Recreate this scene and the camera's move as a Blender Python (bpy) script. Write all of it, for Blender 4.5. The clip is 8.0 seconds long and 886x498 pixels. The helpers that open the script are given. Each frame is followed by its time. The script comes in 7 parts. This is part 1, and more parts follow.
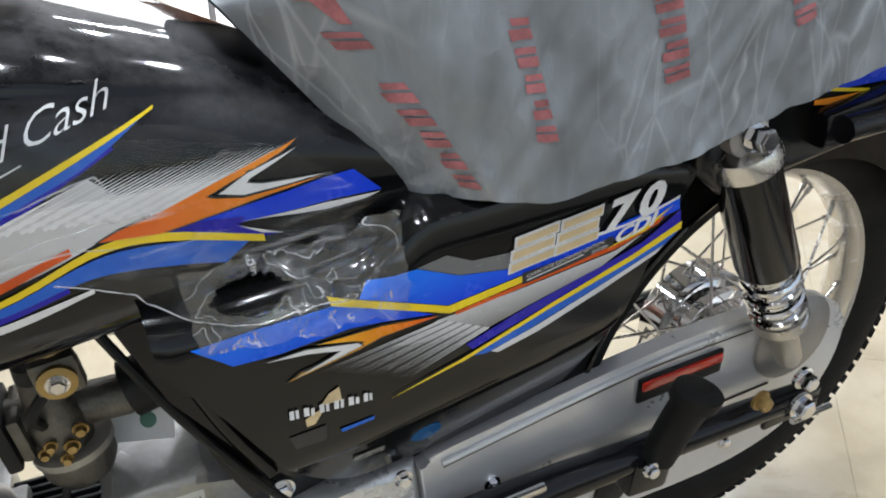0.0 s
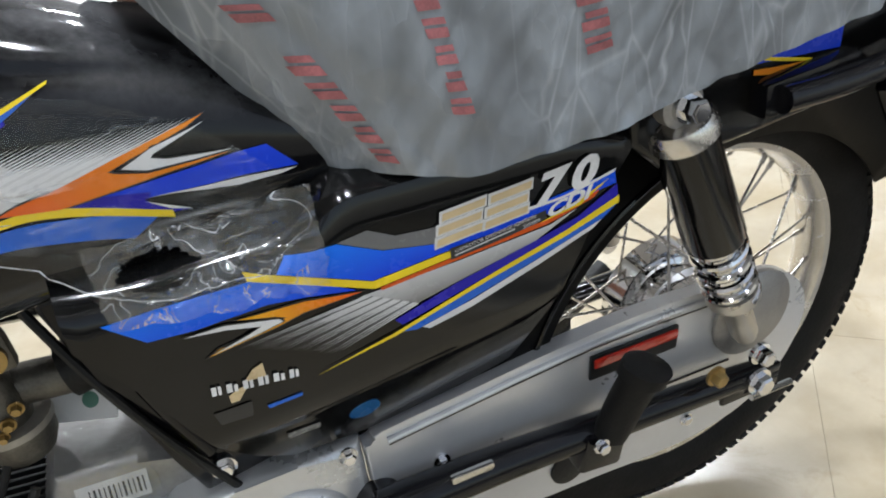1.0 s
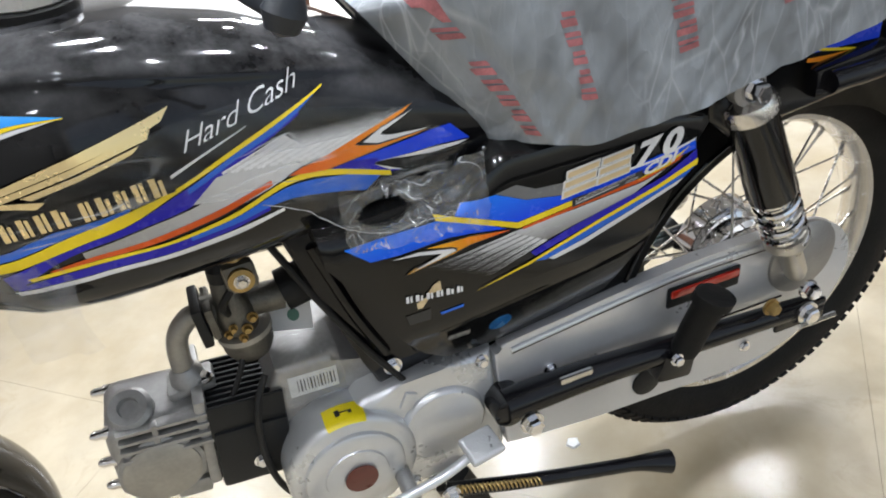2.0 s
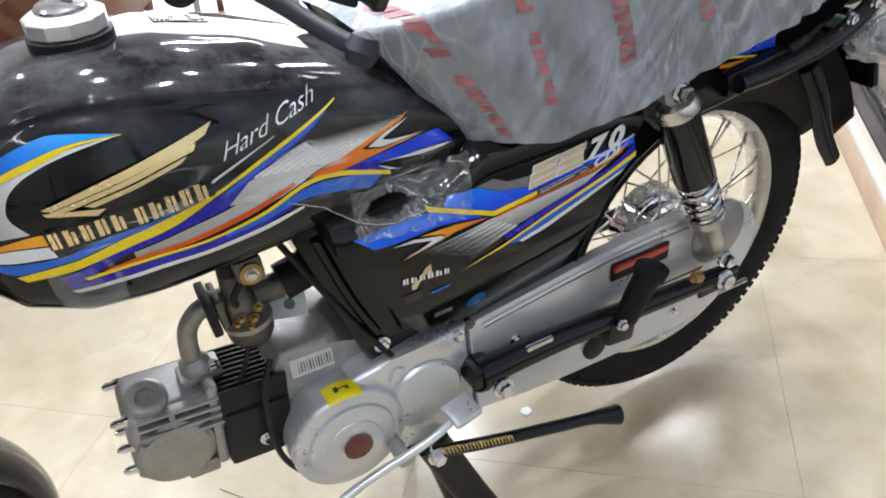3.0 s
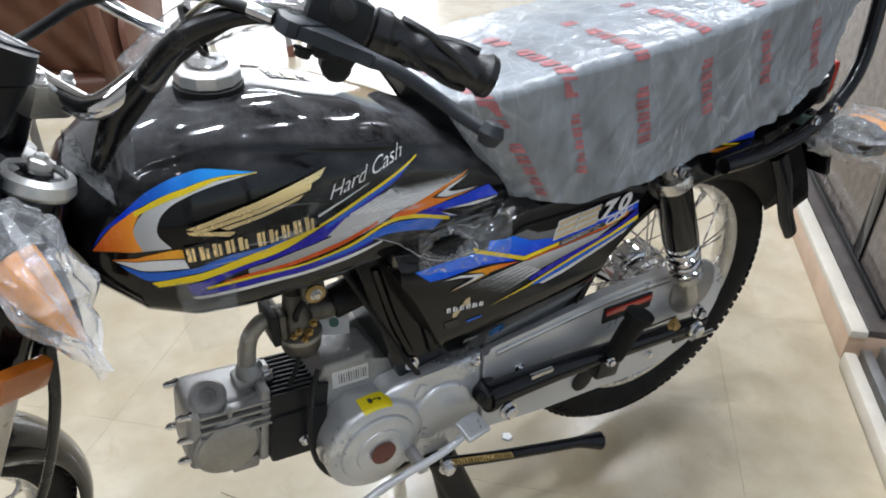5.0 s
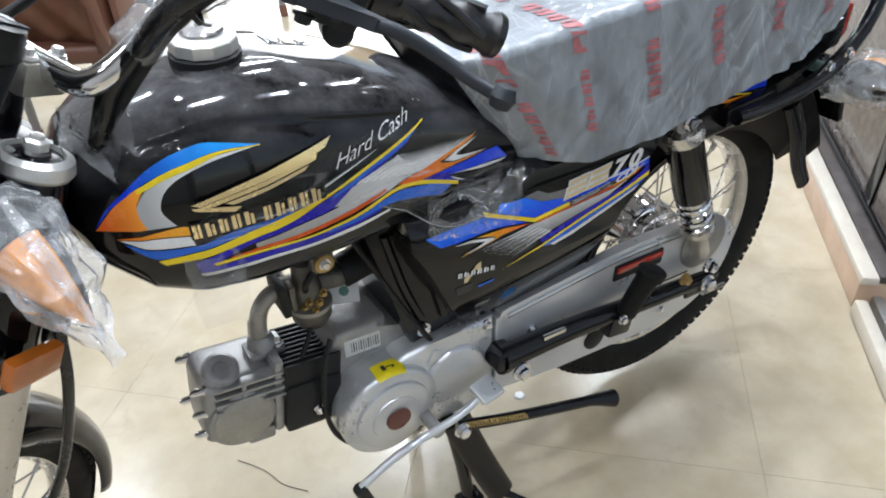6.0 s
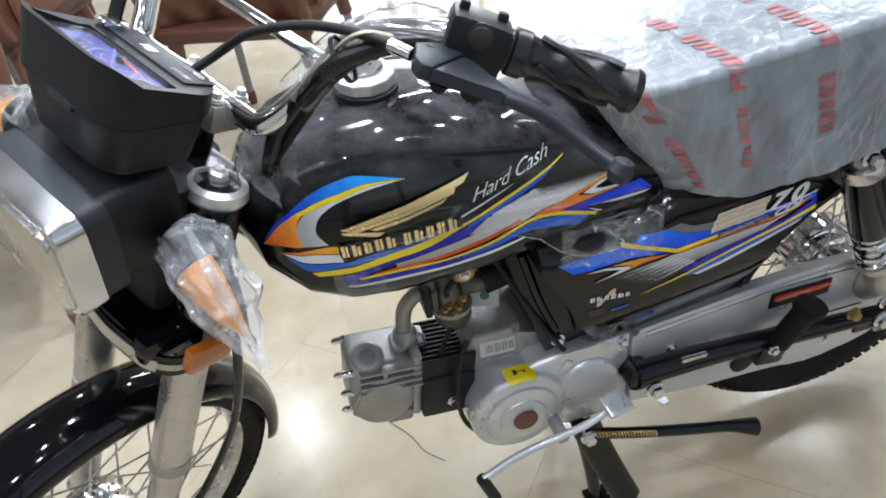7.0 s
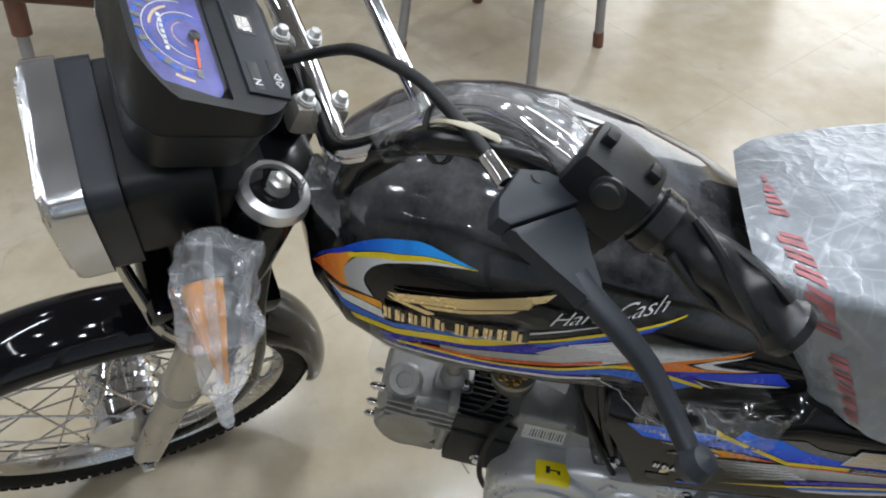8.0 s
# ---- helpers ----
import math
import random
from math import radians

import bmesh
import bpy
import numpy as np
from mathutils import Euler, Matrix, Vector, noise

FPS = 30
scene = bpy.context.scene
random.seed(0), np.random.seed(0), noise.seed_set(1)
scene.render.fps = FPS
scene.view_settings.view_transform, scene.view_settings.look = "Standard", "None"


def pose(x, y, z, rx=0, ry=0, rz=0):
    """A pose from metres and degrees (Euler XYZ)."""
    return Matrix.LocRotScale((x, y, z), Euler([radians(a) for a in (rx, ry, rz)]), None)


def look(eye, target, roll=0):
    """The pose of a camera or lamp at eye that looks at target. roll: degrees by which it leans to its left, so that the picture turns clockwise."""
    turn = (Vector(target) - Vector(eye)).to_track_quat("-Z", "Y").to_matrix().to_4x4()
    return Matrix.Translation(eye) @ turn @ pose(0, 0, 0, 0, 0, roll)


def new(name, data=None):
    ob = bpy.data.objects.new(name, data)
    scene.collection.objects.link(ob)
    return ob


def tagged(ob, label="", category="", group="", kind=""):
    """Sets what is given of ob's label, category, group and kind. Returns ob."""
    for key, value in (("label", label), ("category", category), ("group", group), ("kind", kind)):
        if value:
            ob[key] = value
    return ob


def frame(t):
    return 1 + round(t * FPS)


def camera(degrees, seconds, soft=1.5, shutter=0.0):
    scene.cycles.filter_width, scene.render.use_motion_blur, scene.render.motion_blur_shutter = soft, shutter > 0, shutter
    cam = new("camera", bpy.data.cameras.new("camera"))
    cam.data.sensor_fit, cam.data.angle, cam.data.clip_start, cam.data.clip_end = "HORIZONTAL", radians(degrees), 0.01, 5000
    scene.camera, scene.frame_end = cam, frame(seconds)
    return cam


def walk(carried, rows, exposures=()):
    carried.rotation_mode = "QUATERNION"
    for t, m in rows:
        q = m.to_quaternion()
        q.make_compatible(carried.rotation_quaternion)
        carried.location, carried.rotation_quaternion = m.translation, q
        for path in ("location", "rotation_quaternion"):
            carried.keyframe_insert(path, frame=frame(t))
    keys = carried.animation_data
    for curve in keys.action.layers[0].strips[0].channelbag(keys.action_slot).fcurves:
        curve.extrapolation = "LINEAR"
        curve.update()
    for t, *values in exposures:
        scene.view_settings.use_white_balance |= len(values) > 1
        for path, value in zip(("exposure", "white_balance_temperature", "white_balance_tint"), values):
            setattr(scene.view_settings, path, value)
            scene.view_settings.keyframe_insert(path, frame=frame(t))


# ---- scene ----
cam = camera(63.9, 8.0, 1.9)
PATH = [
    (0, (0.086, -0.462, 0.843), (0.741, 1.114, -0.199), -6.1),
    (0.5, (0.128, -0.484, 0.829), (0.791, 1.077, -0.231), -6.9),
    (1, (0.133, -0.488, 0.83), (0.754, 1.084, -0.239), -7.4),
    (1.5, (0.104, -0.512, 0.844), (0.632, 1.09, -0.23), -9.0),
    (2, (0.01, -0.599, 0.916), (0.492, 0.981, -0.211), -10.0),
    (2.2, (-0.024, -0.614, 0.952), (0.51, 0.937, -0.192), -10.3),
    (3.3, (-0.093, -0.651, 0.979), (0.624, 0.812, -0.18), -7.4),
    (3.5, (-0.105, -0.654, 0.991), (0.61, 0.834, -0.139), -7.1),
    (4, (-0.209, -0.686, 1.036), (0.645, 0.766, -0.043), -0.2),
    (4.5, (-0.229, -0.689, 1.053), (0.637, 0.756, -0.024), 0.1),
    (6, (-0.226, -0.662, 1.053), (0.599, 0.714, -0.141), -2.3),
    (6.5, (-0.227, -0.665, 1.067), (0.489, 0.71, -0.197), -6.3),
    (7, (-0.166, -0.67, 1.136), (0.153, 0.843, -0.132), -8.8),
    (7.5, (-0.089, -0.658, 1.189), (-0.147, 0.829, -0.147), -8.9),
    (8, (-0.059, -0.474, 1.174), (-0.223, 0.884, -0.285), 3.0),
]
walk(cam, [(t, look(eye, target, roll)) for t, eye, target, roll in PATH],
     exposures=[(0.0, 0.30, 6400, 9), (1.0, 0.31, 6420, 9), (2.0, 0.41, 6500, 10), (3.5, 0.23, 6330, 10), (4.0, -0.10, 6330, 10), (4.5, -0.14, 6340, 10),
                (6.0, 0.21, 6220, 9), (6.5, 0.21, 6220, 9), (7.0, 0.07, 6220, 8), (7.5, -0.62, 6500, 9), (8.0, -0.52, 6370, 9)])

# ---- world and light ----
world = bpy.data.worlds.new("world")
scene.world = world
world.use_nodes = True
wn = world.node_tree
sky = wn.nodes.new("ShaderNodeTexSky")
sky.sky_type, sky.sun_disc, sky.sun_elevation, sky.sun_rotation = "NISHITA", False, radians(38), radians(20)
wn.links.new(sky.outputs[0], wn.nodes["Background"].inputs[0])
wn.nodes["Background"].inputs[1].default_value = 0.1
scene.view_settings.exposure = 0.0


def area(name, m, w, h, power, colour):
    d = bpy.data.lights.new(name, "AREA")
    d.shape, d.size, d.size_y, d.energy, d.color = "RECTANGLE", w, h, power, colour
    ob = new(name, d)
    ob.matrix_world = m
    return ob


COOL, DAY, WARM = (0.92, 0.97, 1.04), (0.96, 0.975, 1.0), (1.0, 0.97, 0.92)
# lamp added to brighten the far floor, as daylight from an unseen shop front
area("far_floor_light", look((1.6, 6.4, 1.55), (1.2, 0.0, 0.4)), 4.6, 2.4, 180, DAY)

# fill lamp added to brighten the near side, set at an assumed door opening
FILL_POSE = Matrix.Translation((1.3, 0.04, 0)) @ pose(0, 0, 0, 0, 0, 47.1) @ Matrix.Translation((-2.15, -0.58, 1.2)) @ pose(0, 0, 0, 90)
area("near_side_fill", FILL_POSE, 3.4, 2.0, 6, WARM)

# ---- materials ----


def mat(name, colour, rough=0.5, metal=0.0, vary=0.12, scale=30.0, bump=0.0, bscale=200.0, coat=0.0, dust=0.0, spec=0.5):
    """A surface with grain and stains at two scales; dust settles as a pale rough layer in patches."""
    m = bpy.data.materials.new(name)
    m.use_nodes = True
    n, l = m.node_tree.nodes, m.node_tree.links
    p = n["Principled BSDF"]
    p.inputs["Metallic"].default_value = metal
    p.inputs["Coat Weight"].default_value = coat
    p.inputs["Specular IOR Level"].default_value = spec
    p.inputs["Coat Roughness"].default_value = 0.03
    co = n.new("ShaderNodeTexCoord")
    big, fine = n.new("ShaderNodeTexNoise"), n.new("ShaderNodeTexNoise")
    big.inputs["Scale"].default_value, big.inputs["Detail"].default_value = scale, 5
    fine.inputs["Scale"].default_value, fine.inputs["Detail"].default_value = scale * 9, 3
    l.new(co.outputs["Object"], big.inputs["Vector"])
    l.new(co.outputs["Object"], fine.inputs["Vector"])
    add = n.new("ShaderNodeMath")
    add.operation = "MULTIPLY_ADD"
    add.inputs[1].default_value = 0.4
    l.new(fine.outputs[0], add.inputs[0])
    l.new(big.outputs[0], add.inputs[2])
    ramp = n.new("ShaderNodeMapRange")
    ramp.inputs["From Min"].default_value, ramp.inputs["From Max"].default_value = 0.45, 0.95
    ramp.inputs["To Min"].default_value, ramp.inputs["To Max"].default_value = 1 - vary, 1 + vary
    l.new(add.outputs[0], ramp.inputs["Value"])
    tint = n.new("ShaderNodeMix")
    tint.data_type, tint.blend_type = "RGBA", "MULTIPLY"
    tint.inputs["Factor"].default_value = 1.0
    tint.inputs["A"].default_value = (*colour, 1)
    l.new(ramp.outputs[0], tint.inputs["B"])
    out = tint.outputs["Result"]
    rr = n.new("ShaderNodeMapRange")
    rr.inputs["From Min"].default_value, rr.inputs["From Max"].default_value = 0.45, 0.95
    rr.inputs["To Min"].default_value, rr.inputs["To Max"].default_value = max(0.02, rough * 0.8), min(1.0, rough * 1.25)
    l.new(add.outputs[0], rr.inputs["Value"])
    rough_out = rr.outputs[0]
    if dust:
        cloud = n.new("ShaderNodeTexNoise")
        cloud.inputs["Scale"].default_value, cloud.inputs["Detail"].default_value, cloud.inputs["Roughness"].default_value = 14, 9, 0.65
        l.new(co.outputs["Object"], cloud.inputs["Vector"])
        geo = n.new("ShaderNodeNewGeometry")
        up = n.new("ShaderNodeSeparateXYZ")
        l.new(geo.outputs["Normal"], up.inputs[0])
        lie = n.new("ShaderNodeMapRange")
        lie.inputs["From Min"].default_value, lie.inputs["From Max"].default_value = 0.25, 0.9
        l.new(up.outputs["Z"], lie.inputs["Value"])
        cut = n.new("ShaderNodeMapRange")
        cut.inputs["From Min"].default_value, cut.inputs["From Max"].default_value = 0.36, 0.7
        l.new(cloud.outputs[0], cut.inputs["Value"])
        mul = n.new("ShaderNodeMath")
        mul.operation = "MULTIPLY"
        l.new(lie.outputs[0], mul.inputs[0])
        l.new(cut.outputs[0], mul.inputs[1])
        mul2 = n.new("ShaderNodeMath")
        mul2.operation, mul2.inputs[1].default_value = "MULTIPLY", dust
        l.new(mul.outputs[0], mul2.inputs[0])
        dm = n.new("ShaderNodeMix")
        dm.data_type = "RGBA"
        dm.inputs["B"].default_value = (0.27, 0.27, 0.28, 1)
        l.new(mul2.outputs[0], dm.inputs["Factor"])
        l.new(out, dm.inputs["A"])
        out = dm.outputs["Result"]
    l.new(out, p.inputs["Base Color"])
    l.new(rough_out, p.inputs["Roughness"])
    if bump:
        tex = n.new("ShaderNodeTexNoise")
        tex.inputs["Scale"].default_value, tex.inputs["Detail"].default_value = bscale, 4
        l.new(co.outputs["Object"], tex.inputs["Vector"])
        b = n.new("ShaderNodeBump")
        b.inputs["Strength"].default_value, b.inputs["Distance"].default_value = bump, 0.002
        l.new(tex.outputs[0], b.inputs["Height"])
        l.new(b.outputs[0], p.inputs["Normal"])
    return m


def gradient(name, a, b, axis, lo, hi, rough=0.25):
    """A printed fade from one colour to another along x or z."""
    m = mat(name, a, rough, vary=0.05, spec=0.3)
    n, l = m.node_tree.nodes, m.node_tree.links
    co, sep, mr, mix = n.new("ShaderNodeTexCoord"), n.new("ShaderNodeSeparateXYZ"), n.new("ShaderNodeMapRange"), n.new("ShaderNodeMix")
    mix.data_type = "RGBA"
    mix.inputs["A"].default_value, mix.inputs["B"].default_value = (*a, 1), (*b, 1)
    mr.inputs["From Min"].default_value, mr.inputs["From Max"].default_value = lo, hi
    l.new(co.outputs["Object"], sep.inputs[0])
    l.new(sep.outputs[axis], mr.inputs["Value"])
    l.new(mr.outputs[0], mix.inputs["Factor"])
    l.new(mix.outputs["Result"], n["Principled BSDF"].inputs["Base Color"])
    return m


def clear_film(name, fog, colour, rough, bump, scale, shine=0.07, edge=0.12, crease=0.0):
    """Thin crumpled plastic: mostly see-through, with gloss and a milky share; crease paints highlights in as pale
    lines.
    """
    m = bpy.data.materials.new(name)
    m.use_nodes = True
    n, l = m.node_tree.nodes, m.node_tree.links
    p = n["Principled BSDF"]
    p.inputs["Base Color"].default_value = (*colour, 1)
    p.inputs["Roughness"].default_value = rough
    see, gloss, mix, mix2 = n.new("ShaderNodeBsdfTransparent"), n.new("ShaderNodeBsdfGlossy"), n.new("ShaderNodeMixShader"), n.new("ShaderNodeMixShader")
    gloss.inputs["Roughness"].default_value = 0.09
    co, tex, b = n.new("ShaderNodeTexCoord"), n.new("ShaderNodeTexNoise"), n.new("ShaderNodeBump")
    tex.inputs["Scale"].default_value, tex.inputs["Detail"].default_value, tex.inputs["Distortion"].default_value = scale, 6, 1.2
    b.inputs["Strength"].default_value, b.inputs["Distance"].default_value = bump, 0.004
    l.new(co.outputs["Object"], tex.inputs["Vector"])
    half, ridge, steep = n.new("ShaderNodeMath"), n.new("ShaderNodeMath"), n.new("ShaderNodeMath")
    half.operation, half.inputs[1].default_value = "SUBTRACT", 0.5
    ridge.operation = "ABSOLUTE"
    steep.operation, steep.inputs[1].default_value = "POWER", 0.7
    l.new(tex.outputs[0], half.inputs[0])
    l.new(half.outputs[0], ridge.inputs[0])
    l.new(ridge.outputs[0], steep.inputs[0])
    tex.inputs["Detail"].default_value, tex.inputs["Roughness"].default_value = 3, 0.45
    l.new(steep.outputs[0], b.inputs["Height"])
    for node in (p, gloss):
        l.new(b.outputs[0], node.inputs["Normal"])
    fogr = n.new("ShaderNodeMapRange")
    fogr.inputs["From Min"].default_value, fogr.inputs["From Max"].default_value = 0.0, 0.25
    fogr.inputs["To Min"].default_value, fogr.inputs["To Max"].default_value = min(1.0, fog * 1.6), fog * 0.75
    l.new(ridge.outputs[0], fogr.inputs["Value"])
    # milky lines along the folds, painted in for the film's highlights
    fold, most = n.new("ShaderNodeMapRange"), n.new("ShaderNodeMath")
    fold.inputs["From Min"].default_value, fold.inputs["From Max"].default_value = 0.0, 0.014
    fold.inputs["To Min"].default_value, fold.inputs["To Max"].default_value = crease, 0.0
    l.new(ridge.outputs[0], fold.inputs["Value"])
    most.operation = "MAXIMUM"
    l.new(fogr.outputs[0], most.inputs[0])
    l.new(fold.outputs[0], most.inputs[1])
    l.new(most.outputs[0], mix.inputs[0])
    l.new(see.outputs[0], mix.inputs[1])
    l.new(p.outputs[0], mix.inputs[2])
    fres = n.new("ShaderNodeLayerWeight")
    fres.inputs["Blend"].default_value = edge
    l.new(b.outputs[0], fres.inputs["Normal"])
    more = n.new("ShaderNodeMath")
    more.operation, more.inputs[1].default_value = "ADD", shine
    l.new(fres.outputs["Fresnel"], more.inputs[0])
    l.new(more.outputs[0], mix2.inputs[0])
    l.new(mix.outputs[0], mix2.inputs[1])
    l.new(gloss.outputs[0], mix2.inputs[2])
    l.new(mix2.outputs[0], n["Material Output"].inputs["Surface"])
    return m


def stretched_film(name):
    """Thin clear film pulled tight: nearly invisible, with gloss; wrinkle highlights are painted in as fine pale pleats
    along the pull.
    """
    m = bpy.data.materials.new(name)
    m.use_nodes = True
    n, l = m.node_tree.nodes, m.node_tree.links
    p = n["Principled BSDF"]
    p.inputs["Base Color"].default_value, p.inputs["Roughness"].default_value = (0.80, 0.82, 0.84, 1), 0.25
    see, gloss, mix, mix2 = n.new("ShaderNodeBsdfTransparent"), n.new("ShaderNodeBsdfGlossy"), n.new("ShaderNodeMixShader"), n.new("ShaderNodeMixShader")
    gloss.inputs["Roughness"].default_value = 0.12
    co, b, last = n.new("ShaderNodeTexCoord"), n.new("ShaderNodeBump"), None
    for turn, size, wide, most in ((14, 16.0, 0.011, 0.48), (24, 24.0, 0.016, 0.32), (4, 9.0, 0.008, 0.52)):
        mp, t, m1, m2, cr = n.new("ShaderNodeMapping"), n.new("ShaderNodeTexNoise"), n.new("ShaderNodeMath"), n.new("ShaderNodeMath"), n.new("ShaderNodeMapRange")
        mp.inputs["Rotation"].default_value, mp.inputs["Scale"].default_value = (0, radians(-turn), 0), (0.16, 0.6, 1.6)
        t.inputs["Scale"].default_value, t.inputs["Detail"].default_value = size, 2.0
        l.new(co.outputs["Object"], mp.inputs["Vector"])
        l.new(mp.outputs[0], t.inputs["Vector"])
        m1.operation, m1.inputs[1].default_value, m2.operation = "SUBTRACT", 0.5, "ABSOLUTE"
        l.new(t.outputs[0], m1.inputs[0])
        l.new(m1.outputs[0], m2.inputs[0])
        cr.inputs["From Min"].default_value, cr.inputs["From Max"].default_value = 0.0, wide
        cr.inputs["To Min"].default_value, cr.inputs["To Max"].default_value = most, 0.0
        l.new(m2.outputs[0], cr.inputs["Value"])
        if last:
            top = n.new("ShaderNodeMath")
            top.operation = "MAXIMUM"
            l.new(last, top.inputs[0])
            l.new(cr.outputs[0], top.inputs[1])
            last = top.outputs[0]
        else:
            last = cr.outputs[0]
    patch, cut, share, base = n.new("ShaderNodeTexNoise"), n.new("ShaderNodeMapRange"), n.new("ShaderNodeMath"), n.new("ShaderNodeMath")
    patch.inputs["Scale"].default_value = 14.0
    l.new(co.outputs["Object"], patch.inputs["Vector"])
    cut.inputs["From Min"].default_value, cut.inputs["From Max"].default_value = 0.42, 0.68
    l.new(patch.outputs[0], cut.inputs["Value"])
    share.operation = "MULTIPLY"
    l.new(last, share.inputs[0])
    l.new(cut.outputs[0], share.inputs[1])
    base.operation, base.inputs[1].default_value = "ADD", 0.008
    l.new(share.outputs[0], base.inputs[0])
    b.inputs["Strength"].default_value, b.inputs["Distance"].default_value = 0.5, 0.002
    l.new(last, b.inputs["Height"])
    l.new(b.outputs[0], gloss.inputs["Normal"])
    l.new(base.outputs[0], mix.inputs[0])
    l.new(see.outputs[0], mix.inputs[1])
    l.new(p.outputs[0], mix.inputs[2])
    mix2.inputs[0].default_value = 0.022
    l.new(mix.outputs[0], mix2.inputs[1])
    l.new(gloss.outputs[0], mix2.inputs[2])
    l.new(mix2.outputs[0], n["Material Output"].inputs["Surface"])
    return m


def glow(name, colour, strength):
    m = bpy.data.materials.new(name)
    m.use_nodes = True
    p = m.node_tree.nodes["Principled BSDF"]
    p.inputs["Base Color"].default_value = (*colour, 1)
    p.inputs["Emission Color"].default_value = (*colour, 1)
    p.inputs["Emission Strength"].default_value = strength
    return m


def marble(name, base, vein, rough, scale, contrast):
    """Polished marble: clouded ground with thin wandering veins and faint scuffs."""
    m = mat(name, base, rough, vary=0.22, scale=1.6)
    n, l = m.node_tree.nodes, m.node_tree.links
    p = n["Principled BSDF"]
    src = p.inputs["Base Color"].links[0].from_socket
    l.remove(p.inputs["Roughness"].links[0])
    p.inputs["Roughness"].default_value = rough
    co, warp, wave = n.new("ShaderNodeTexCoord"), n.new("ShaderNodeTexNoise"), n.new("ShaderNodeTexNoise")
    where = n.new("ShaderNodeNewGeometry")
    for k in list(l):
        if k.from_socket.name == "Object":
            l.new(where.outputs["Position"], k.to_socket)
    mv = n.new("ShaderNodeVectorMath")
    mv.operation = "ADD"
    l.new(where.outputs["Position"], mv.inputs[0])
    warp.inputs["Scale"].default_value, warp.inputs["Detail"].default_value = scale, 6
    l.new(mv.outputs[0], warp.inputs["Vector"])
    mixv = n.new("ShaderNodeMix")
    mixv.data_type = "RGBA"
    mixv.inputs["Factor"].default_value = 0.35
    l.new(mv.outputs[0], mixv.inputs["A"])
    l.new(warp.outputs["Color"], mixv.inputs["B"])
    wave.inputs["Scale"].default_value, wave.inputs["Detail"].default_value, wave.inputs["Roughness"].default_value = scale * 1.3, 4, 0.5
    l.new(mixv.outputs["Result"], wave.inputs["Vector"])
    off, dist, thin = n.new("ShaderNodeMath"), n.new("ShaderNodeMath"), n.new("ShaderNodeMapRange")
    off.operation, off.inputs[1].default_value = "SUBTRACT", 0.5
    dist.operation = "ABSOLUTE"
    l.new(wave.outputs[0], off.inputs[0])
    l.new(off.outputs[0], dist.inputs[0])
    thin.inputs["From Min"].default_value, thin.inputs["From Max"].default_value = 0.0, 0.07
    thin.inputs["To Min"].default_value, thin.inputs["To Max"].default_value = contrast, 0.0
    l.new(dist.outputs[0], thin.inputs["Value"])
    cloud = n.new("ShaderNodeMath")
    cloud.operation = "MULTIPLY"
    l.new(thin.outputs[0], cloud.inputs[0])
    l.new(warp.outputs[0], cloud.inputs[1])
    mix = n.new("ShaderNodeMix")
    mix.data_type = "RGBA"
    mix.inputs["B"].default_value = (*vein, 1)
    l.new(cloud.outputs[0], mix.inputs["Factor"])
    l.new(src, mix.inputs["A"])
    stain, soft, brown = n.new("ShaderNodeTexNoise"), n.new("ShaderNodeMapRange"), n.new("ShaderNodeMix")
    stain.inputs["Scale"].default_value, stain.inputs["Detail"].default_value, stain.inputs["Roughness"].default_value = 3.2, 8, 0.62
    l.new(where.outputs["Position"], stain.inputs["Vector"])
    soft.inputs["From Min"].default_value, soft.inputs["From Max"].default_value = 0.40, 0.70
    soft.inputs["To Min"].default_value, soft.inputs["To Max"].default_value = 0.0, 0.75
    l.new(stain.outputs[0], soft.inputs["Value"])
    grime, spots, both = n.new("ShaderNodeTexNoise"), n.new("ShaderNodeMapRange"), n.new("ShaderNodeMath")
    grime.inputs["Scale"].default_value, grime.inputs["Detail"].default_value, grime.inputs["Roughness"].default_value, grime.inputs["Distortion"].default_value = 11.0, 10, 0.72, 0.8
    l.new(where.outputs["Position"], grime.inputs["Vector"])
    spots.inputs["From Min"].default_value, spots.inputs["From Max"].default_value = 0.50, 0.78
    spots.inputs["To Min"].default_value, spots.inputs["To Max"].default_value = 0.0, 0.8
    l.new(grime.outputs[0], spots.inputs["Value"])
    both.operation = "MAXIMUM"
    l.new(soft.outputs[0], both.inputs[0])
    l.new(spots.outputs[0], both.inputs[1])
    brown.data_type = "RGBA"
    brown.inputs["B"].default_value = (base[0] * 0.72, base[1] * 0.66, base[2] * 0.54, 1)
    l.new(both.outputs[0], brown.inputs["Factor"])
    l.new(mix.outputs["Result"], brown.inputs["A"])
    l.new(brown.outputs["Result"], p.inputs["Base Color"])
    return m


M_PAINT = mat("black_paint", (0.003, 0.003, 0.0035), 0.07, vary=0.2, scale=8, dust=0.42, spec=0.36)
M_FENDER = mat("black_fender_paint", (0.003, 0.003, 0.004), 0.06, vary=0.2, scale=8, spec=0.4)
M_GUARD = mat("dull_black_guard", (0.004, 0.004, 0.004), 0.35, vary=0.3, scale=12, spec=0.08)
M_SLEEVE = mat("glossy_black_sleeve", (0.006, 0.006, 0.006), 0.24, vary=0.2, scale=40, bump=0.3, bscale=120, spec=0.45)
M_COVER = mat("black_side_cover", (0.004, 0.004, 0.004), 0.10, vary=0.2, scale=10, dust=0.015, spec=0.36)
M_FRAME = mat("black_frame_enamel", (0.004, 0.004, 0.005), 0.12, vary=0.25, scale=25, dust=0.015, spec=0.32)
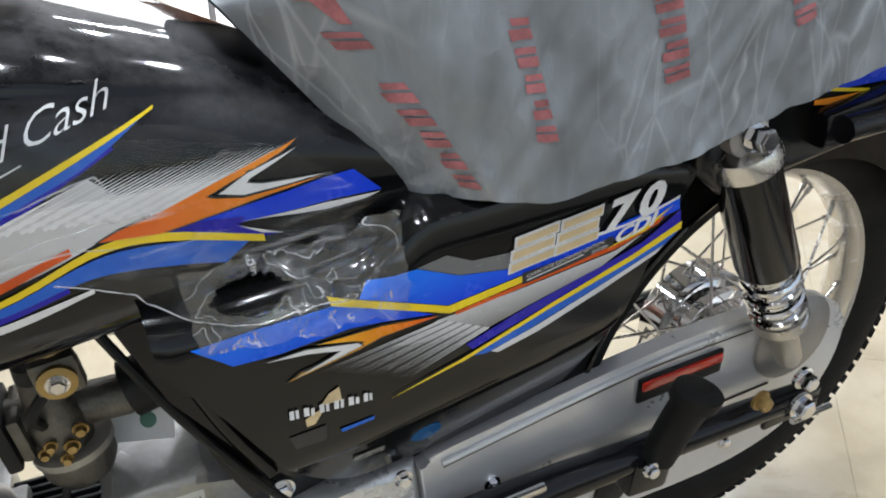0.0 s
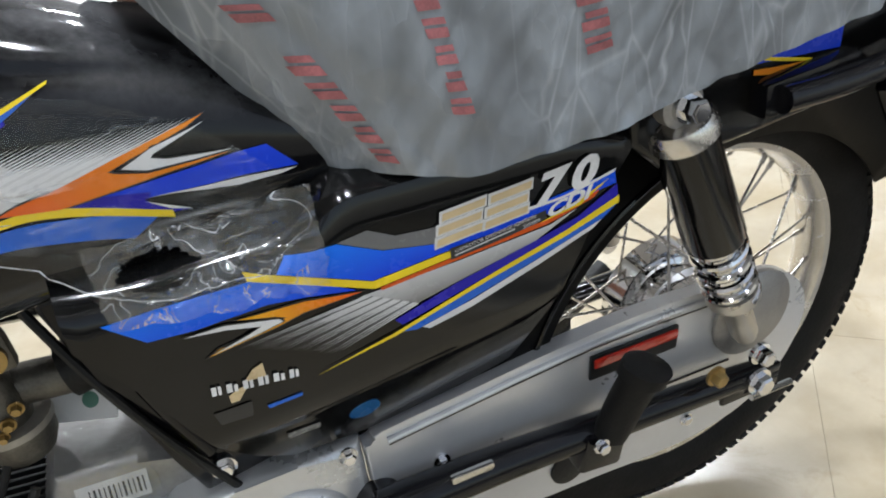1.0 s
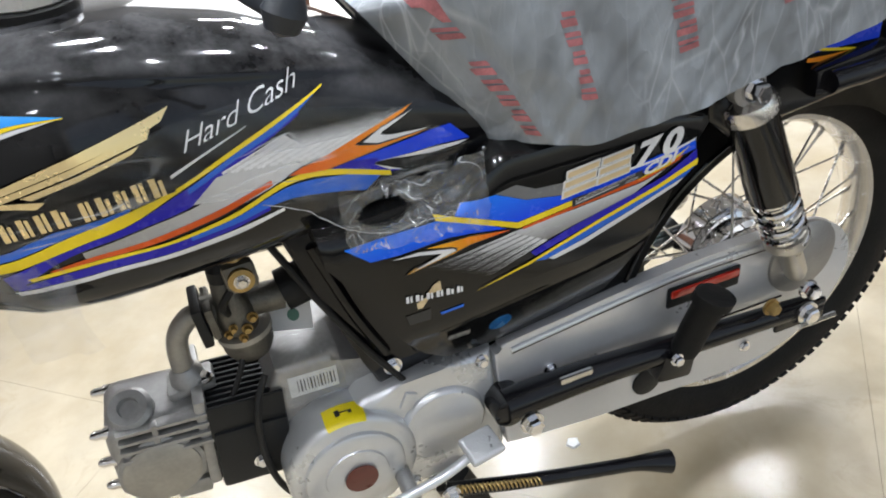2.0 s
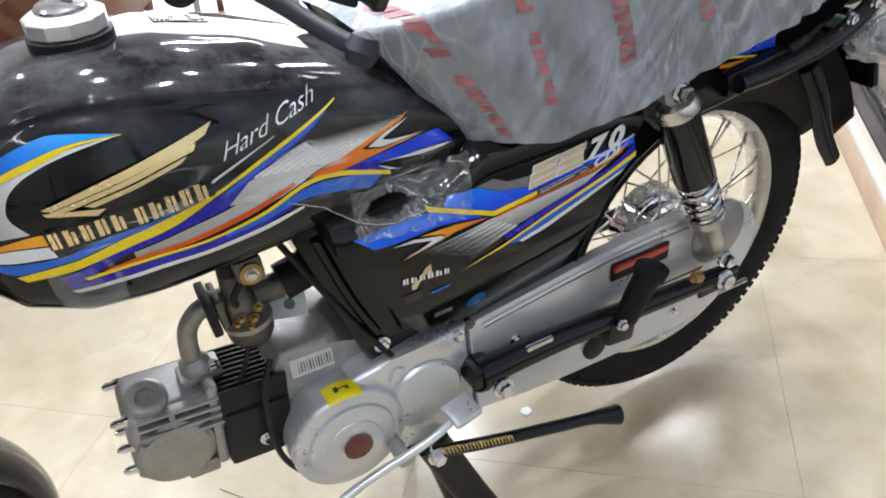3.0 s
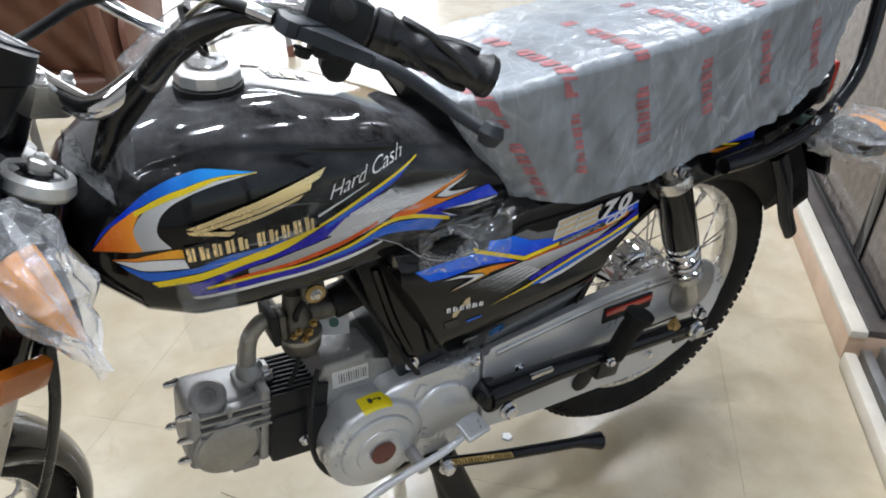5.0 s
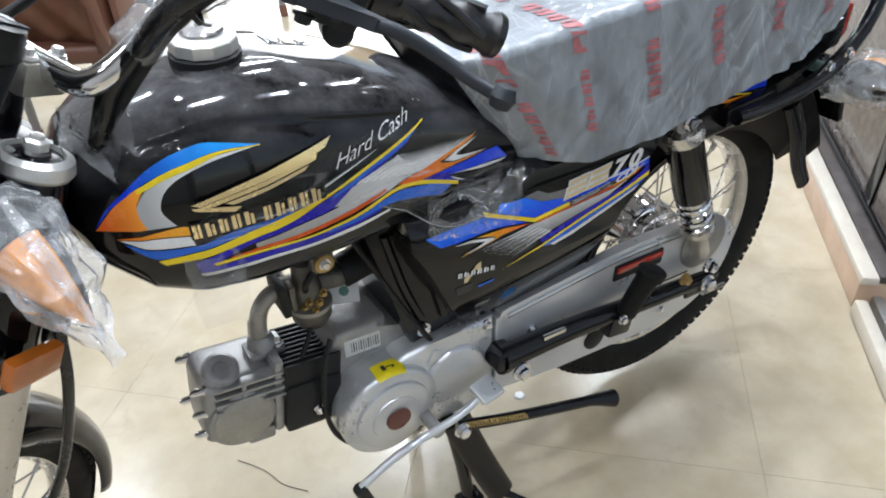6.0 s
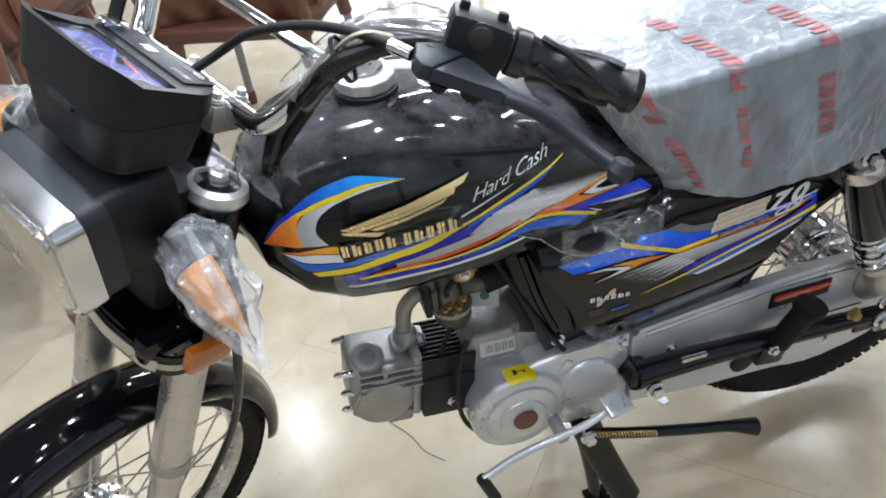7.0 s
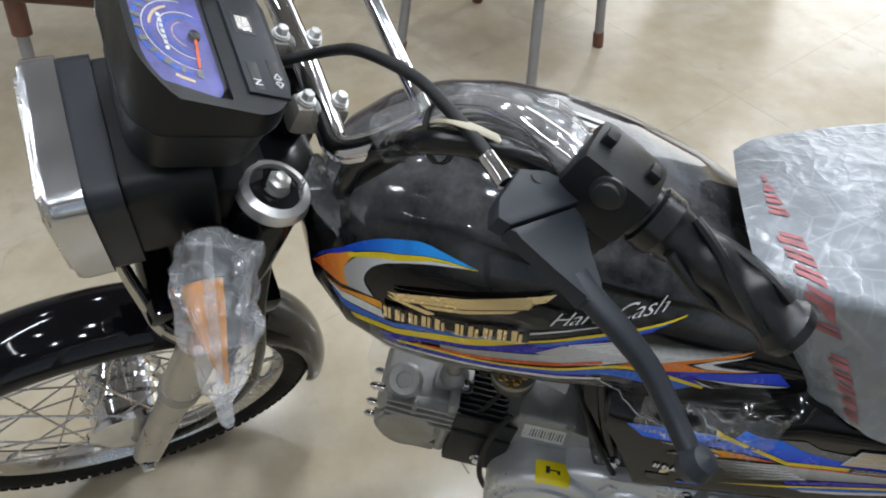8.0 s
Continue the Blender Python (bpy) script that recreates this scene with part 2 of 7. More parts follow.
M_PLASTIC = mat("black_plastic", (0.008, 0.009, 0.010), 0.42, vary=0.15, scale=20, bump=0.12, bscale=900, spec=0.28)
M_SHOCK = mat("gloss_black_shock", (0.003, 0.003, 0.003), 0.14, vary=0.2, scale=25, spec=0.32)
M_PEG = mat("black_footrest_rubber", (0.004, 0.004, 0.004), 0.6, vary=0.3, scale=30, bump=0.2, bscale=300, spec=0.2)
M_DEEP = mat("deep_blue_print", (0.008, 0.05, 0.66), 0.25, vary=0.06, spec=0.3)
M_GREYPL = mat("dark_grey_plastic", (0.018, 0.021, 0.026), 0.42, vary=0.12, scale=15, bump=0.1, bscale=900, spec=0.35)
M_RUBBER = mat("black_rubber", (0.008, 0.008, 0.008), 0.55, vary=0.3, scale=30, bump=0.2, bscale=300, dust=0.04, spec=0.35)
M_GRIP = mat("glossy_black_grip", (0.007, 0.007, 0.008), 0.3, vary=0.2, scale=30, spec=0.5)
M_TYRE = mat("tyre_rubber", (0.010, 0.0095, 0.009), 0.7, vary=0.3, scale=25, bump=0.3, bscale=250, dust=0.06, spec=0.2)
M_CHROME = mat("chrome", (0.72, 0.72, 0.73), 0.07, 1.0, vary=0.08, scale=30)
M_RIMBRIGHT = mat("satin_chrome", (0.62, 0.62, 0.63), 0.16, 0.95, vary=0.06, scale=30)
M_ZINC = mat("bright_zinc_plate", (0.74, 0.74, 0.72), 0.34, 0.75, vary=0.12, scale=40, bump=0.1, bscale=300)
M_RIM = mat("brushed_rim_steel", (0.62, 0.60, 0.57), 0.24, 1.0, vary=0.10, scale=40, dust=0.08)
M_ALU = mat("cast_aluminium", (0.33, 0.325, 0.315), 0.40, 0.6, vary=0.22, scale=22, bump=0.2, bscale=500, dust=0.08)
M_SILVER = mat("silver_engine_paint", (0.60, 0.61, 0.62), 0.30, 0.6, vary=0.05, scale=14)
M_CASE = mat("silver_chain_case", (0.62, 0.63, 0.65), 0.32, 0.55, vary=0.05, scale=14)
M_FORK = mat("satin_fork_steel", (0.52, 0.50, 0.46), 0.3, 0.85, vary=0.12, scale=25)
M_DULL = mat("dusty_fork_aluminium", (0.36, 0.34, 0.30), 0.5, 0.5, vary=0.2, scale=25, dust=0.2)
M_CARB = mat("oxidised_zinc", (0.14, 0.13, 0.11), 0.5, 0.7, vary=0.4, scale=50, bump=0.4, bscale=300)
M_BRASS = mat("brass", (0.36, 0.25, 0.10), 0.4, 0.9, vary=0.25, scale=50)
M_GOLD = mat("gold_emblem", (0.88, 0.68, 0.34), 0.26, 0.7, vary=0.06, scale=20)
M_CREAM = mat("cream_gold_print", (0.62, 0.48, 0.27), 0.3, vary=0.1, scale=60)
M_BLUE = gradient("blue_print", (0.006, 0.040, 0.72), (0.01, 0.20, 0.95), "Z", 0.57, 0.615)
M_TBLUE = gradient("tank_blue_print", (0.006, 0.035, 0.52), (0.03, 0.34, 0.90), "X", -0.19, -0.11)
M_LBLUE = mat("light_blue_print", (0.02, 0.12, 0.56), 0.25, vary=0.08, spec=0.3)
M_NAVY = mat("violet_blue_print", (0.018, 0.014, 0.36), 0.25, vary=0.08, spec=0.3)
M_YELLOW = mat("yellow_print", (0.80, 0.60, 0.02), 0.25, vary=0.06, spec=0.3)
M_ORANGE = gradient("tank_orange_print", (0.75, 0.13, 0.015), (0.85, 0.38, 0.03), "X", -0.215, -0.165)
M_ORANGE2 = gradient("rear_orange_print", (0.72, 0.09, 0.012), (0.82, 0.26, 0.018), "X", 0.04, 0.13)
M_ORANGE3 = gradient("cover_orange_print", (0.85, 0.42, 0.02), (0.78, 0.09, 0.012), "X", 0.15, 0.22)
M_REDLINE = mat("red_orange_print", (0.62, 0.09, 0.012), 0.25, vary=0.08, spec=0.3)
M_WHITE = mat("white_print", (0.72, 0.72, 0.72), 0.25, vary=0.06, spec=0.3)
M_SILVERPR = gradient("silver_print", (0.34, 0.32, 0.29), (0.62, 0.62, 0.62), "X", -0.08, 0.06)
M_COVSILV = gradient("cover_silver_print", (0.20, 0.19, 0.18), (0.55, 0.55, 0.55), "Z", 0.545, 0.566)
M_GREYPR = mat("grey_print", (0.16, 0.16, 0.16), 0.25, vary=0.08, spec=0.3)
M_TREAD = mat("dark_stone_tread", (0.06, 0.05, 0.045), 0.2, vary=0.2, scale=30)
M_CRESC = gradient("crescent_silver_print", (0.40, 0.40, 0.40), (0.68, 0.68, 0.68), "X", -0.18, -0.15)
M_RED = mat("red_reflector", (0.42, 0.02, 0.01), 0.15, vary=0.1, coat=0.8)
M_AMBER = mat("amber_lens", (0.74, 0.27, 0.001), 0.2, vary=0.15, bump=0.5, bscale=90, coat=0.2)
M_AMBERDK = mat("amber_reflector", (0.38, 0.10, 0.01), 0.18, vary=0.1, coat=0.8)
M_SEAT = mat("black_seat_vinyl", (0.018, 0.018, 0.019), 0.45, vary=0.15, scale=20, bump=0.15, bscale=500)
M_TAG = mat("white_paper_tag", (0.75, 0.75, 0.74), 0.5, vary=0.05)
M_YTAG = mat("yellow_warning_label", (0.85, 0.68, 0.01), 0.35, vary=0.05)
M_INK = mat("black_ink", (0.02, 0.02, 0.02), 0.4, vary=0.05)
M_GREEN = mat("green_ink", (0.08, 0.20, 0.15), 0.4, vary=0.05)
M_BADGE = mat("dark_red_badge", (0.12, 0.03, 0.02), 0.3, vary=0.15, scale=80)
M_DOT = mat("blue_sticker", (0.01, 0.10, 0.30), 0.25, vary=0.15, scale=80, coat=0.5)
M_FLOOR = marble("cream_floor_marble", (0.470, 0.408, 0.305), (0.60, 0.56, 0.47), 0.2, 1.3, 0.6)
M_JOINT = mat("floor_grout", (0.41, 0.365, 0.28), 0.5)
M_PINK = marble("pink_marble", (0.58, 0.42, 0.31), (0.40, 0.26, 0.18), 0.25, 4.0, 0.4)
M_NOSING = marble("white_marble", (0.60, 0.56, 0.49), (0.45, 0.42, 0.38), 0.22, 5.0, 0.3)
# walls and ceiling are unseen; greyed so that black paint reflects them less
M_WALL = mat("grey_wall_paint", (0.42, 0.41, 0.40), 0.75, vary=0.05, scale=2)
M_CEIL = mat("grey_ceiling_board", (0.26, 0.26, 0.26), 0.8, vary=0.04, scale=2)
M_DARKGLASS = mat("brown_granite_panel", (0.085, 0.066, 0.055), 0.10, vary=0.35, scale=40, spec=0.5)
M_BROWNPL = mat("brown_moulded_plastic", (0.105, 0.043, 0.026), 0.45, vary=0.15, scale=6, bump=0.3, bscale=60)
def quilt():
    """Brown plastic pressed into a diamond quilt."""
    m = mat("quilted_brown_plastic", (0.125, 0.052, 0.028), 0.45, vary=0.12, scale=6)
    n, l = m.node_tree.nodes, m.node_tree.links
    co, b, add = n.new("ShaderNodeTexCoord"), n.new("ShaderNodeBump"), n.new("ShaderNodeMath")
    for k, turn in enumerate((38, -38)):
        mp, w = n.new("ShaderNodeMapping"), n.new("ShaderNodeTexWave")
        mp.inputs["Rotation"].default_value = (0, radians(turn), 0)
        w.inputs["Scale"].default_value = 4.0
        l.new(co.outputs["Object"], mp.inputs["Vector"])
        l.new(mp.outputs[0], w.inputs["Vector"])
        l.new(w.outputs["Fac"], add.inputs[k])
    b.inputs["Strength"].default_value, b.inputs["Distance"].default_value = 0.8, 0.01
    l.new(add.outputs[0], b.inputs["Height"])
    l.new(b.outputs[0], n["Principled BSDF"].inputs["Normal"])
    return m


M_QUILT = quilt()
M_PINKPL = mat("pink_brown_plastic", (0.17, 0.075, 0.050), 0.42, vary=0.1, scale=5)
M_LEG = mat("grey_leg_paint", (0.30, 0.30, 0.31), 0.4, 0.3, vary=0.12, scale=20)
M_FEED = mat("greenish_metal", (0.05, 0.09, 0.08), 0.4, 0.4, vary=0.2)
M_TUBE = glow("tube_light_glow", (1.0, 0.99, 0.97), 6.0)
M_SPOT = glow("downlight_glow", (0.97, 0.98, 1.0), 8.0)
M_FILM = stretched_film("clear_plastic_film")
M_SCRAP = clear_film("loose_clear_film", 0.06, (0.78, 0.80, 0.82), 0.2, 0.8, 34.0, 0.05, 0.12, 0.2)
M_CRUMPLE = clear_film("crumpled_clear_film", 0.05, (0.82, 0.84, 0.86), 0.15, 0.5, 34.0, 0.06, 0.10, 0.50)
M_BAG = clear_film("milky_plastic_bag", 0.16, (0.76, 0.77, 0.79), 0.3, 0.6, 26.0, 0.05, 0.10, 0.42)
M_THIN = clear_film("thin_clear_sleeve", 0.09, (0.75, 0.76, 0.77), 0.2, 0.8, 34.0, 0.06, 0.08, 0.2)
M_EDGE = clear_film("folded_film_edge", 0.25, (0.85, 0.86, 0.87), 0.2, 0.6, 60.0, 0.1)

M_STRIP = mat("dull_cream_plastic", (0.42, 0.38, 0.28), 0.5, vary=0.15, scale=40)
M_DIAL = mat("violet_blue_dial_print", (0.075, 0.075, 0.30), 0.35, vary=0.45, scale=70)
M_GLASS = clear_film("clear_dial_glass", 0.02, (0.8, 0.8, 0.82), 0.05, 0.02, 5.0, 0.0, 0.02)


def seat_wrap_material():
    """Milky printed plastic sheet, crumpled; opaque, with ridges and crease lines drawn paler in its colour."""
    m = bpy.data.materials.new("milky_seat_wrap")
    m.use_nodes = True
    n, l = m.node_tree.nodes, m.node_tree.links
    p = n["Principled BSDF"]
    p.inputs["Roughness"].default_value = 0.42
    p.inputs["Coat Weight"].default_value, p.inputs["Coat Roughness"].default_value = 0.6, 0.22
    p.inputs["Sheen Weight"].default_value = 0.1
    co, b = n.new("ShaderNodeTexCoord"), n.new("ShaderNodeBump")
    last, creases = None, []
    for scale, share, stretch in ((7, 1.0, (1.0, 1.0, 0.28)), (16, 0.7, (1.0, 1.0, 0.35)), (34, 0.3, (1, 1, 0.5))):
        mp, t, m1, m2 = n.new("ShaderNodeMapping"), n.new("ShaderNodeTexNoise"), n.new("ShaderNodeMath"), n.new("ShaderNodeMath")
        mp.inputs["Rotation"].default_value, mp.inputs["Scale"].default_value = (0, radians(35 + scale), 0), stretch
        t.inputs["Scale"].default_value, t.inputs["Detail"].default_value, t.inputs["Roughness"].default_value = scale, 3, 0.55
        l.new(co.outputs["Object"], mp.inputs["Vector"])
        l.new(mp.outputs[0], t.inputs["Vector"])
        m1.operation, m1.inputs[1].default_value = "SUBTRACT", 0.5
        l.new(t.outputs[0], m1.inputs[0])
        m2.operation = "ABSOLUTE"
        l.new(m1.outputs[0], m2.inputs[0])
        m3 = n.new("ShaderNodeMath")
        m3.operation, m3.inputs[1].default_value = "POWER", 0.6
        l.new(m2.outputs[0], m3.inputs[0])
        m4 = n.new("ShaderNodeMath")
        m4.operation, m4.inputs[1].default_value = "MULTIPLY_ADD", -share
        l.new(m3.outputs[0], m4.inputs[0])
        if last:
            l.new(last, m4.inputs[2])
        else:
            m4.inputs[2].default_value = 1.0
        last = m4.outputs[0]
    # small sharp facets of crumpled sheet on top of the long folds
    warp, bent = n.new("ShaderNodeTexNoise"), n.new("ShaderNodeMix")
    warp.inputs["Scale"].default_value, warp.inputs["Detail"].default_value = 18.0, 2.0
    l.new(co.outputs["Object"], warp.inputs["Vector"])
    bent.data_type, bent.blend_type = "RGBA", "ADD"
    bent.inputs["Factor"].default_value = 0.06
    l.new(co.outputs["Object"], bent.inputs["A"])
    l.new(warp.outputs["Color"], bent.inputs["B"])
    height = last
    for size, share in ((30.0, 0.22), (75.0, 0.10)):
        cell, more = n.new("ShaderNodeTexVoronoi"), n.new("ShaderNodeMath")
        cell.inputs["Scale"].default_value = size
        l.new(bent.outputs["Result"], cell.inputs["Vector"])
        more.operation, more.inputs[1].default_value = "MULTIPLY_ADD", share
        l.new(cell.outputs["Distance"], more.inputs[0])
        l.new(height, more.inputs[2])
        height = more.outputs[0]
    b.inputs["Strength"].default_value, b.inputs["Distance"].default_value = 0.7, 0.006
    l.new(height, b.inputs["Height"])
    l.new(b.outputs[0], p.inputs["Normal"])
    l.new(b.outputs[0], p.inputs["Coat Normal"])
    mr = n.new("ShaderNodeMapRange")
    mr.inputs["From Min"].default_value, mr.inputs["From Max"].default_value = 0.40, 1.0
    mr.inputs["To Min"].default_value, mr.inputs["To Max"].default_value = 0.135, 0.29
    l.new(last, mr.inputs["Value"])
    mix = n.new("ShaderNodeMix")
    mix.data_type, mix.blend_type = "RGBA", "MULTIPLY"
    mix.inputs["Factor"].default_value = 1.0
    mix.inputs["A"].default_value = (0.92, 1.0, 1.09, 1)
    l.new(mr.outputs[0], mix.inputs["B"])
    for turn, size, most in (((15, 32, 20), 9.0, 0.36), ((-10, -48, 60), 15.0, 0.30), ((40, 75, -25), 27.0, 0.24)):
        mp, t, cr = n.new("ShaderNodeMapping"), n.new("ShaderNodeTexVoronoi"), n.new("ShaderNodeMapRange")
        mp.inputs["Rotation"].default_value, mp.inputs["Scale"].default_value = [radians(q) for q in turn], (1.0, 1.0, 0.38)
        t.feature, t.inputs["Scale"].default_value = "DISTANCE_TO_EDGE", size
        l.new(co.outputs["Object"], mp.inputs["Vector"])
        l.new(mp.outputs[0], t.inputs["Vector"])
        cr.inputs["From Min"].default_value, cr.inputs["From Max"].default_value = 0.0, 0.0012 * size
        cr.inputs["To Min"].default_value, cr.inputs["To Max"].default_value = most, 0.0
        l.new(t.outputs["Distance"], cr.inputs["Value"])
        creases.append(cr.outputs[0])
    patch, lines = n.new("ShaderNodeTexNoise"), n.new("ShaderNodeMath")
    patch.inputs["Scale"].default_value = 8.0
    l.new(co.outputs["Object"], patch.inputs["Vector"])
    lines.operation = "MAXIMUM"
    l.new(creases[0], lines.inputs[0])
    l.new(creases[1], lines.inputs[1])
    lines2 = n.new("ShaderNodeMath")
    lines2.operation = "MAXIMUM"
    l.new(lines.outputs[0], lines2.inputs[0])
    l.new(creases[2], lines2.inputs[1])
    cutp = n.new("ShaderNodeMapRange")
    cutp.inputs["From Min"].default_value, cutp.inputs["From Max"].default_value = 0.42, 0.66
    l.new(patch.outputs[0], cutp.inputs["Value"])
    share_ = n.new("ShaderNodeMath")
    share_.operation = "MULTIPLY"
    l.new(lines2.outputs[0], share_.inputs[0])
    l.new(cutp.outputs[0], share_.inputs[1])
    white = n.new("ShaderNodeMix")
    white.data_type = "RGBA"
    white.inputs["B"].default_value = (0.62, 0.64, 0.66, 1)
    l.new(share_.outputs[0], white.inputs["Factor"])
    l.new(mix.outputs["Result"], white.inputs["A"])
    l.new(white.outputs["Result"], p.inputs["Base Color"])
    return m


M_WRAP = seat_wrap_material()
M_PRINT = mat("faded_red_print", (0.33, 0.11, 0.115), 0.5, vary=0.45, scale=70)

# ---- mesh helpers ----


def part(name, bm, material, parent=None, label="", sharp=38):
    me = bpy.data.meshes.new(name)
    bmesh.ops.recalc_face_normals(bm, faces=bm.faces[:])
    bm.to_mesh(me)
    bm.free()
    for f in me.polygons:
        f.use_smooth = True
    me.set_sharp_from_angle(angle=radians(sharp))
    if material:
        me.materials.append(material)
    ob = new(name, me)
    if parent:
        ob.parent = parent
    if label:
        ob["label"] = label
    return ob


def moved(bm, m):
    bmesh.ops.transform(bm, matrix=m, verts=bm.verts[:])
    return bm


def spline(pts, n):
    """n + 1 points along a smooth curve through the given ones."""
    pts = [Vector(p) for p in pts]
    ext = [2 * pts[0] - pts[1], *pts, 2 * pts[-1] - pts[-2]]
    out, k = [], len(pts) - 1
    for i in range(n + 1):
        t = i / n * k
        j = min(int(t), k - 1)
        t -= j
        a, b, c, d = ext[j:j + 4]
        out.append(0.5 * (2 * b + (c - a) * t + (2 * a - 5 * b + 4 * c - d) * t * t + (3 * b - a - 3 * c + d) * t ** 3))
    return out


def ring_faces(bm, rings, close=True, caps=True):
    vs = [[bm.verts.new(p) for p in r] for r in rings]
    n = len(vs[0])
    for a, b in zip(vs, vs[1:]):
        for i in range(n if close else n - 1):
            j = (i + 1) % n
            bm.faces.new((a[i], a[j], b[j], b[i]))
    if caps and close:
        bm.faces.new(list(reversed(vs[0])))
        bm.faces.new(vs[-1])
    return bm


def basis(d):
    d = Vector(d).normalized()
    return d.to_track_quat("Z", "Y").to_matrix()


def tube(bm, pts, r, n=12, smooth=0, flat=1.0, caps=True):
    """A round bar along points; r is one radius or a function of 0..1."""
    pts = spline(pts, smooth) if smooth else [Vector(p) for p in pts]
    rings, prev = [], None
    for i, p in enumerate(pts):
        d = (pts[min(i + 1, len(pts) - 1)] - pts[max(i - 1, 0)]).normalized()
        if prev is None:
            u = d.orthogonal().normalized() if abs(d.y) > 0.95 else d.cross(Vector((0, 1, 0))).normalized()
        else:
            u = (prev - d * prev.dot(d)).normalized()
        prev = u
        v = d.cross(u)
        q = r(i / (len(pts) - 1)) if callable(r) else r
        rings.append([p + q * (math.cos(a) * u + flat * math.sin(a) * v) for a in (2 * math.pi * k / n for k in range(n))])
    return ring_faces(bm, rings, True, caps)


def lathe(bm, prof, m=Matrix(), n=32, caps=True):
    """Turns (radius, height) round the z axis of m."""
    rings = [[m @ Vector((r * math.cos(a), r * math.sin(a), h)) for a in (2 * math.pi * k / n for k in range(n))] for r, h in prof]
    return ring_faces(bm, rings, True, caps)


def axis(p, d):
    return Matrix.Translation(p) @ basis(d).to_4x4()


LEFT = (0, -1, 0)


def box(bm, c, s, bevel=0.0, m=Matrix(), seg=2):
    made = bmesh.ops.create_cube(bm, size=1.0, matrix=m @ Matrix.LocRotScale(Vector(c), None, Vector(s)))
    if bevel:
        es = list({e for v in made["verts"] for e in v.link_edges})
        bmesh.ops.bevel(bm, geom=es, offset=bevel, segments=seg, profile=0.6, affect="EDGES", clamp_overlap=True)
    return bm


def prism(bm, outline, y0, y1, bevel=0.0, seg=3, m=Matrix()):
    """An outline in x and z between two depths, with rounded edges on the side at y0."""
    a = [bm.verts.new(m @ Vector((x, y0, z))) for x, z in outline]
    b = [bm.verts.new(m @ Vector((x, y1, z))) for x, z in outline]
    n = len(a)
    front = bm.faces.new(a)
    bm.faces.new(list(reversed(b)))
    for i in range(n):
        j = (i + 1) % n
        bm.faces.new((a[i], b[i], b[j], a[j]))
    if bevel:
        bmesh.ops.bevel(bm, geom=list(front.edges), offset=bevel, segments=seg, profile=0.5, affect="EDGES", clamp_overlap=True)
    return bm


def rounded(cx, cz, w, h, r, n=5, tilt=0.0):
    out = []
    for k, (sx, sz) in enumerate(((1, 1), (-1, 1), (-1, -1), (1, -1))):
        for i in range(n + 1):
            a = radians(90 * k + 90 * i / n)
            out.append((sx * (w / 2 - r) + r * math.cos(a), sz * (h / 2 - r) + r * math.sin(a)))
    c, s = math.cos(radians(tilt)), math.sin(radians(tilt))
    return [(cx + c * x - s * z, cz + s * x + c * z) for x, z in out]


def bolt(bm, p, d, r=0.006, h=0.006, dome=True):
    lathe(bm, [(r * 1.35, 0), (r * 1.35, h * 0.25)], axis(p, d), 18)
    lathe(bm, [(r, h * 0.2), (r, h * 0.85), (r * 0.8, h)], axis(p, d), 6)
    return bm


def blade(bm, pts, wide, thick, n=24):
    """A flat bar lying in x and y: half widths along it, one half thickness."""
    line, rings = spline(pts, n), []
    for i, p in enumerate(line):
        d = (line[min(i + 1, n)] - line[max(i - 1, 0)]).normalized()
        s = Vector((-d.y, d.x, 0)).normalized()
        t = i / n * (len(wide) - 1)
        k = min(int(t), len(wide) - 2)
        w = wide[k] + (wide[k + 1] - wide[k]) * (t - k)
        rings.append([p + s * w * math.copysign(abs(math.cos(a)) ** 0.6, math.cos(a)) + Vector((0, 0, thick * math.copysign(abs(math.sin(a)) ** 0.6, math.sin(a)))) for a in (2 * math.pi * (q + .5) / 14 for q in range(14))])
    return ring_faces(bm, rings)


def thing(name, label, category, loc=(0, 0, 0), group="", kind=""):
    e = new(name)
    e.location = loc
    e.empty_display_size = 0.1
    tagged(e, label, category, group, kind)
    return e


# ---- the room ----
ROOM = Matrix.Translation((1.3, 0.04, 0)) @ pose(0, 0, 0, 0, 0, 47.1)  # x along the stone step, y into the room


def room_point(a, b, z=0.0):
    return ROOM @ Vector((a, b, z))


def wall(name, a0, b0, a1, b1, z0, z1, material):
    bm = bmesh.new()
    box(bm, ((a0 + a1) / 2, (b0 + b1) / 2, (z0 + z1) / 2), (abs(a1 - a0), abs(b1 - b0), z1 - z0))
    ob = part(name, moved(bm, ROOM), material)
    return tagged(ob, kind="structure")


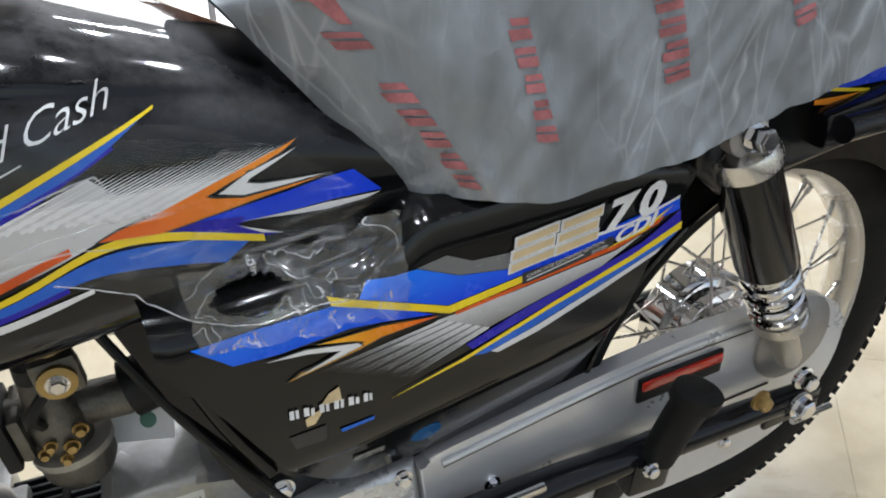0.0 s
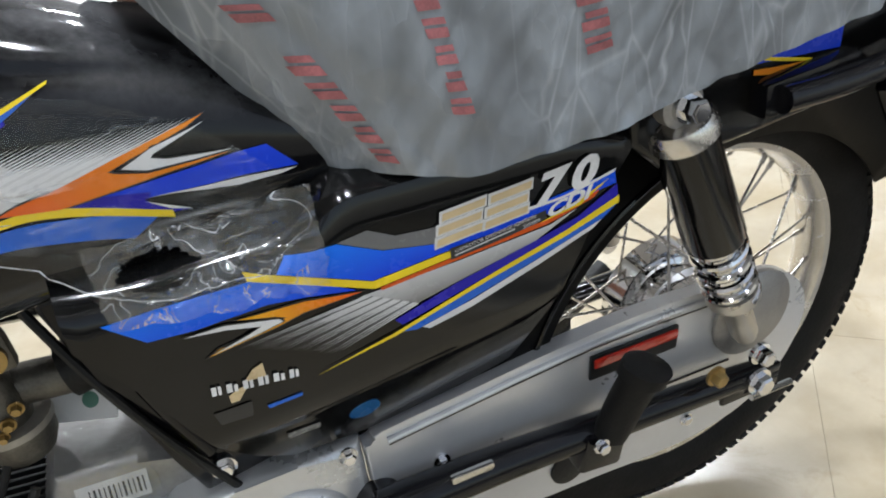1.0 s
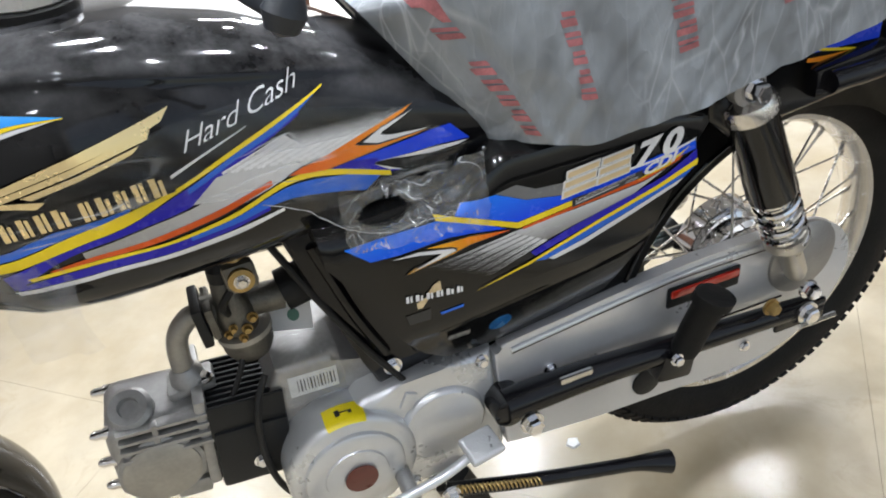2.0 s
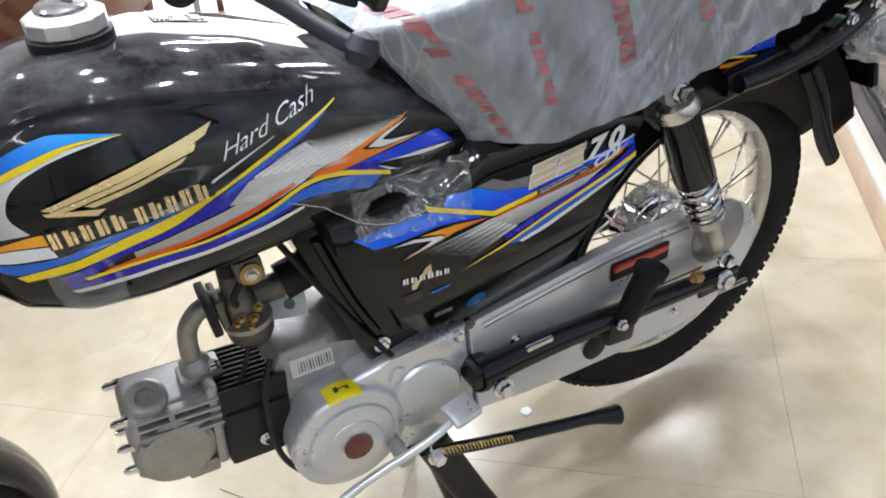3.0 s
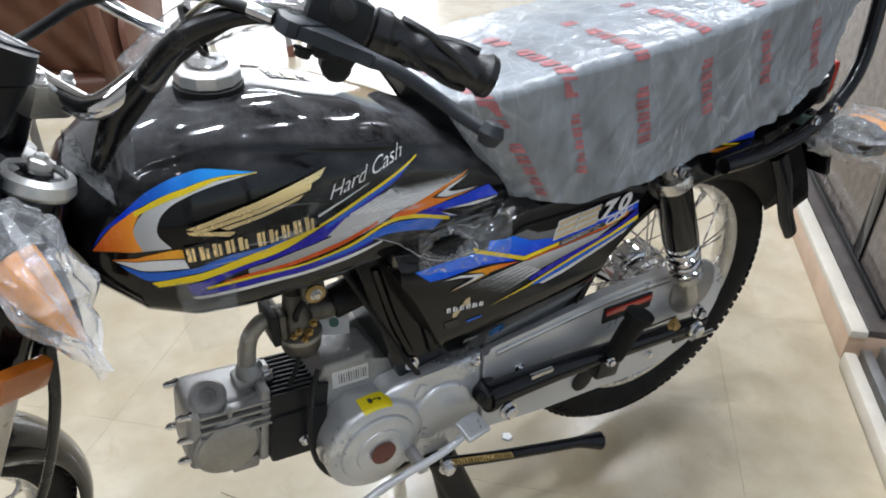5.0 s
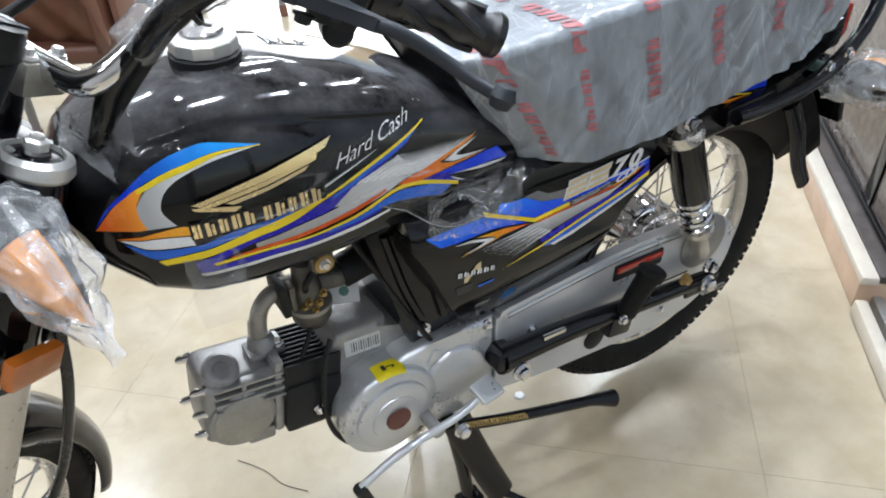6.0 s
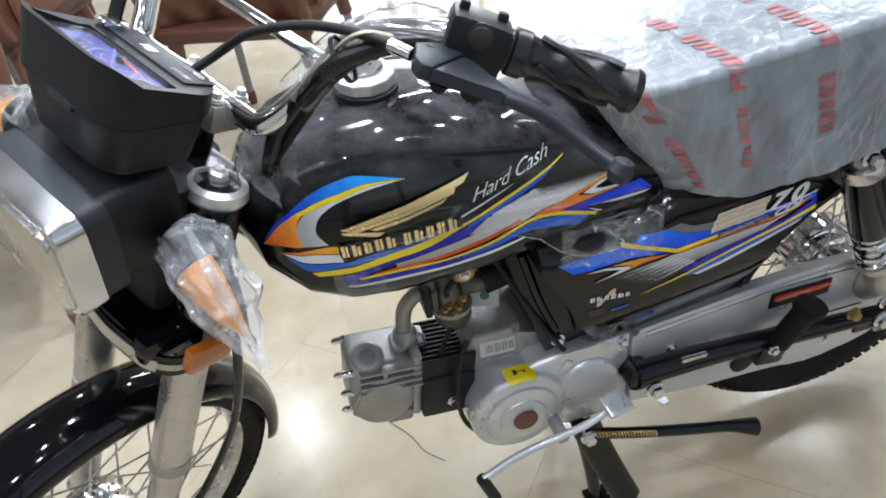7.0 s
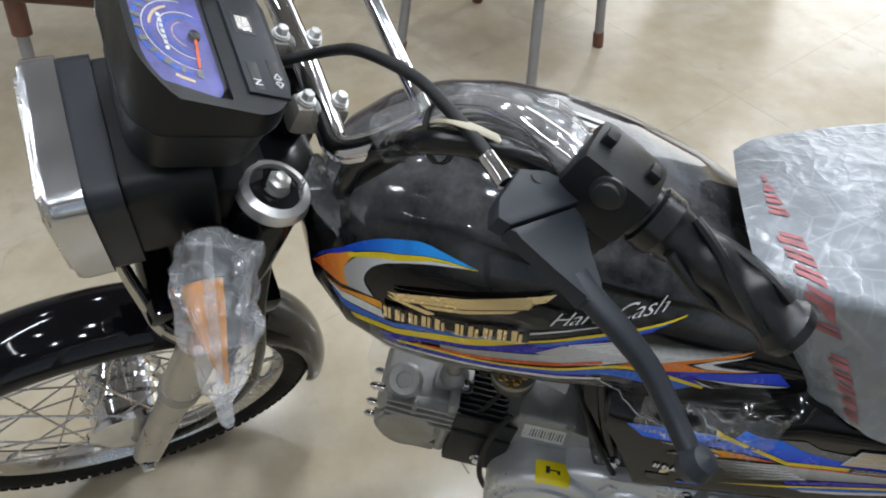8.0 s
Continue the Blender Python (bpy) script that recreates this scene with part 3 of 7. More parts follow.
def build_room():
    tagged(wall("floor", -4.2, -0.6, 5.6, 5.0, -0.12, -0.003, M_JOINT), "polished cream marble floor laid in large tiles", "floor")
    wall("ceiling", -4.2, -0.6, 5.6, 5.0, 2.9, 3.0, M_CEIL)
    # the unseen south wall; its wide door opening is added to suit the fill lamp
    wall("wall_south", -0.4, -0.75, 5.6, -0.6, 0, 2.9, M_WALL)
    wall("wall_south_pier", -4.2, -0.75, -3.9, -0.6, 0, 2.9, M_WALL)
    wall("wall_south_lintel", -3.9, -0.75, -0.4, -0.6, 2.3, 2.9, M_WALL)
    wall("wall_north", -4.2, 5.0, 5.6, 5.15, 0, 2.9, M_WALL)
    wall("wall_west", -4.35, -0.75, -4.2, 5.15, 0, 2.9, M_WALL)
    # the unseen far end, assumed a shop front: piers, lintel and an added opening
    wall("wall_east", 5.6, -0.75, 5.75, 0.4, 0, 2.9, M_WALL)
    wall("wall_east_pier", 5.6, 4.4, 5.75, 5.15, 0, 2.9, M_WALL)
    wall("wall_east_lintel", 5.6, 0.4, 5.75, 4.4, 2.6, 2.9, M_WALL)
    # stone step with a white nosing, and the polished panels above it
    bm = box(bmesh.new(), (2.69, -0.145, 0.034), (5.88, 0.32, 0.068), 0.004)
    tagged(part("step_riser", moved(bm, ROOM), M_PINK), "pink marble step along the showroom floor", "step", kind="structure")
    bm = box(bmesh.new(), (2.69, 0.000, 0.078), (5.90, 0.036, 0.02), 0.006)
    tagged(part("step_nosing", moved(bm, ROOM), M_NOSING), "white marble nosing of the step", "step", kind="structure")
    bm = box(bmesh.new(), (2.69, -0.16, 0.077), (5.88, 0.28, 0.018), 0.004)
    tagged(part("step_tread", moved(bm, ROOM), M_TREAD), "dark stone tread behind the nosing", "step", kind="structure")
    panel = tagged(part("wall_panel", moved(box(bmesh.new(), (2.72, -0.075, 1.39), (5.86, 0.03, 2.6), 0.004), ROOM), M_DARKGLASS),
                   "polished dark brown stone panel behind the step", "wall panel", kind="structure")
    for a in (0.02, 1.4, 2.8, 4.2):
        part("panel_frame", moved(box(bmesh.new(), (a, -0.064, 1.39), (0.05, 0.02, 2.6), 0.004), ROOM), M_FRAME, panel)
    part("panel_rail", moved(box(bmesh.new(), (2.72, -0.056, 0.098), (5.86, 0.010, 0.018), 0.004), ROOM), M_FRAME, panel)
    # the sliding door's sill beside the step
    sill = tagged(part("door_sill", moved(box(bmesh.new(), (-2.22, 0.010, 0.02), (3.9, 0.028, 0.04), 0.008), ROOM), M_NOSING), "cream stone door sill", "door sill", kind="structure")
    for b, h in ((-0.030, 0.035), (-0.066, 0.05), (-0.100, 0.035)):
        part("door_track", moved(box(bmesh.new(), (-2.2, b, h / 2), (3.9, 0.022, h), 0.003), ROOM), M_ALU, sill)
    # unseen door leaves, glazed only to go with the added fill lamp
    for a in (-3.17, -1.22):
        for da, w, z, h in ((-.95, .06, 1.18, 2.24), (.95, .06, 1.18, 2.24)):
            part("door_stile", moved(box(bmesh.new(), (a + da, -0.24, z), (w, 0.035, h), 0.004), ROOM), M_ALU, sill)
        for z in (.10, 2.27):
            part("door_rail", moved(box(bmesh.new(), (a, -0.24, z), (1.84, 0.033, .08), 0.004), ROOM), M_ALU, sill)
        pane = part("door_pane", moved(box(bmesh.new(), (a, -0.24, 1.185), (1.84, 0.006, 2.09)), ROOM), M_GLASS, sill)
        pane.visible_shadow = False


def ceiling_lights():
    def downlight(a, b, power):
        o = thing("downlight", "round recessed white ceiling downlight, lit", "ceiling light", room_point(a, b, 2.9), "ceiling downlights")
        part("trim", lathe(bmesh.new(), [(0.055, -0.002), (0.075, -0.002), (0.078, -0.006), (0.058, -0.010)], n=28, caps=False), M_CEIL, o)
        part("lamp", lathe(bmesh.new(), [(0.055, -0.004), (0.0005, -0.006)], n=28), M_SPOT, o)
        d = bpy.data.lights.new("downlight_lamp", "AREA")
        d.shape, d.size, d.energy, d.color = "DISK", 0.1, power, COOL
        lamp = new("downlight_lamp", d)
        lamp.matrix_world = Matrix.Translation(room_point(a, b, 2.885))

    def tube_light(a, b, turn, power):
        m = ROOM @ Matrix.Translation((a, b, 2.9)) @ pose(0, 0, 0, 0, 0, turn)
        o = thing("tube_light", "white ceiling batten with one lit tube", "ceiling light", (0, 0, 0), "ceiling tube lights")
        o.matrix_world = m
        part("batten", box(bmesh.new(), (0, 0, -0.02), (1.24, 0.05, 0.04), 0.004), M_CEIL, o)
        part("tube", tube(bmesh.new(), [(-0.6, 0, -0.06), (0.6, 0, -0.06)], 0.015), M_TUBE, o)
        for s in (-1, 1):
            part("lamp_holder", box(bmesh.new(), (s * 0.605, 0, -0.05), (0.02, 0.035, 0.05), 0.003), M_CEIL, o)
        d = bpy.data.lights.new("tube_lamp", "AREA")
        d.shape, d.size, d.size_y, d.energy, d.color = "RECTANGLE", 1.18, 0.04, power, COOL
        lamp = new("tube_lamp", d)
        lamp.matrix_world = m @ Matrix.Translation((0, 0, -0.08))

    for a, b, power in ((-3.1, .45, 3), (-2.3, .35, 6), (-1.7, .25, 8), (-0.9, .30, 11), (-0.2, .35, 13), (0.6, .40, 12), (-2.2, 1.5, 4), (-1.33, 0.85, 8), (-0.57, 1.17, 22), (-0.15, 1.73, 22),
                        (1.5, 1.6, 14), (-1.7, 3.2, 4), (-0.6, 3.2, 8), (0.6, 3.2, 12), (2.8, 2.4, 14)):
        downlight(a, b, power)
    for a, b, turn, power in ((-2.3, 2.3, 15, 26), (-2.9, 1.4, 75, 6), (1.6, 0.2, 8, 30), (2.55, 2.25, -8, 30), (3.9, 2.4, 90, 30)):
        tube_light(a, b, turn, power)


# ---- the motorcycle's shapes ----
def lerp(t, pairs):
    for (a, u), (b, v) in zip(pairs, pairs[1:]):
        if t <= b:
            return u + (v - u) * max(0.0, (t - a) / (b - a))
    return pairs[-1][1]


TANK_TOP = [(-.245, .735), (-.22, .770), (-.18, .795), (-.13, .808), (-.08, .811), (-.02, .805), (.05, .786), (.12, .757), (.18, .722), (.23, .69)]
TANK_LOW = [(-.245, .712), (-.225, .660), (-.19, .624), (-.15, .606), (-.10, .601), (0.0, .602), (.10, .606), (.23, .622)]
TANK_WIDE = [(-.245, .035), (-.225, .072), (-.19, .098), (-.14, .114), (-.08, .121), (0.0, .121), (.08, .115), (.15, .106), (.23, .09)]


def tank_ridge(x, z):
    """A pressed crease along the tank's shoulder."""
    crest = lerp(x, [(-.21, .760), (-.163, .781), (-.127, .787), (-.093, .788), (-.048, .779), (.004, .7665), (.035, .7585), (.07, .7505), (.105, .741), (.148, .730), (.2, .71)])
    d = z - crest
    fade = max(0.0, min(1.0, (x + .20) / .05))
    return fade * (0.0016 * math.exp(-(d / 0.004) ** 2) - 0.0042 / (1 + math.exp(max(-30.0, min(30.0, d / 0.0022)))) * math.exp(min(0.0, d) / .05))


def tank_y(x, z):
    """Half width of the tank at a length and a height."""
    top, low, wide = lerp(x, TANK_TOP), lerp(x, TANK_LOW), lerp(x, TANK_WIDE)
    mid = low + 0.45 * (top - low)
    if z >= mid:
        s, e = min(1.0, (z - mid) / (top - mid)), 2.9
    else:
        s, e = min(1.0, (mid - z) / (mid - low)), 3.6
    return wide * (1 - s ** e) ** (1 / e) + tank_ridge(x, z)


def cover_y(x, z):
    """Half width of the side cover: a leaning panel that turns in below its crease and over its top edge."""
    y = 0.127 - 0.055 * (x - 0.09)
    crease, top = 0.497, cover_top(x)
    if z < crease:
        y -= 0.5 * (crease - z)
    if z > top - 0.02:
        y -= 0.9 * (z - top + 0.02) ** 2 / 0.02
    return y


def cover_top(x):
    return lerp(x, [(.055, .632), (.10, .625), (.18, .622), (.22, .645), (.30, .64), (.38, .634), (.44, .618)])


def cover_low(x):
    return lerp(x, [(.055, .60), (.075, .565), (.10, .505), (.125, .455), (.15, .425), (.21, .41), (.30, .41), (.345, .42), (.375, .50), (.42, .575), (.44, .60)])


def smear(pts, n):
    return [(p.x, p.y) for p in spline([(x, z, 0) for x, z in pts], n)]


def band(bm, upper, lower, skin, lift=0.0008, n=28, m=6, straight=False):
    """A printed stripe between two curves, laid on a curved skin (half width by x and z) on the near side."""
    if straight:
        a, b = [[(p[0], p[1]) for p in fine(c, n)] for c in (upper, lower)]
    else:
        a, b = smear(upper, n), smear(lower, n)
    rows = []
    for k in range(m + 1):
        t = k / m
        row = []
        for (xa, za), (xb, zb) in zip(a, b):
            x, z = xa + (xb - xa) * t, za + (zb - za) * t
            row.append(Vector((x, -skin(x, z) - lift, z)))
        rows.append(row)
    return ring_faces(bm, rows, False, False)


def fine(pts, n):
    """n + 1 points at even steps along a broken line."""
    seg = [math.dist(p, q) for p, q in zip(pts, pts[1:])]
    total, out = sum(seg), []
    for i in range(n + 1):
        d, k = total * i / n, 0
        while k < len(seg) - 1 and d > seg[k]:
            d -= seg[k]
            k += 1
        t = min(1.0, d / seg[k]) if seg[k] else 0
        out.append((pts[k][0] + (pts[k + 1][0] - pts[k][0]) * t, pts[k][1] + (pts[k + 1][1] - pts[k][1]) * t))
    return out


def letters(text, size, shear=0.0, depth=0.0, space=1.0, bold=0.0):
    """The built-in font's outline as a flat mesh in x and y."""
    cu = bpy.data.curves.new("lettering", "FONT")
    cu.body, cu.size, cu.shear, cu.extrude, cu.space_character, cu.resolution_u = text, size, shear, depth, space, 3
    cu.offset = bold
    ob = bpy.data.objects.new("lettering", cu)
    scene.collection.objects.link(ob)
    bpy.context.view_layer.update()
    me = bpy.data.meshes.new_from_object(ob.evaluated_get(bpy.context.evaluated_depsgraph_get()))
    bm = bmesh.new()
    bm.from_mesh(me)
    bpy.data.objects.remove(ob)
    bpy.data.meshes.remove(me)
    return bm


def laid(bm, origin, right, up, skin, lift):
    """Lays a flat mesh on a skin: its x runs along right, its y along up, both in (x, z)."""
    for v in bm.verts:
        x = origin[0] + v.co.x * right[0] + v.co.y * up[0]
        z = origin[1] + v.co.x * right[1] + v.co.y * up[1]
        v.co = Vector((x, -skin(x, z) - lift - v.co.z, z))
    return bm


def blocks(count, w, h, gap, slant=0.0):
    """Plain marks in a row, the size of lettering: two upright bars each, one flat mesh, in x and y."""
    out, x = [], 0.0
    for k in range(count):
        t = w * (0.86, 1.0, 0.92, 0.95, 1.05)[k % 5]
        bm = bmesh.new()
        for u0, u1, v0, v1 in ((0, .50, 0, h), (.66, 1, 0, h * (1.0, .8, .9)[k % 3])):
            ring_faces(bm, [[Vector((x + t * (u0 + (u1 - u0) * u / 2) + (v0 + (v1 - v0) * q / 3) * slant, v0 + (v1 - v0) * q / 3, 0)) for u in range(3)] for q in range(4)], False, False)
        out.append(bm)
        x += t + gap
    return out


def poly(outline, skin, lift):
    """A printed shape with sharp corners, given in x and z, laid on a curved skin on the near side."""
    flat = bmesh.new()
    flat.faces.new([flat.verts.new((x, 0, z)) for x, z in outline]).normal_update()
    bmesh.ops.triangulate(flat, faces=flat.faces[:])
    todo = [[v.co.copy() for v in f.verts] for f in flat.faces]
    flat.free()
    bm, made = bmesh.new(), {}

    def corner(p):
        key = (round(p.x, 6), round(p.z, 6))
        if key not in made:
            made[key] = bm.verts.new((p.x, -skin(p.x, p.z) - lift, p.z))
        return made[key]

    while todo:
        a, b, c = todo.pop()
        size, k = max(((b - a).length, 0), ((c - b).length, 1), ((a - c).length, 2))
        if size > 0.012:
            a, b, c = ((a, b, c), (b, c, a), (c, a, b))[k]
            m = (a + b) / 2
            todo += [[a, m, c], [m, b, c]]
        else:
            three = {corner(a), corner(b), corner(c)}
            if len(three) == 3 and not bm.faces.get(three):
                bm.faces.new((corner(a), corner(b), corner(c)))
    return bm


def grown(outline, d):
    """The outline pushed out by d on all sides."""
    n, out = len(outline), []
    area2 = sum(outline[i][0] * outline[(i + 1) % n][1] - outline[(i + 1) % n][0] * outline[i][1] for i in range(n))
    turn = 1 if area2 > 0 else -1
    for i in range(n):
        p, q, r = (Vector(outline[j % n]) for j in (i - 1, i, i + 1))
        a, b = (q - p).normalized(), (r - q).normalized()
        m = Vector((a.y + b.y, -a.x - b.x)) * turn
        m = m.normalized() if m.length > 1e-6 else a
        k = max(0.45, abs(m.dot(Vector((a.y, -a.x)))))
        out.append(tuple(q + m * d / k))
    return out


BIKE = thing("motorcycle", "new black motorcycle with blue and orange graphics on its centre stand", "motorcycle")


def wheel(name, centre, turn, radius, fat, label, tall=None):
    """A spoked wheel in its own frame, its axle along y."""
    m = Matrix.Translation(centre) @ turn
    side = pose(0, 0, 0, 90)  # z of the turned profile goes to -y
    tall = tall or fat
    rim_r = radius - 2 * tall + 0.012
    w = fat * 0.72
    rim = part(name, lathe(bmesh.new(), [(rim_r - 0.012, -w * 0.55), (rim_r - 0.016, 0), (rim_r - 0.012, w * 0.55), (rim_r - 0.006, w * 0.9), (rim_r + 0.004, w), (rim_r + 0.005, w * 0.86), (rim_r - 0.003, w * 0.7),
                                          (rim_r - 0.006, 0), (rim_r - 0.003, -w * 0.7), (rim_r + 0.005, -w * 0.86), (rim_r + 0.004, -w), (rim_r - 0.006, -w * 0.9), (rim_r - 0.012, -w * 0.55)], side, 96, False), M_RIM, BIKE, label)
    rim.matrix_world = m
    core = radius - tall
    prof = [(core + tall * math.cos(radians(d)), fat * math.sin(radians(d))) for d in range(-150, 151, 15)]
    tyre = part("tyre", lathe(bmesh.new(), prof, side, 120, False), M_TYRE, rim)
    bm = bmesh.new()
    count = 92
    for k in range(count):
        for s in (-1, 0, 1):
            a = 2 * math.pi * (k + 0.5 * (s == 0)) / count
            t = s * 0.86
            rr = core + tall * math.cos(t) - 0.0014
            mm = pose(0, 0, 0, 0, math.degrees(a), 0) @ Matrix.Translation((rr, fat * math.sin(t), 0)) @ pose(0, 0, 0, 0, 0, math.degrees(t))
            box(bm, (0, 0, 0), (0.007, 0.016 if s else 0.022, 0.0118), 0.0, mm)
    part("tread", bm, M_TYRE, tyre)
    hub = part("hub", lathe(bmesh.new(), [(0.012, -0.062), (0.03, -0.06), (0.055, -0.05), (0.058, -0.044), (0.05, -0.038), (0.05, -0.030), (0.057, -0.026), (0.057, -0.018), (0.050, -0.014), (0.050, -0.006), (0.057, -0.002), (0.057, 0.006), (0.05, 0.010), (0.05, 0.034), (0.058, 0.04), (0.055, 0.048), (0.03, 0.06), (0.012, 0.062)], side, 40), M_CHROME, rim)
    base = None
    for k in range(36):
        flank = 1 if k % 2 else -1
        cross = 1 if (k // 2) % 2 else -1
        a0 = 2 * math.pi * k / 36
        a1 = a0 + cross * radians(62)
        if k < 4:
            p = Vector((0.054 * math.cos(a1), flank * 0.044, 0.054 * math.sin(a1)))
            q = Vector(((rim_r - 0.012) * math.cos(a0), flank * 0.006, (rim_r - 0.012) * math.sin(a0)))
            bm = tube(bmesh.new(), [p, q], 0.0016, 6)
            tube(bm, [q, q + (p - q).normalized() * 0.012], 0.003, 6)
            sp = part("spoke", bm, M_RIM, rim)
            base = (base or []) + [sp.data]
        else:
            sp = new("spoke", base[k % 4])
            sp.parent = rim
            sp.matrix_local = pose(0, 0, 0, 0, -math.degrees(2 * math.pi * (k - k % 4) / 36), 0)
    return rim, hub


REAR = Vector((0.6, 0.0, 0.315))
rear_wheel, rear_hub = wheel("rear_wheel", REAR, Matrix(), 0.278, 0.033, "spoked rear wheel with a knobbed tyre", 0.043)
part("brake_drum", lathe(bmesh.new(), [(0.01, 0.02), (0.066, 0.022), (0.068, 0.05), (0.06, 0.058), (0.02, 0.062)], axis((0, 0, 0), (0, 1, 0)), 40), M_CHROME, rear_wheel)


def fuel_tank():
    rings = []
    xs = [p.x for p in spline([(-.245, 0, 0), (-.2, 0, 0), (-.1, 0, 0), (.1, 0, 0), (.23, 0, 0)], 60)]
    for x in xs:
        top, low, wide = lerp(x, TANK_TOP), lerp(x, TANK_LOW), lerp(x, TANK_WIDE)
        mid = low + 0.45 * (top - low)
        ring = []
        for k in range(240):
            a = 2 * math.pi * k / 240
            s, c = math.sin(a), math.cos(a)
            e = 2.9 if c >= 0 else 3.6
            y = wide * math.copysign(abs(s) ** (2 / e), s)
            z = mid + (top - mid if c >= 0 else mid - low) * math.copysign(abs(c) ** (2 / e), c)
            y += math.copysign(1.0, s) * tank_ridge(x, z) * min(1.0, abs(s) / .2)
            ring.append(Vector((x, -y if s > 0 else -1.25 * y, z)))
        rings.append(ring)
    tank = part("fuel_tank", ring_faces(bmesh.new(), rings), M_PAINT, BIKE, "glossy black fuel tank, dusty on top, with a printed crescent and stripes", 60)
    m = axis((-0.079, -0.004, 0.815), (0.05, -0.06, 1))
    cap = part("fuel_cap", lathe(bmesh.new(), [(0.029, 0.002), (0.0315, 0.004), (0.0315, 0.0145), (0.030, 0.016), (0.0235, 0.0185), (0.0215, 0.0187)], m, 11), M_ZINC, tank, "faceted chrome fuel cap", 20)
    part("cap_gasket", lathe(bmesh.new(), [(0.033, -0.010), (0.033, 0.001), (0.029, 0.003)], m, 32), M_RUBBER, cap)
    part("lock_cover", lathe(bmesh.new(), [(0.0205, 0.016), (0.0205, 0.0215), (0.0185, 0.0235), (0.0005, 0.0242)], m, 32), M_RIMBRIGHT, cap)
    part("key_slot", moved(box(bmesh.new(), (0.004, -0.004, 0.0244), (0.003, 0.009, 0.0014), 0.0004), m), M_INK, cap)
    part("cap_knob", lathe(bmesh.new(), [(0.004, 0.023), (0.004, 0.027), (0.0005, 0.0285)], m @ Matrix.Translation((0.006, 0.006, 0)), 14), M_ZINC, cap)

    # a small clear label with a tan band, stuck on the top
    def crown(x, y):
        top, low, wide = lerp(x, TANK_TOP), lerp(x, TANK_LOW), lerp(x, TANK_WIDE)
        mid = low + 0.45 * (top - low)
        return mid + (top - mid) * (1 - min(1.0, abs(y) / (wide * (1.25 if y > 0 else 1.0))) ** 2.9) ** (1 / 2.9)

    def patch(name, material, x0, x1, y0, y1, lift, parent, label=""):
        rows = [[Vector((x, y, crown(x, y) + lift)) for y in (y0 + (y1 - y0) * k / 6 for k in range(7))] for x in (x0 + (x1 - x0) * i / 8 for i in range(9))]
        return part(name, ring_faces(bmesh.new(), rows, False, False), material, parent, label)

    tag = patch("top_label", M_SCRAP, -.014, .032, .010, .044, .0009, tank, "small clear label stuck on the tank's top")
    patch("label_band", M_CREAM, .004, .014, .012, .042, .0014, tag)
    patch("label_print", M_GREYPR, -.009, .000, .016, .036, .0014, tag)
    patch("label_print", M_GREYPR, .019, .027, .018, .038, .0014, tag)

    def deco(name, material, up, lo, lift=0.0008, n=28, label="", straight=False):
        return part(name, band(bmesh.new(), up, lo, tank_y, lift, n, 5, straight), material, tank, label)

    out = [(-.221, .712), (-.207, .733), (-.18, .755), (-.155, .767), (-.126, .774), (-.104, .771), (-.075, .764)]
    yel = [(-.221, .712), (-.205, .732), (-.182, .748), (-.158, .757), (-.129, .764), (-.106, .766), (-.075, .764)]
    sil = [(-.19, .711), (-.187, .73), (-.176, .745), (-.158, .7535), (-.136, .759), (-.111, .763), (-.080, .7638)]
    inn = [(-.16, .710), (-.168, .724), (-.166, .735), (-.158, .745), (-.141, .754), (-.117, .7595), (-.080, .7635)]
    deco("blue_crescent", M_TBLUE, out, yel)
    deco("orange_crescent", M_ORANGE, [(-.221, .711), (-.205, .731), (-.195, .740), (-.186, .746), (-.178, .750)], [(-.183, .711), (-.186, .722), (-.186, .732), (-.182, .740), (-.177, .746)], 0.0012)
    deco("silver_crescent", M_CRESC, sil, inn, 0.0010)
    deco("yellow_crescent", M_YELLOW, yel[2:], [(-.182, .744), (-.157, .7525), (-.129, .7595), (-.106, .7640), (-.075, .7635)], 0.0016)
    deco("orange_stripe", M_ORANGE, [(-.208, .702), (-.18, .706), (-.158, .708), (-.150, .7065)], [(-.208, .7015), (-.18, .701), (-.158, .699), (-.150, .698)])
    deco("white_stripe", M_WHITE, [(-.206, .7005), (-.18, .700), (-.152, .697)], [(-.204, .699), (-.183, .690), (-.150, .687)])
    deco("light_blue_stripe", M_LBLUE, [(-.204, .697), (-.183, .6885), (-.152, .686), (-.128, .690), (-.095, .696), (-.06, .698)], [(-.198, .690), (-.181, .6785), (-.153, .680), (-.128, .683), (-.1, .688), (-.06, .692)])
    deco("yellow_stripe", M_YELLOW, [(-.183, .677), (-.153, .679), (-.129, .682), (-.104, .687), (-.077, .691), (-.03, .6985), (.009, .7115), (.049, .7235), (.0935, .7358)],
         [(-.178, .671), (-.150, .672), (-.126, .675), (-.095, .680), (-.062, .6845), (-.028, .6958), (.012, .7090), (.052, .7213), (.0925, .7343)], 0.0012, 40)
    deco("violet_stripe", M_NAVY, [(-.155, .668), (-.126, .6745), (-.095, .6795), (-.062, .684), (-.02, .697), (.03, .713), (.07, .7245)], [(-.152, .656), (-.121, .669), (-.095, .675), (-.063, .678), (-.018, .684), (.02, .703), (.07, .7225)], 0.0008, 36)
    deco("silver_fade", M_SILVERPR, [(-.1, .673), (-.06, .677), (-.018, .682), (.007, .692), (.033, .706), (.055, .713)], [(-.1, .668), (-.06, .667), (-.018, .669), (.02, .674), (.045, .680), (.075, .690)], 0.0007)
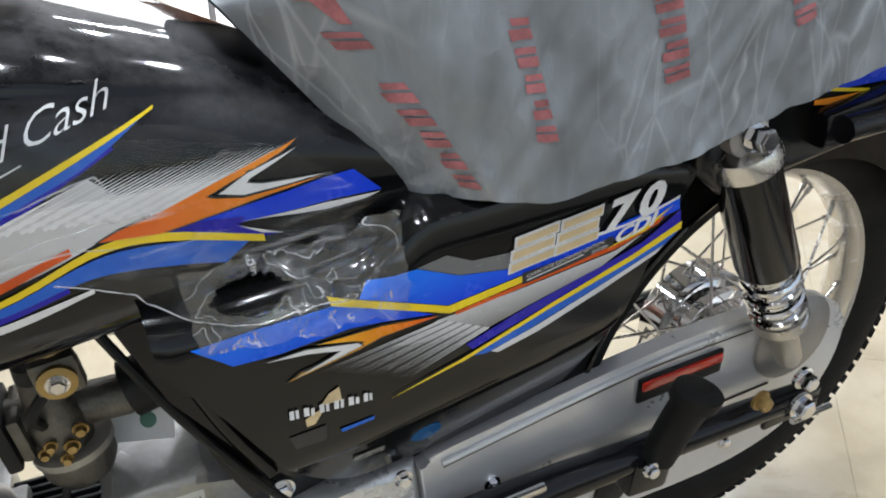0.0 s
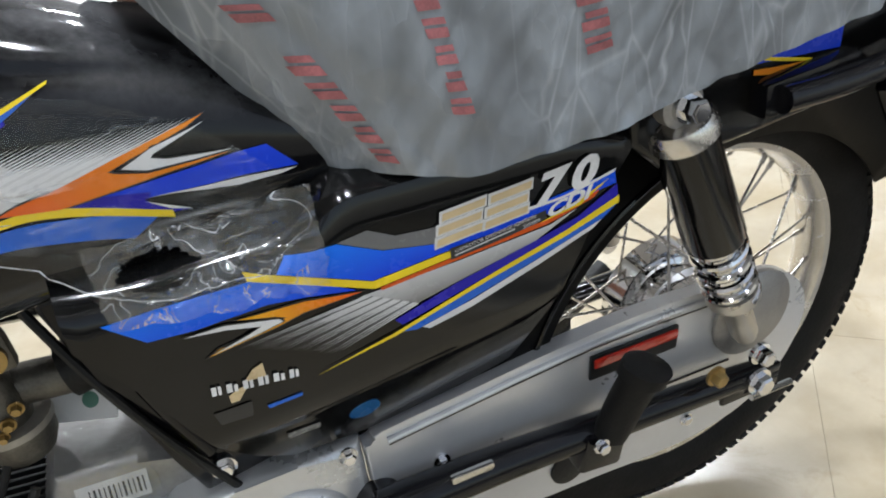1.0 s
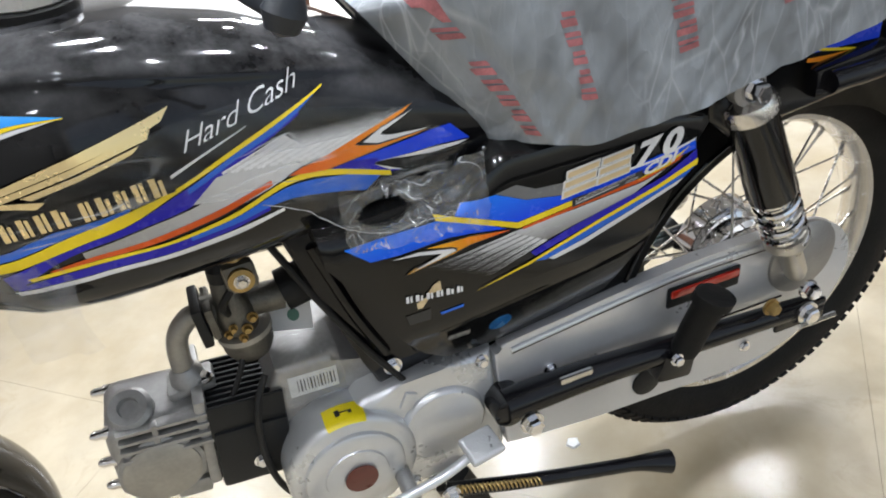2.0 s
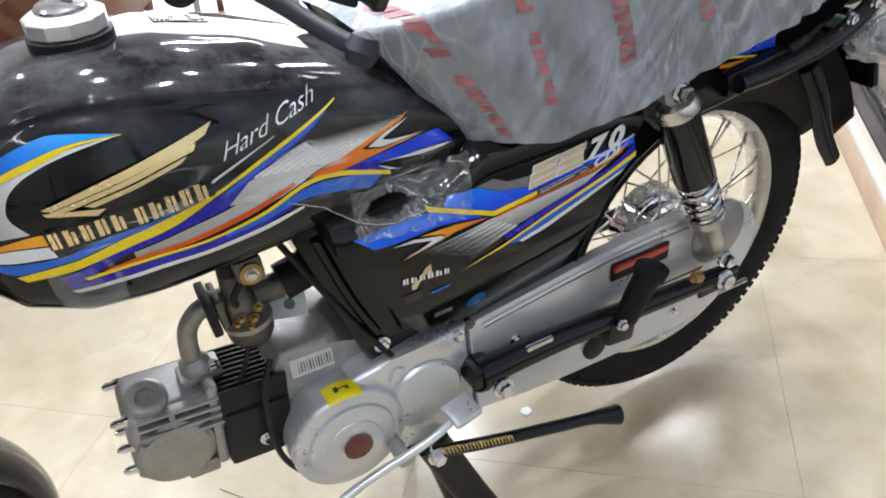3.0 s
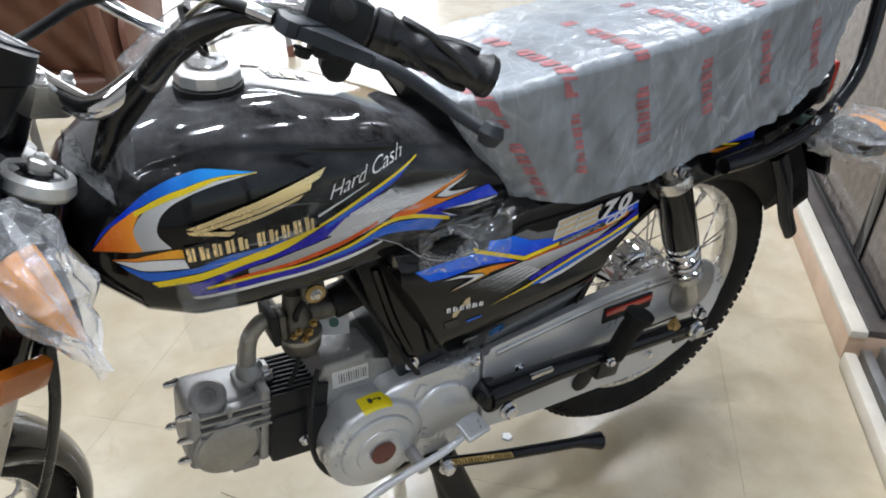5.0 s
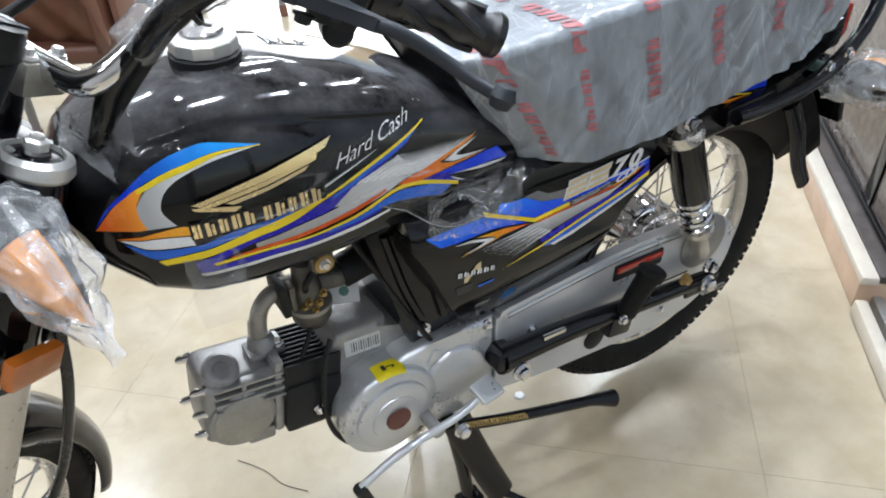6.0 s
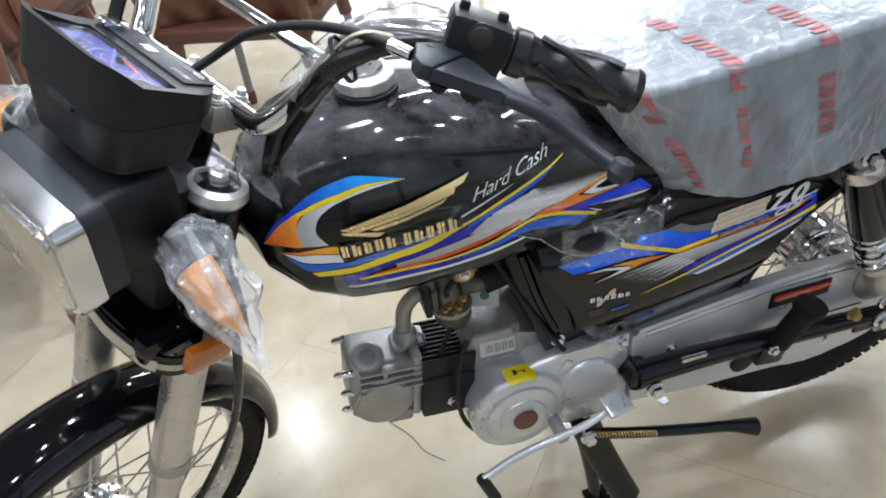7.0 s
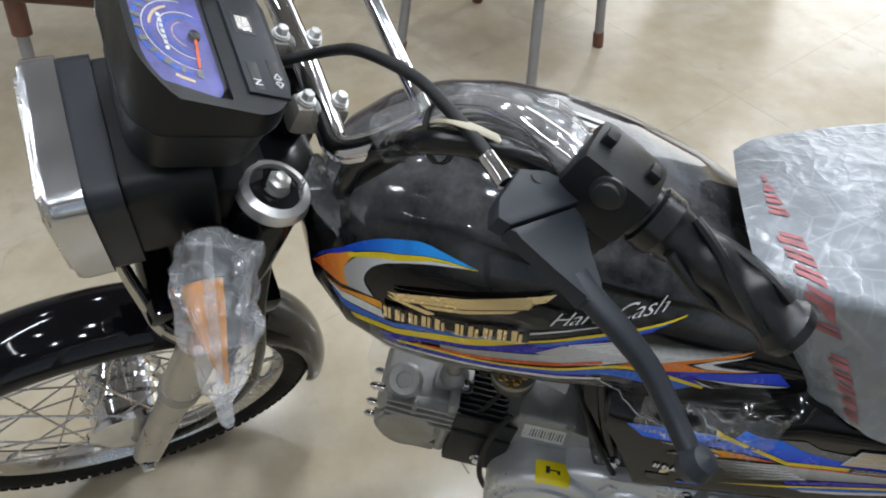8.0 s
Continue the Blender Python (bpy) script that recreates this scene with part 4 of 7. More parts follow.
    deco("red_stripe", M_REDLINE, [(-.125, .6655), (-.091, .6685), (-.053, .6685), (-.007, .674), (.037, .683)], [(-.12, .663), (-.091, .665), (-.053, .664), (-.007, .669), (.037, .679)], 0.0011)
    deco("lower_yellow_stripe", M_YELLOW, [(-.14, .664), (-.107, .6645), (-.081, .6645), (-.043, .662), (.005, .668), (.05, .6795), (.08, .676), (.128, .656)], [(-.138, .661), (-.107, .6615), (-.081, .6615), (-.043, .6595), (.005, .6645), (.048, .675), (.08, .671), (.128, .6515)], 0.0013, 36)
    deco("lower_violet_stripe", M_NAVY, [(-.15, .659), (-.109, .6605), (-.081, .661), (-.043, .659), (0, .6625), (.03, .668)], [(-.15, .655), (-.109, .654), (-.082, .6545), (-.043, .652), (0, .655), (.03, .660)])
    deco("lower_light_blue_stripe", M_LBLUE, [(-.03, .660), (.005, .664), (.05, .6735), (.09, .667), (.121, .656)], [(-.03, .6565), (.005, .659), (.043, .6635), (.08, .656), (.105, .647)], 0.0010)
    deco("white_underline", M_WHITE, [(-.153, .6545), (-.109, .6535), (-.082, .654), (-.043, .6515), (.005, .6545), (.04, .658)], [(-.15, .651), (-.109, .6495), (-.082, .650), (-.043, .6475), (.005, .650), (.04, .6555)], 0.0010)
    deco("light_blue_underline", M_LBLUE, [(-.02, .6965), (.0203, .7115), (.055, .7222), (.0915, .7340)], [(-.02, .6925), (.020, .7072), (.055, .7180), (.0880, .7330)], 0.0009, 24)

    def shape(name, material, outline, lift, border=0.0):
        if border:
            part("print_border", poly(grown(outline, border), tank_y, lift - 0.0005), M_INK, tank)
        return part(name, poly(outline, tank_y, lift), material, tank)

    # the fan of white hatching behind the orange arrow: fine blades that run together at their feet
    for k in range(26):
        t = k / 25
        tip = Vector((.0564 + .1009 * t, .7133 - .0127 * t))
        foot = Vector((.0060 + .0760 * t, .7000 - .0135 * t))
        d = (tip - foot).normalized()
        side = Vector((-d.y, d.x)) * 0.00105
        shape("hatch_line", M_SILVERPR if k % 3 == 1 else M_WHITE, [tuple(foot - side), tuple(tip), tuple(foot + side)], 0.0012)
    shape("silver_field", M_SILVERPR, [(.0010, .6985), (.0250, .6998), (.0560, .6945), (.0830, .6885), (.0600, .6842), (.0420, .6850), (.0060, .6795), (-.02, .684)], 0.0009)
    shape("orange_arrow", M_ORANGE2, [(.0500, .6815), (.0599, .6842), (.0818, .6874), (.1094, .6930), (.1398, .6985), (.1585, .7008), (.1485, .6975), (.1169, .6905), (.1040, .6872), (.1080, .6850), (.1225, .6803), (.1684, .6774), (.1325, .6775), (.1053, .6767), (.0777, .6762)], 0.0014, 0.0010)
    shape("white_arrow", M_WHITE, [(.1107, .6868), (.1276, .6928), (.1572, .6972), (.1278, .6895), (.1260, .6878), (.1340, .6847), (.1686, .6785), (.1395, .6806), (.1228, .6820)], 0.0019, 0.0009)
    shape("blue_band", M_DEEP, [(.0970, .6757), (.1340, .6757), (.1680, .6756), (.1874, .6739), (.2035, .6552), (.1724, .6610), (.1191, .6671), (.1203, .6700)], 0.0010)
    shape("violet_band", M_NAVY, [(.0795, .6755), (.0970, .6757), (.1210, .6700), (.1340, .6666), (.1160, .6668), (.1202, .6626), (.1376, .6530), (.1150, .6570)], 0.0008)
    shape("white_sliver", M_SILVERPR, [(.1168, .6678), (.1650, .6612), (.2020, .6546), (.1914, .6540), (.1665, .6568), (.1315, .6652)], 0.0015)
    shape("white_sliver", M_WHITE, [(.1159, .6660), (.1387, .6528), (.1274, .6573)], 0.0013)
    # a clear sticker with pale bars on the tank's top
    for row, (y0, w) in enumerate(((.062, .030), (.050, .036), (.039, .026))):
        pts = []
        for y in (y0, y0 - .006):
            line_ = []
            for q in range(7):
                x = -.014 + w * q / 6
                z = lerp(x, TANK_TOP)
                while tank_y(x, z) * 1.25 < y:
                    z -= .0004
                line_.append(Vector((x, y, z + .0012)))
            pts.append(line_)
        part("pale_bar", ring_faces(bmesh.new(), pts, False, False), M_SILVERPR, tank)
    # slogan in white lettering
    bm = letters("Hard Cash", 0.0215, 0.55, space=0.95, bold=-0.0002)
    part("slogan", laid(bm, (-.015, .7220), (1.0, .205), (-.05, .86), tank_y, 0.0022), M_WHITE, tank, "white slanted slogan lettering")
    deco("slogan_underline", M_WHITE, [(-.03, .709), (.0, .7185), (.032, .727)], [(-.03, .7065), (.0, .7170), (.032, .7265)], 0.0014)
    # gold wing and the row of gold letter blocks below it
    wing = part("wing_emblem", band(bmesh.new(), [(-.146, .729), (-.095, .739), (-.041, .749), (-.012, .755)], [(-.140, .7265), (-.095, .733), (-.041, .742), (-.02, .7475)], tank_y, 0.0055, 24, 3), M_GOLD, tank, "gold plated wing emblem")
    for up, lo, lift in (([(-.142, .7255), (-.09, .733), (-.028, .7445)], [(-.135, .7225), (-.09, .729), (-.032, .739)], 0.0050), ([(-.118, .7235), (-.08, .729), (-.038, .7365)], [(-.112, .7205), (-.08, .7255), (-.044, .7325)], 0.0046),
                         ([(-.146, .726), (-.125, .722), (-.105, .7175)], [(-.144, .723), (-.125, .718), (-.112, .714)], 0.0052)):
        part("wing_feather", band(bmesh.new(), up, lo, tank_y, lift, 16, 3), M_GOLD, wing)
    for bm in blocks(5, 0.0078, 0.0130, 0.0040, 0.05):
        part("gold_block", laid(bm, (-.150, .6955), (.995, .028), (-.05, 1.05), tank_y, 0.0042), M_GOLD, tank, "gold raised block")
    for bm in blocks(5, 0.0082, 0.0135, 0.0041, 0.05):
        part("gold_block", laid(bm, (-.088, .6965), (.992, .045), (-.05, 1.05), tank_y, 0.0042), M_GOLD, tank, "gold raised block")
    part("emblem_plate", band(bmesh.new(), [(-.152, .7105), (-.09, .712), (-.027, .7155)], [(-.152, .6945), (-.09, .6945), (-.027, .6985)], tank_y, 0.0026), M_FRAME, tank)


def side_cover():
    def sheet(sign):
        bm = bmesh.new()
        rows = []
        for i in range(49):
            x = 0.055 + 0.385 * i / 48
            top, low = cover_top(x), cover_low(x)
            crease = 0.497
            zs = [low + (crease - low) * k / 4 for k in range(4)] if low < crease - 0.004 else [low + (0.02) * k / 40 for k in range(4)]
            start = crease if low < crease - 0.004 else low + 0.003
            zs += [start + (top - start) * k / 14 for k in range(15)]
            ring = [Vector((x, sign * cover_y(x, z), z)) for z in zs]
            ring += [Vector((x, sign * 0.075, top + 0.004)), Vector((x, sign * 0.06, top - 0.03)), Vector((x, sign * 0.06, low + 0.012)), Vector((x, sign * 0.07, low))]
            rows.append(ring)
        return ring_faces(bm, rows)

    cover = part("side_cover", sheet(-1), M_COVER, BIKE, "glossy black side cover with blue, silver and yellow graphics", 30)
    part("side_cover", sheet(1), M_COVER, BIKE, "glossy black side cover", 30)

    def deco(name, material, up, lo, lift=0.0008, n=24):
        return part(name, band(bmesh.new(), up, lo, cover_y, lift, n, 4, True), material, cover)

    def shape(name, material, outline, lift, border=0.0):
        if border:
            part("print_border", poly(grown(outline, border), cover_y, lift - 0.0004), M_INK, cover)
        return part(name, poly(outline, cover_y, lift), material, cover)

    shape("blue_arrow", M_BLUE, [(.0728, .6110), (.1100, .6089), (.1562, .6055), (.1700, .5985), (.1952, .5860), (.2165, .5722), (.1830, .5815), (.1606, .5862), (.1164, .5876), (.0915, .5913)], 0.0008)
    shape("orange_arrow", M_ORANGE3, [(.1405, .5840), (.1810, .5792), (.2195, .5700), (.1798, .5716), (.1641, .5692), (.1190, .5661), (.1263, .5690), (.1515, .5703), (.1690, .5728), (.1623, .5765)], 0.0013, 0.0012)
    shape("white_arrow", M_WHITE, [(.1090, .5858), (.1325, .5840), (.1640, .5743), (.1665, .5714), (.1534, .5698), (.1215, .5672), (.1455, .5716), (.1530, .5738), (.1335, .5805)], 0.0018, 0.0008)
    shape("yellow_line", M_YELLOW, [(.1520, .6120), (.1718, .6029), (.2275, .5745), (.2853, .5750), (.2850, .5695), (.2279, .5684), (.1672, .5996), (.1530, .6065)], 0.0014)
    shape("blue_field", M_BLUE, [(.1780, .6120), (.2095, .6096), (.2377, .5936), (.2789, .5826), (.34, .5835), (.4240, .5885), (.4255, .5775), (.34, .5725), (.2837, .5752), (.2276, .5747), (.1700, .6040)], 0.0009)
    shape("grey_fade", M_GREYPR, [(.2095, .6101), (.2300, .6116), (.2478, .6008), (.2770, .5960), (.2764, .5836), (.2376, .5940)], 0.0008)
    deco("red_line", M_REDLINE, [(.232, .5678), (.286, .5688), (.365, .5695), (.41, .5775)], [(.232, .5652), (.286, .5655), (.365, .5655), (.405, .5728)], 0.0012)
    shape("yellow_flash", M_YELLOW, [(.355, .5690), (.39, .5752), (.4185, .5840), (.392, .5712)], 0.0016)
    shape("silver_field", M_COVSILV, [(.2190, .5665), (.2860, .5645), (.3650, .5640), (.3900, .5690), (.3532, .5555), (.2853, .5478), (.2508, .5432), (.2143, .5525), (.1871, .5600)], 0.0009)
    for k in range(22):
        t = k / 21
        foot = Vector((.222 + .034 * t, .5655 - .0215 * t))
        tip = Vector((.138 + .055 * t, .5640 - .0330 * t))
        d = (tip - foot).normalized()
        side = Vector((-d.y, d.x)) * 0.00062
        shape("hatch_line", M_GREYPR if k % 4 == 2 else M_SILVERPR, [tuple(foot - side), tuple(tip), tuple(foot + side)], 0.0012)
    shape("violet_stripe", M_NAVY, [(.2376, .5382), (.2852, .5475), (.3533, .5560), (.3897, .5620), (.4260, .5770), (.4270, .5665), (.3800, .5545), (.3100, .5430), (.2422, .5320)], 0.0014)
    shape("yellow_stripe", M_YELLOW, [(.1781, .5208), (.2360, .5285), (.3100, .5430), (.3800, .5548), (.4280, .5670), (.4275, .5605), (.3800, .5500), (.3100, .5392), (.2360, .5257)], 0.0018)
    shape("light_blue_stripe", M_LBLUE, [(.2418, .5262), (.3100, .5392), (.3800, .5500), (.4265, .5600), (.4130, .5520), (.3540, .5400), (.2844, .5270), (.2519, .5232)], 0.0013)
    shape("white_stripe", M_SILVERPR, [(.2560, .5232), (.2955, .5282), (.3540, .5395), (.4120, .5515), (.4040, .5465), (.3543, .5345), (.2953, .5225), (.2619, .5195)], 0.0012)
    # model lettering: plain slanted blocks for the mark, then the readable figures and words
    for k, (x0, w) in enumerate(((.2745, .0345), (.3115, .0345))):
        for grow, lift, mt, nm in ((.0017, .0018, M_WHITE, "mark_edge"), (0.0, .0026, M_CREAM, "mark_bar")):
            for q, (a, b) in enumerate(((0.0, 1.0), (0.0, .95), (.05, 1.0))):
                z0, u0, u1 = .5818 + .0088 * q, x0 + w * a + .0020 * q, x0 + w * b + .0020 * q
                corners = [(u0 - grow, z0 - grow + .02 * (u0 - x0)), (u1 + grow, z0 - grow + .02 * (u1 - x0)), (u1 + grow + .0013, z0 + .0052 + grow + .02 * (u1 - x0)), (u0 - grow + .0013, z0 + .0052 + grow + .02 * (u0 - x0))]
                part(nm, poly(corners, cover_y, lift), mt, cover)
    for k, figure in enumerate("70"):
        bm = letters(figure, 0.0315, 0.35, bold=0.0014)
        part("figure", laid(bm, (.352 + .0295 * k, .5845 + .0012 * k), (1.36, .05), (-.1, .98), cover_y, 0.0026), M_WHITE, cover, "white slanted figure")
    part("figure_underline", band(bmesh.new(), [(.348, .5855), (.38, .5845), (.424, .5905)], [(.345, .583), (.38, .5825), (.422, .5880)], cover_y, 0.0022), M_WHITE, cover)
    bm = letters("CDI", 0.0144, 0.35, bold=0.0006)
    part("lettering", laid(bm, (.361, .5715), (1.55, .16), (-.1, .9), cover_y, 0.0028), M_WHITE, cover)
    bm = letters("CAPACITOR DISCHARGE IGNITION", 0.0042, 0.1)
    part("small_print_bar", band(bmesh.new(), [(.284, .577), (.325, .576), (.362, .578)], [(.284, .568), (.325, .5685), (.362, .571)], cover_y, 0.0019), M_INK, cover)
    part("small_lettering", laid(bm, (.287, .5725), (.98, .045), (-.05, .95), cover_y, 0.0026), M_WHITE, cover)
    bm = letters("SYSTEM", 0.0042, 0.1)
    part("small_lettering", laid(bm, (.342, .5705), (.98, .045), (-.05, .95), cover_y, 0.0026), M_WHITE, cover)
    part("small_print_line", band(bmesh.new(), [(.287, .5712), (.335, .5735)], [(.287, .5702), (.335, .5725)], cover_y, 0.0026, 6, 2), M_WHITE, cover)
    for bm in blocks(6, 0.0068, 0.0066, 0.0032):
        part("white_block", laid(bm, (.113, .538), (.98, -.215), (.12, 1.0), cover_y, 0.0016), M_WHITE, cover)
    deco("gold_flash", M_CREAM, [(.134, .5395), (.140, .5455), (.147, .5475)], [(.134, .5385), (.141, .5375), (.147, .5365)], 0.0012)
    deco("gold_flash", M_CREAM, [(.122, .533), (.128, .5355), (.134, .536)], [(.122, .527), (.127, .5265), (.134, .534)], 0.0012)
    deco("black_patch", M_INK, [(.110, .524), (.134, .522)], [(.112, .5135), (.132, .5105)], 0.001)
    deco("blue_smear", M_LBLUE, [(.142, .5135), (.166, .5120)], [(.143, .5105), (.165, .5095)], 0.001)
    part("round_sticker", moved(lathe(bmesh.new(), [(0.0125, 0), (0.0125, 0.0008), (0.0005, 0.0010)], n=28), axis((.208, -cover_y(.208, .45) - 0.001, .452), (0, -1, -0.45))), M_DOT, cover, "round blue sticker")
    deco("small_sticker", M_GREYPR, [(.149, .4715), (.173, .4665)], [(.149, .462), (.173, .458)], 0.0012)


def seat_and_wrap():
    top_e = [(.137, .771), (.15, .775), (.20, .784), (.30, .796), (.42, .803), (.52, .810), (.60, .822), (.68, .832), (.78, .834), (.835, .822)]
    low_e = [(.137, .650), (.15, .644), (.20, .637), (.25, .633), (.31, .627), (.40, .630), (.46, .638), (.54, .650), (.60, .657), (.66, .664), (.71, .676), (.746, .692), (.764, .732), (.778, .775), (.80, .80), (.835, .803)]
    half = [(.137, .076), (.15, .088), (.18, .100), (.22, .110), (.28, .116), (.45, .121), (.64, .120), (.76, .112), (.81, .100), (.835, .080)]

    def place(x, v, puff):
        """v from 0 at the near lower edge, over the top at 1, to 2 at the far lower edge."""
        s = -1 if v <= 1 else 1
        q = v if v <= 1 else 2 - v
        top, low, w = lerp(x, top_e), lerp(x, low_e), lerp(x, half) + puff
        if q < 0.5:
            t = q / 0.5
            y, z = w + 0.004 * (1 - t), low + (top - 0.012 - low) * t
        elif q < 0.62:
            t = (q - 0.5) / 0.12 * math.pi / 2
            y, z = w - 0.014 * (1 - math.cos(t)), top - 0.012 + 0.012 * math.sin(t) + puff
        else:
            t = (q - 0.62) / 0.38
            y, z = (w - 0.014) * (1 - t), top + puff + 0.008 * math.sin(t * math.pi / 2)
        lean = max(0.0, (0.30 - x) / 0.15) * 0.60  # the front edge slopes back towards its foot
        return Vector((x + lean * (top - z), s * y, z))

    rows = [[place(0.140 + 0.682 * i / 40, 2 * k / 48, -0.004) for k in range(49)] for i in range(41)]
    bm = ring_faces(bmesh.new(), rows)
    part("seat", bm, M_SEAT, BIKE, "long black vinyl dual seat under its wrapping")
    wrap = []
    for i in range(141):
        x = 0.137 + 0.698 * i / 140
        row = []
        for k in range(145):
            v = 2 * k / 144
            p = place(x, v, 0.002)
            q = v if v <= 1 else 2 - v
            hang = max(0.0, 1 - q / 0.5)
            n1 = noise.noise((p.x * 11, p.y * 11, p.z * 9)) + 0.5 * noise.noise((p.x * 27 + 4, p.y * 27, p.z * 20))
            n2 = abs(noise.noise((p.x * 24 + p.z * 22, p.z * 5, 3.3 + p.y))) + 0.6 * abs(noise.noise((p.x * 38 - p.z * 30, p.z * 12, 1.3 + p.y)))
            rear = max(0.0, (x - 0.5) / 0.3)
            p.y += math.copysign(1, p.y) * (0.003 * n1 + (0.007 + 0.002 * rear) * n2 * (0.35 + hang)) * (1 if abs(p.y) > 0.02 else 0)
            p.z += 0.0012 * n1 * (q > 0.5) + (0.006 * noise.noise((x * 9, 1.7, math.copysign(2, p.y))) if q < 0.02 else 0)
            row.append(p)
        wrap.append(row)
    o = thing("seat_wrap", "crumpled milky plastic wrap with faded red print over the seat", "plastic wrap")
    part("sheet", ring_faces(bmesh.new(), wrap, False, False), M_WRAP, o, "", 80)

    def on_wrap(x, s):
        """s: metres up the near side and over the top."""
        h = lerp(x, top_e) - lerp(x, low_e)
        v = 0.5 * s / h if s < h - 0.012 else 0.5 + 0.12 * (s - h + 0.012) / 0.02 if s < h + 0.008 else 0.62 + 0.38 * (s - h - 0.008) / 0.10
        i = min(139, max(0, int((x - 0.137) / 0.698 * 140)))
        k = min(143, max(0, int(v / 2 * 144)))
        fx, fk = (x - 0.137) / 0.698 * 140 - i, v / 2 * 144 - k
        a = wrap[i][k].lerp(wrap[i][k + 1], fk)
        b = wrap[i + 1][k].lerp(wrap[i + 1][k + 1], fk)
        p = a.lerp(b, fx)
        d = (wrap[i + 1][k] - wrap[i][k]).cross(wrap[i][k + 1] - wrap[i][k])
        d.normalize()
        if d.dot(Vector((0, -1, 0.6))) < 0:
            d = -d
        return p + d * 0.0011

    for line, low in enumerate((.012, .046, .060, .064, .070, .05, .03)):
        x0 = 0.212 + 0.104 * line
        run = low
        for group in range(3):
            for src in blocks(5, 0.0125, 0.0190, 0.0046):
                far = max(v.co.x for v in src.verts)
                if run + far < 0.285:
                    for v in src.verts:
                        s = run + v.co.x
                        v.co = on_wrap(min(0.825, max(0.155, x0 - 0.20 * s - v.co.y)), s)
                    part("red_bar", src, M_PRINT, o)
                else:
                    src.free()
            run += 0.100


fuel_tank()
side_cover()
seat_and_wrap()


# ---- frame, swing arm, rear suspension ----
def rear_end():
    case_out = [(.205, .391), (.214, .393), (.222, .401), (.30, .405), (.376, .409), (.45, .410), (.52, .407), (.58, .401), (.63, .396), (.675, .377), (.702, .337), (.700, .29), (.675, .245), (.63, .214), (.57, .203), (.50, .206), (.44, .214), (.32, .228), (.222, .247), (.205, .252)]
    case = part("chain_case", prism(bmesh.new(), [(p.x, p.y) for p in spline([(*p, 0) for p in case_out], 96)], -0.078, -0.062, 0.007, 4), M_CASE, BIKE, "silver chain case with a red reflector strip", 30)
    lip = [(.224, .394), (.30, .398), (.376, .402), (.45, .403), (.52, .400), (.610, .391)]
    part("case_lip", tube(bmesh.new(), [(x, -0.079, z - 0.004) for x, z in lip], 0.0032, 8, 24), M_CASE, case)
    part("case_groove", tube(bmesh.new(), [(.225, -.0782, .384), (.30, -.0782, .388), (.376, -.0782, .391), (.45, -.0782, .392), (.60, -.0782, .381)], 0.0008, 6, 20), M_CARB, case)
    part("case_seam", tube(bmesh.new(), [(.215, -.0785, .325), (.33, -.0785, .318), (.45, -.0785, .309), (.60, -.0785, .298)], 0.0012, 6, 16), M_FRAME, case)
    refl = part("reflector_backing", moved(box(bmesh.new(), (0, 0, 0), (0.102, 0.004, 0.028), 0.002), Matrix.Translation((.474, -.080, .369)) @ pose(0, 0, 0, 0, 3.5, 0)), M_PLASTIC, case)
    part("reflector", moved(box(bmesh.new(), (0, -0.003, 0.006), (0.096, 0.004, 0.010), 0.0015), Matrix.Translation((.474, -.080, .369)) @ pose(0, 0, 0, 0, 3.5, 0)), M_RED, refl, "red reflector strip")
    part("rubber_plug", lathe(bmesh.new(), [(0.020, 0), (0.020, 0.003), (0.015, 0.005), (0.0005, 0.0045)], axis((.398, -.078, .252), LEFT), 28), M_RUBBER, case)
    for p in ((.268, .339), (.549, .237)):
        part("case_bolt", bolt(bmesh.new(), (p[0], -.078, p[1]), LEFT), M_CHROME, case)
    part("axle_boss", lathe(bmesh.new(), [(0.05, 0), (0.05, 0.006), (0.046, 0.009), (0.0005, 0.010)], axis((.622, -.076, .352), LEFT), 40), M_ALU, case)
    # swing arm, axle and chain adjuster
    arm = part("swing_arm", tube(bmesh.new(), [(.200, -.098, .335), (.30, -.100, .331), (.39, -.102, .322), (.50, -.104, .309), (.63, -.105, .292)], lambda t: 0.0190 - 0.006 * t, 16, 20), M_FRAME, BIKE, "black tubular swing arm")
    part("swing_arm", tube(bmesh.new(), [(.205, .098, .315), (.42, .102, .303), (.63, .105, .292)], 0.015, 12, 12), M_FRAME, BIKE)
    part("pivot_nut", bolt(bmesh.new(), (.224, -.112, .310), LEFT, 0.0105, 0.014), M_CHROME, arm)
    part("pivot_washer", lathe(bmesh.new(), [(.021, -0.03), (.021, 0.0), (.017, 0.003)], axis((.206, -.106, .330), LEFT), 24), M_FRAME, arm)
    part("axle_nut", bolt(bmesh.new(), (.600, -.118, .300), LEFT, 0.011, 0.014), M_CHROME, arm)
    part("axle_plate", moved(box(bmesh.new(), (0, 0, 0), (0.075, 0.006, 0.03), 0.003), Matrix.Translation((.595, -.114, .295)) @ pose(0, 0, 0, 0, 4, 0)), M_FRAME, arm)
    part("chain_adjuster", tube(bmesh.new(), [(.59, -.122, .284), (.645, -.122, .279)], 0.0035, 8), M_CHROME, arm)
    part("adjuster_nut", bolt(bmesh.new(), (.540, -.118, .336), LEFT, 0.008, 0.012), M_BRASS, arm)
    part("stay_bracket", moved(box(bmesh.new(), (0, 0, 0), (0.04, 0.006, 0.008), 0.002), Matrix.Translation((.282, -.112, .350)) @ pose(0, 0, 0, 0, 4, 0)), M_RIM, arm)
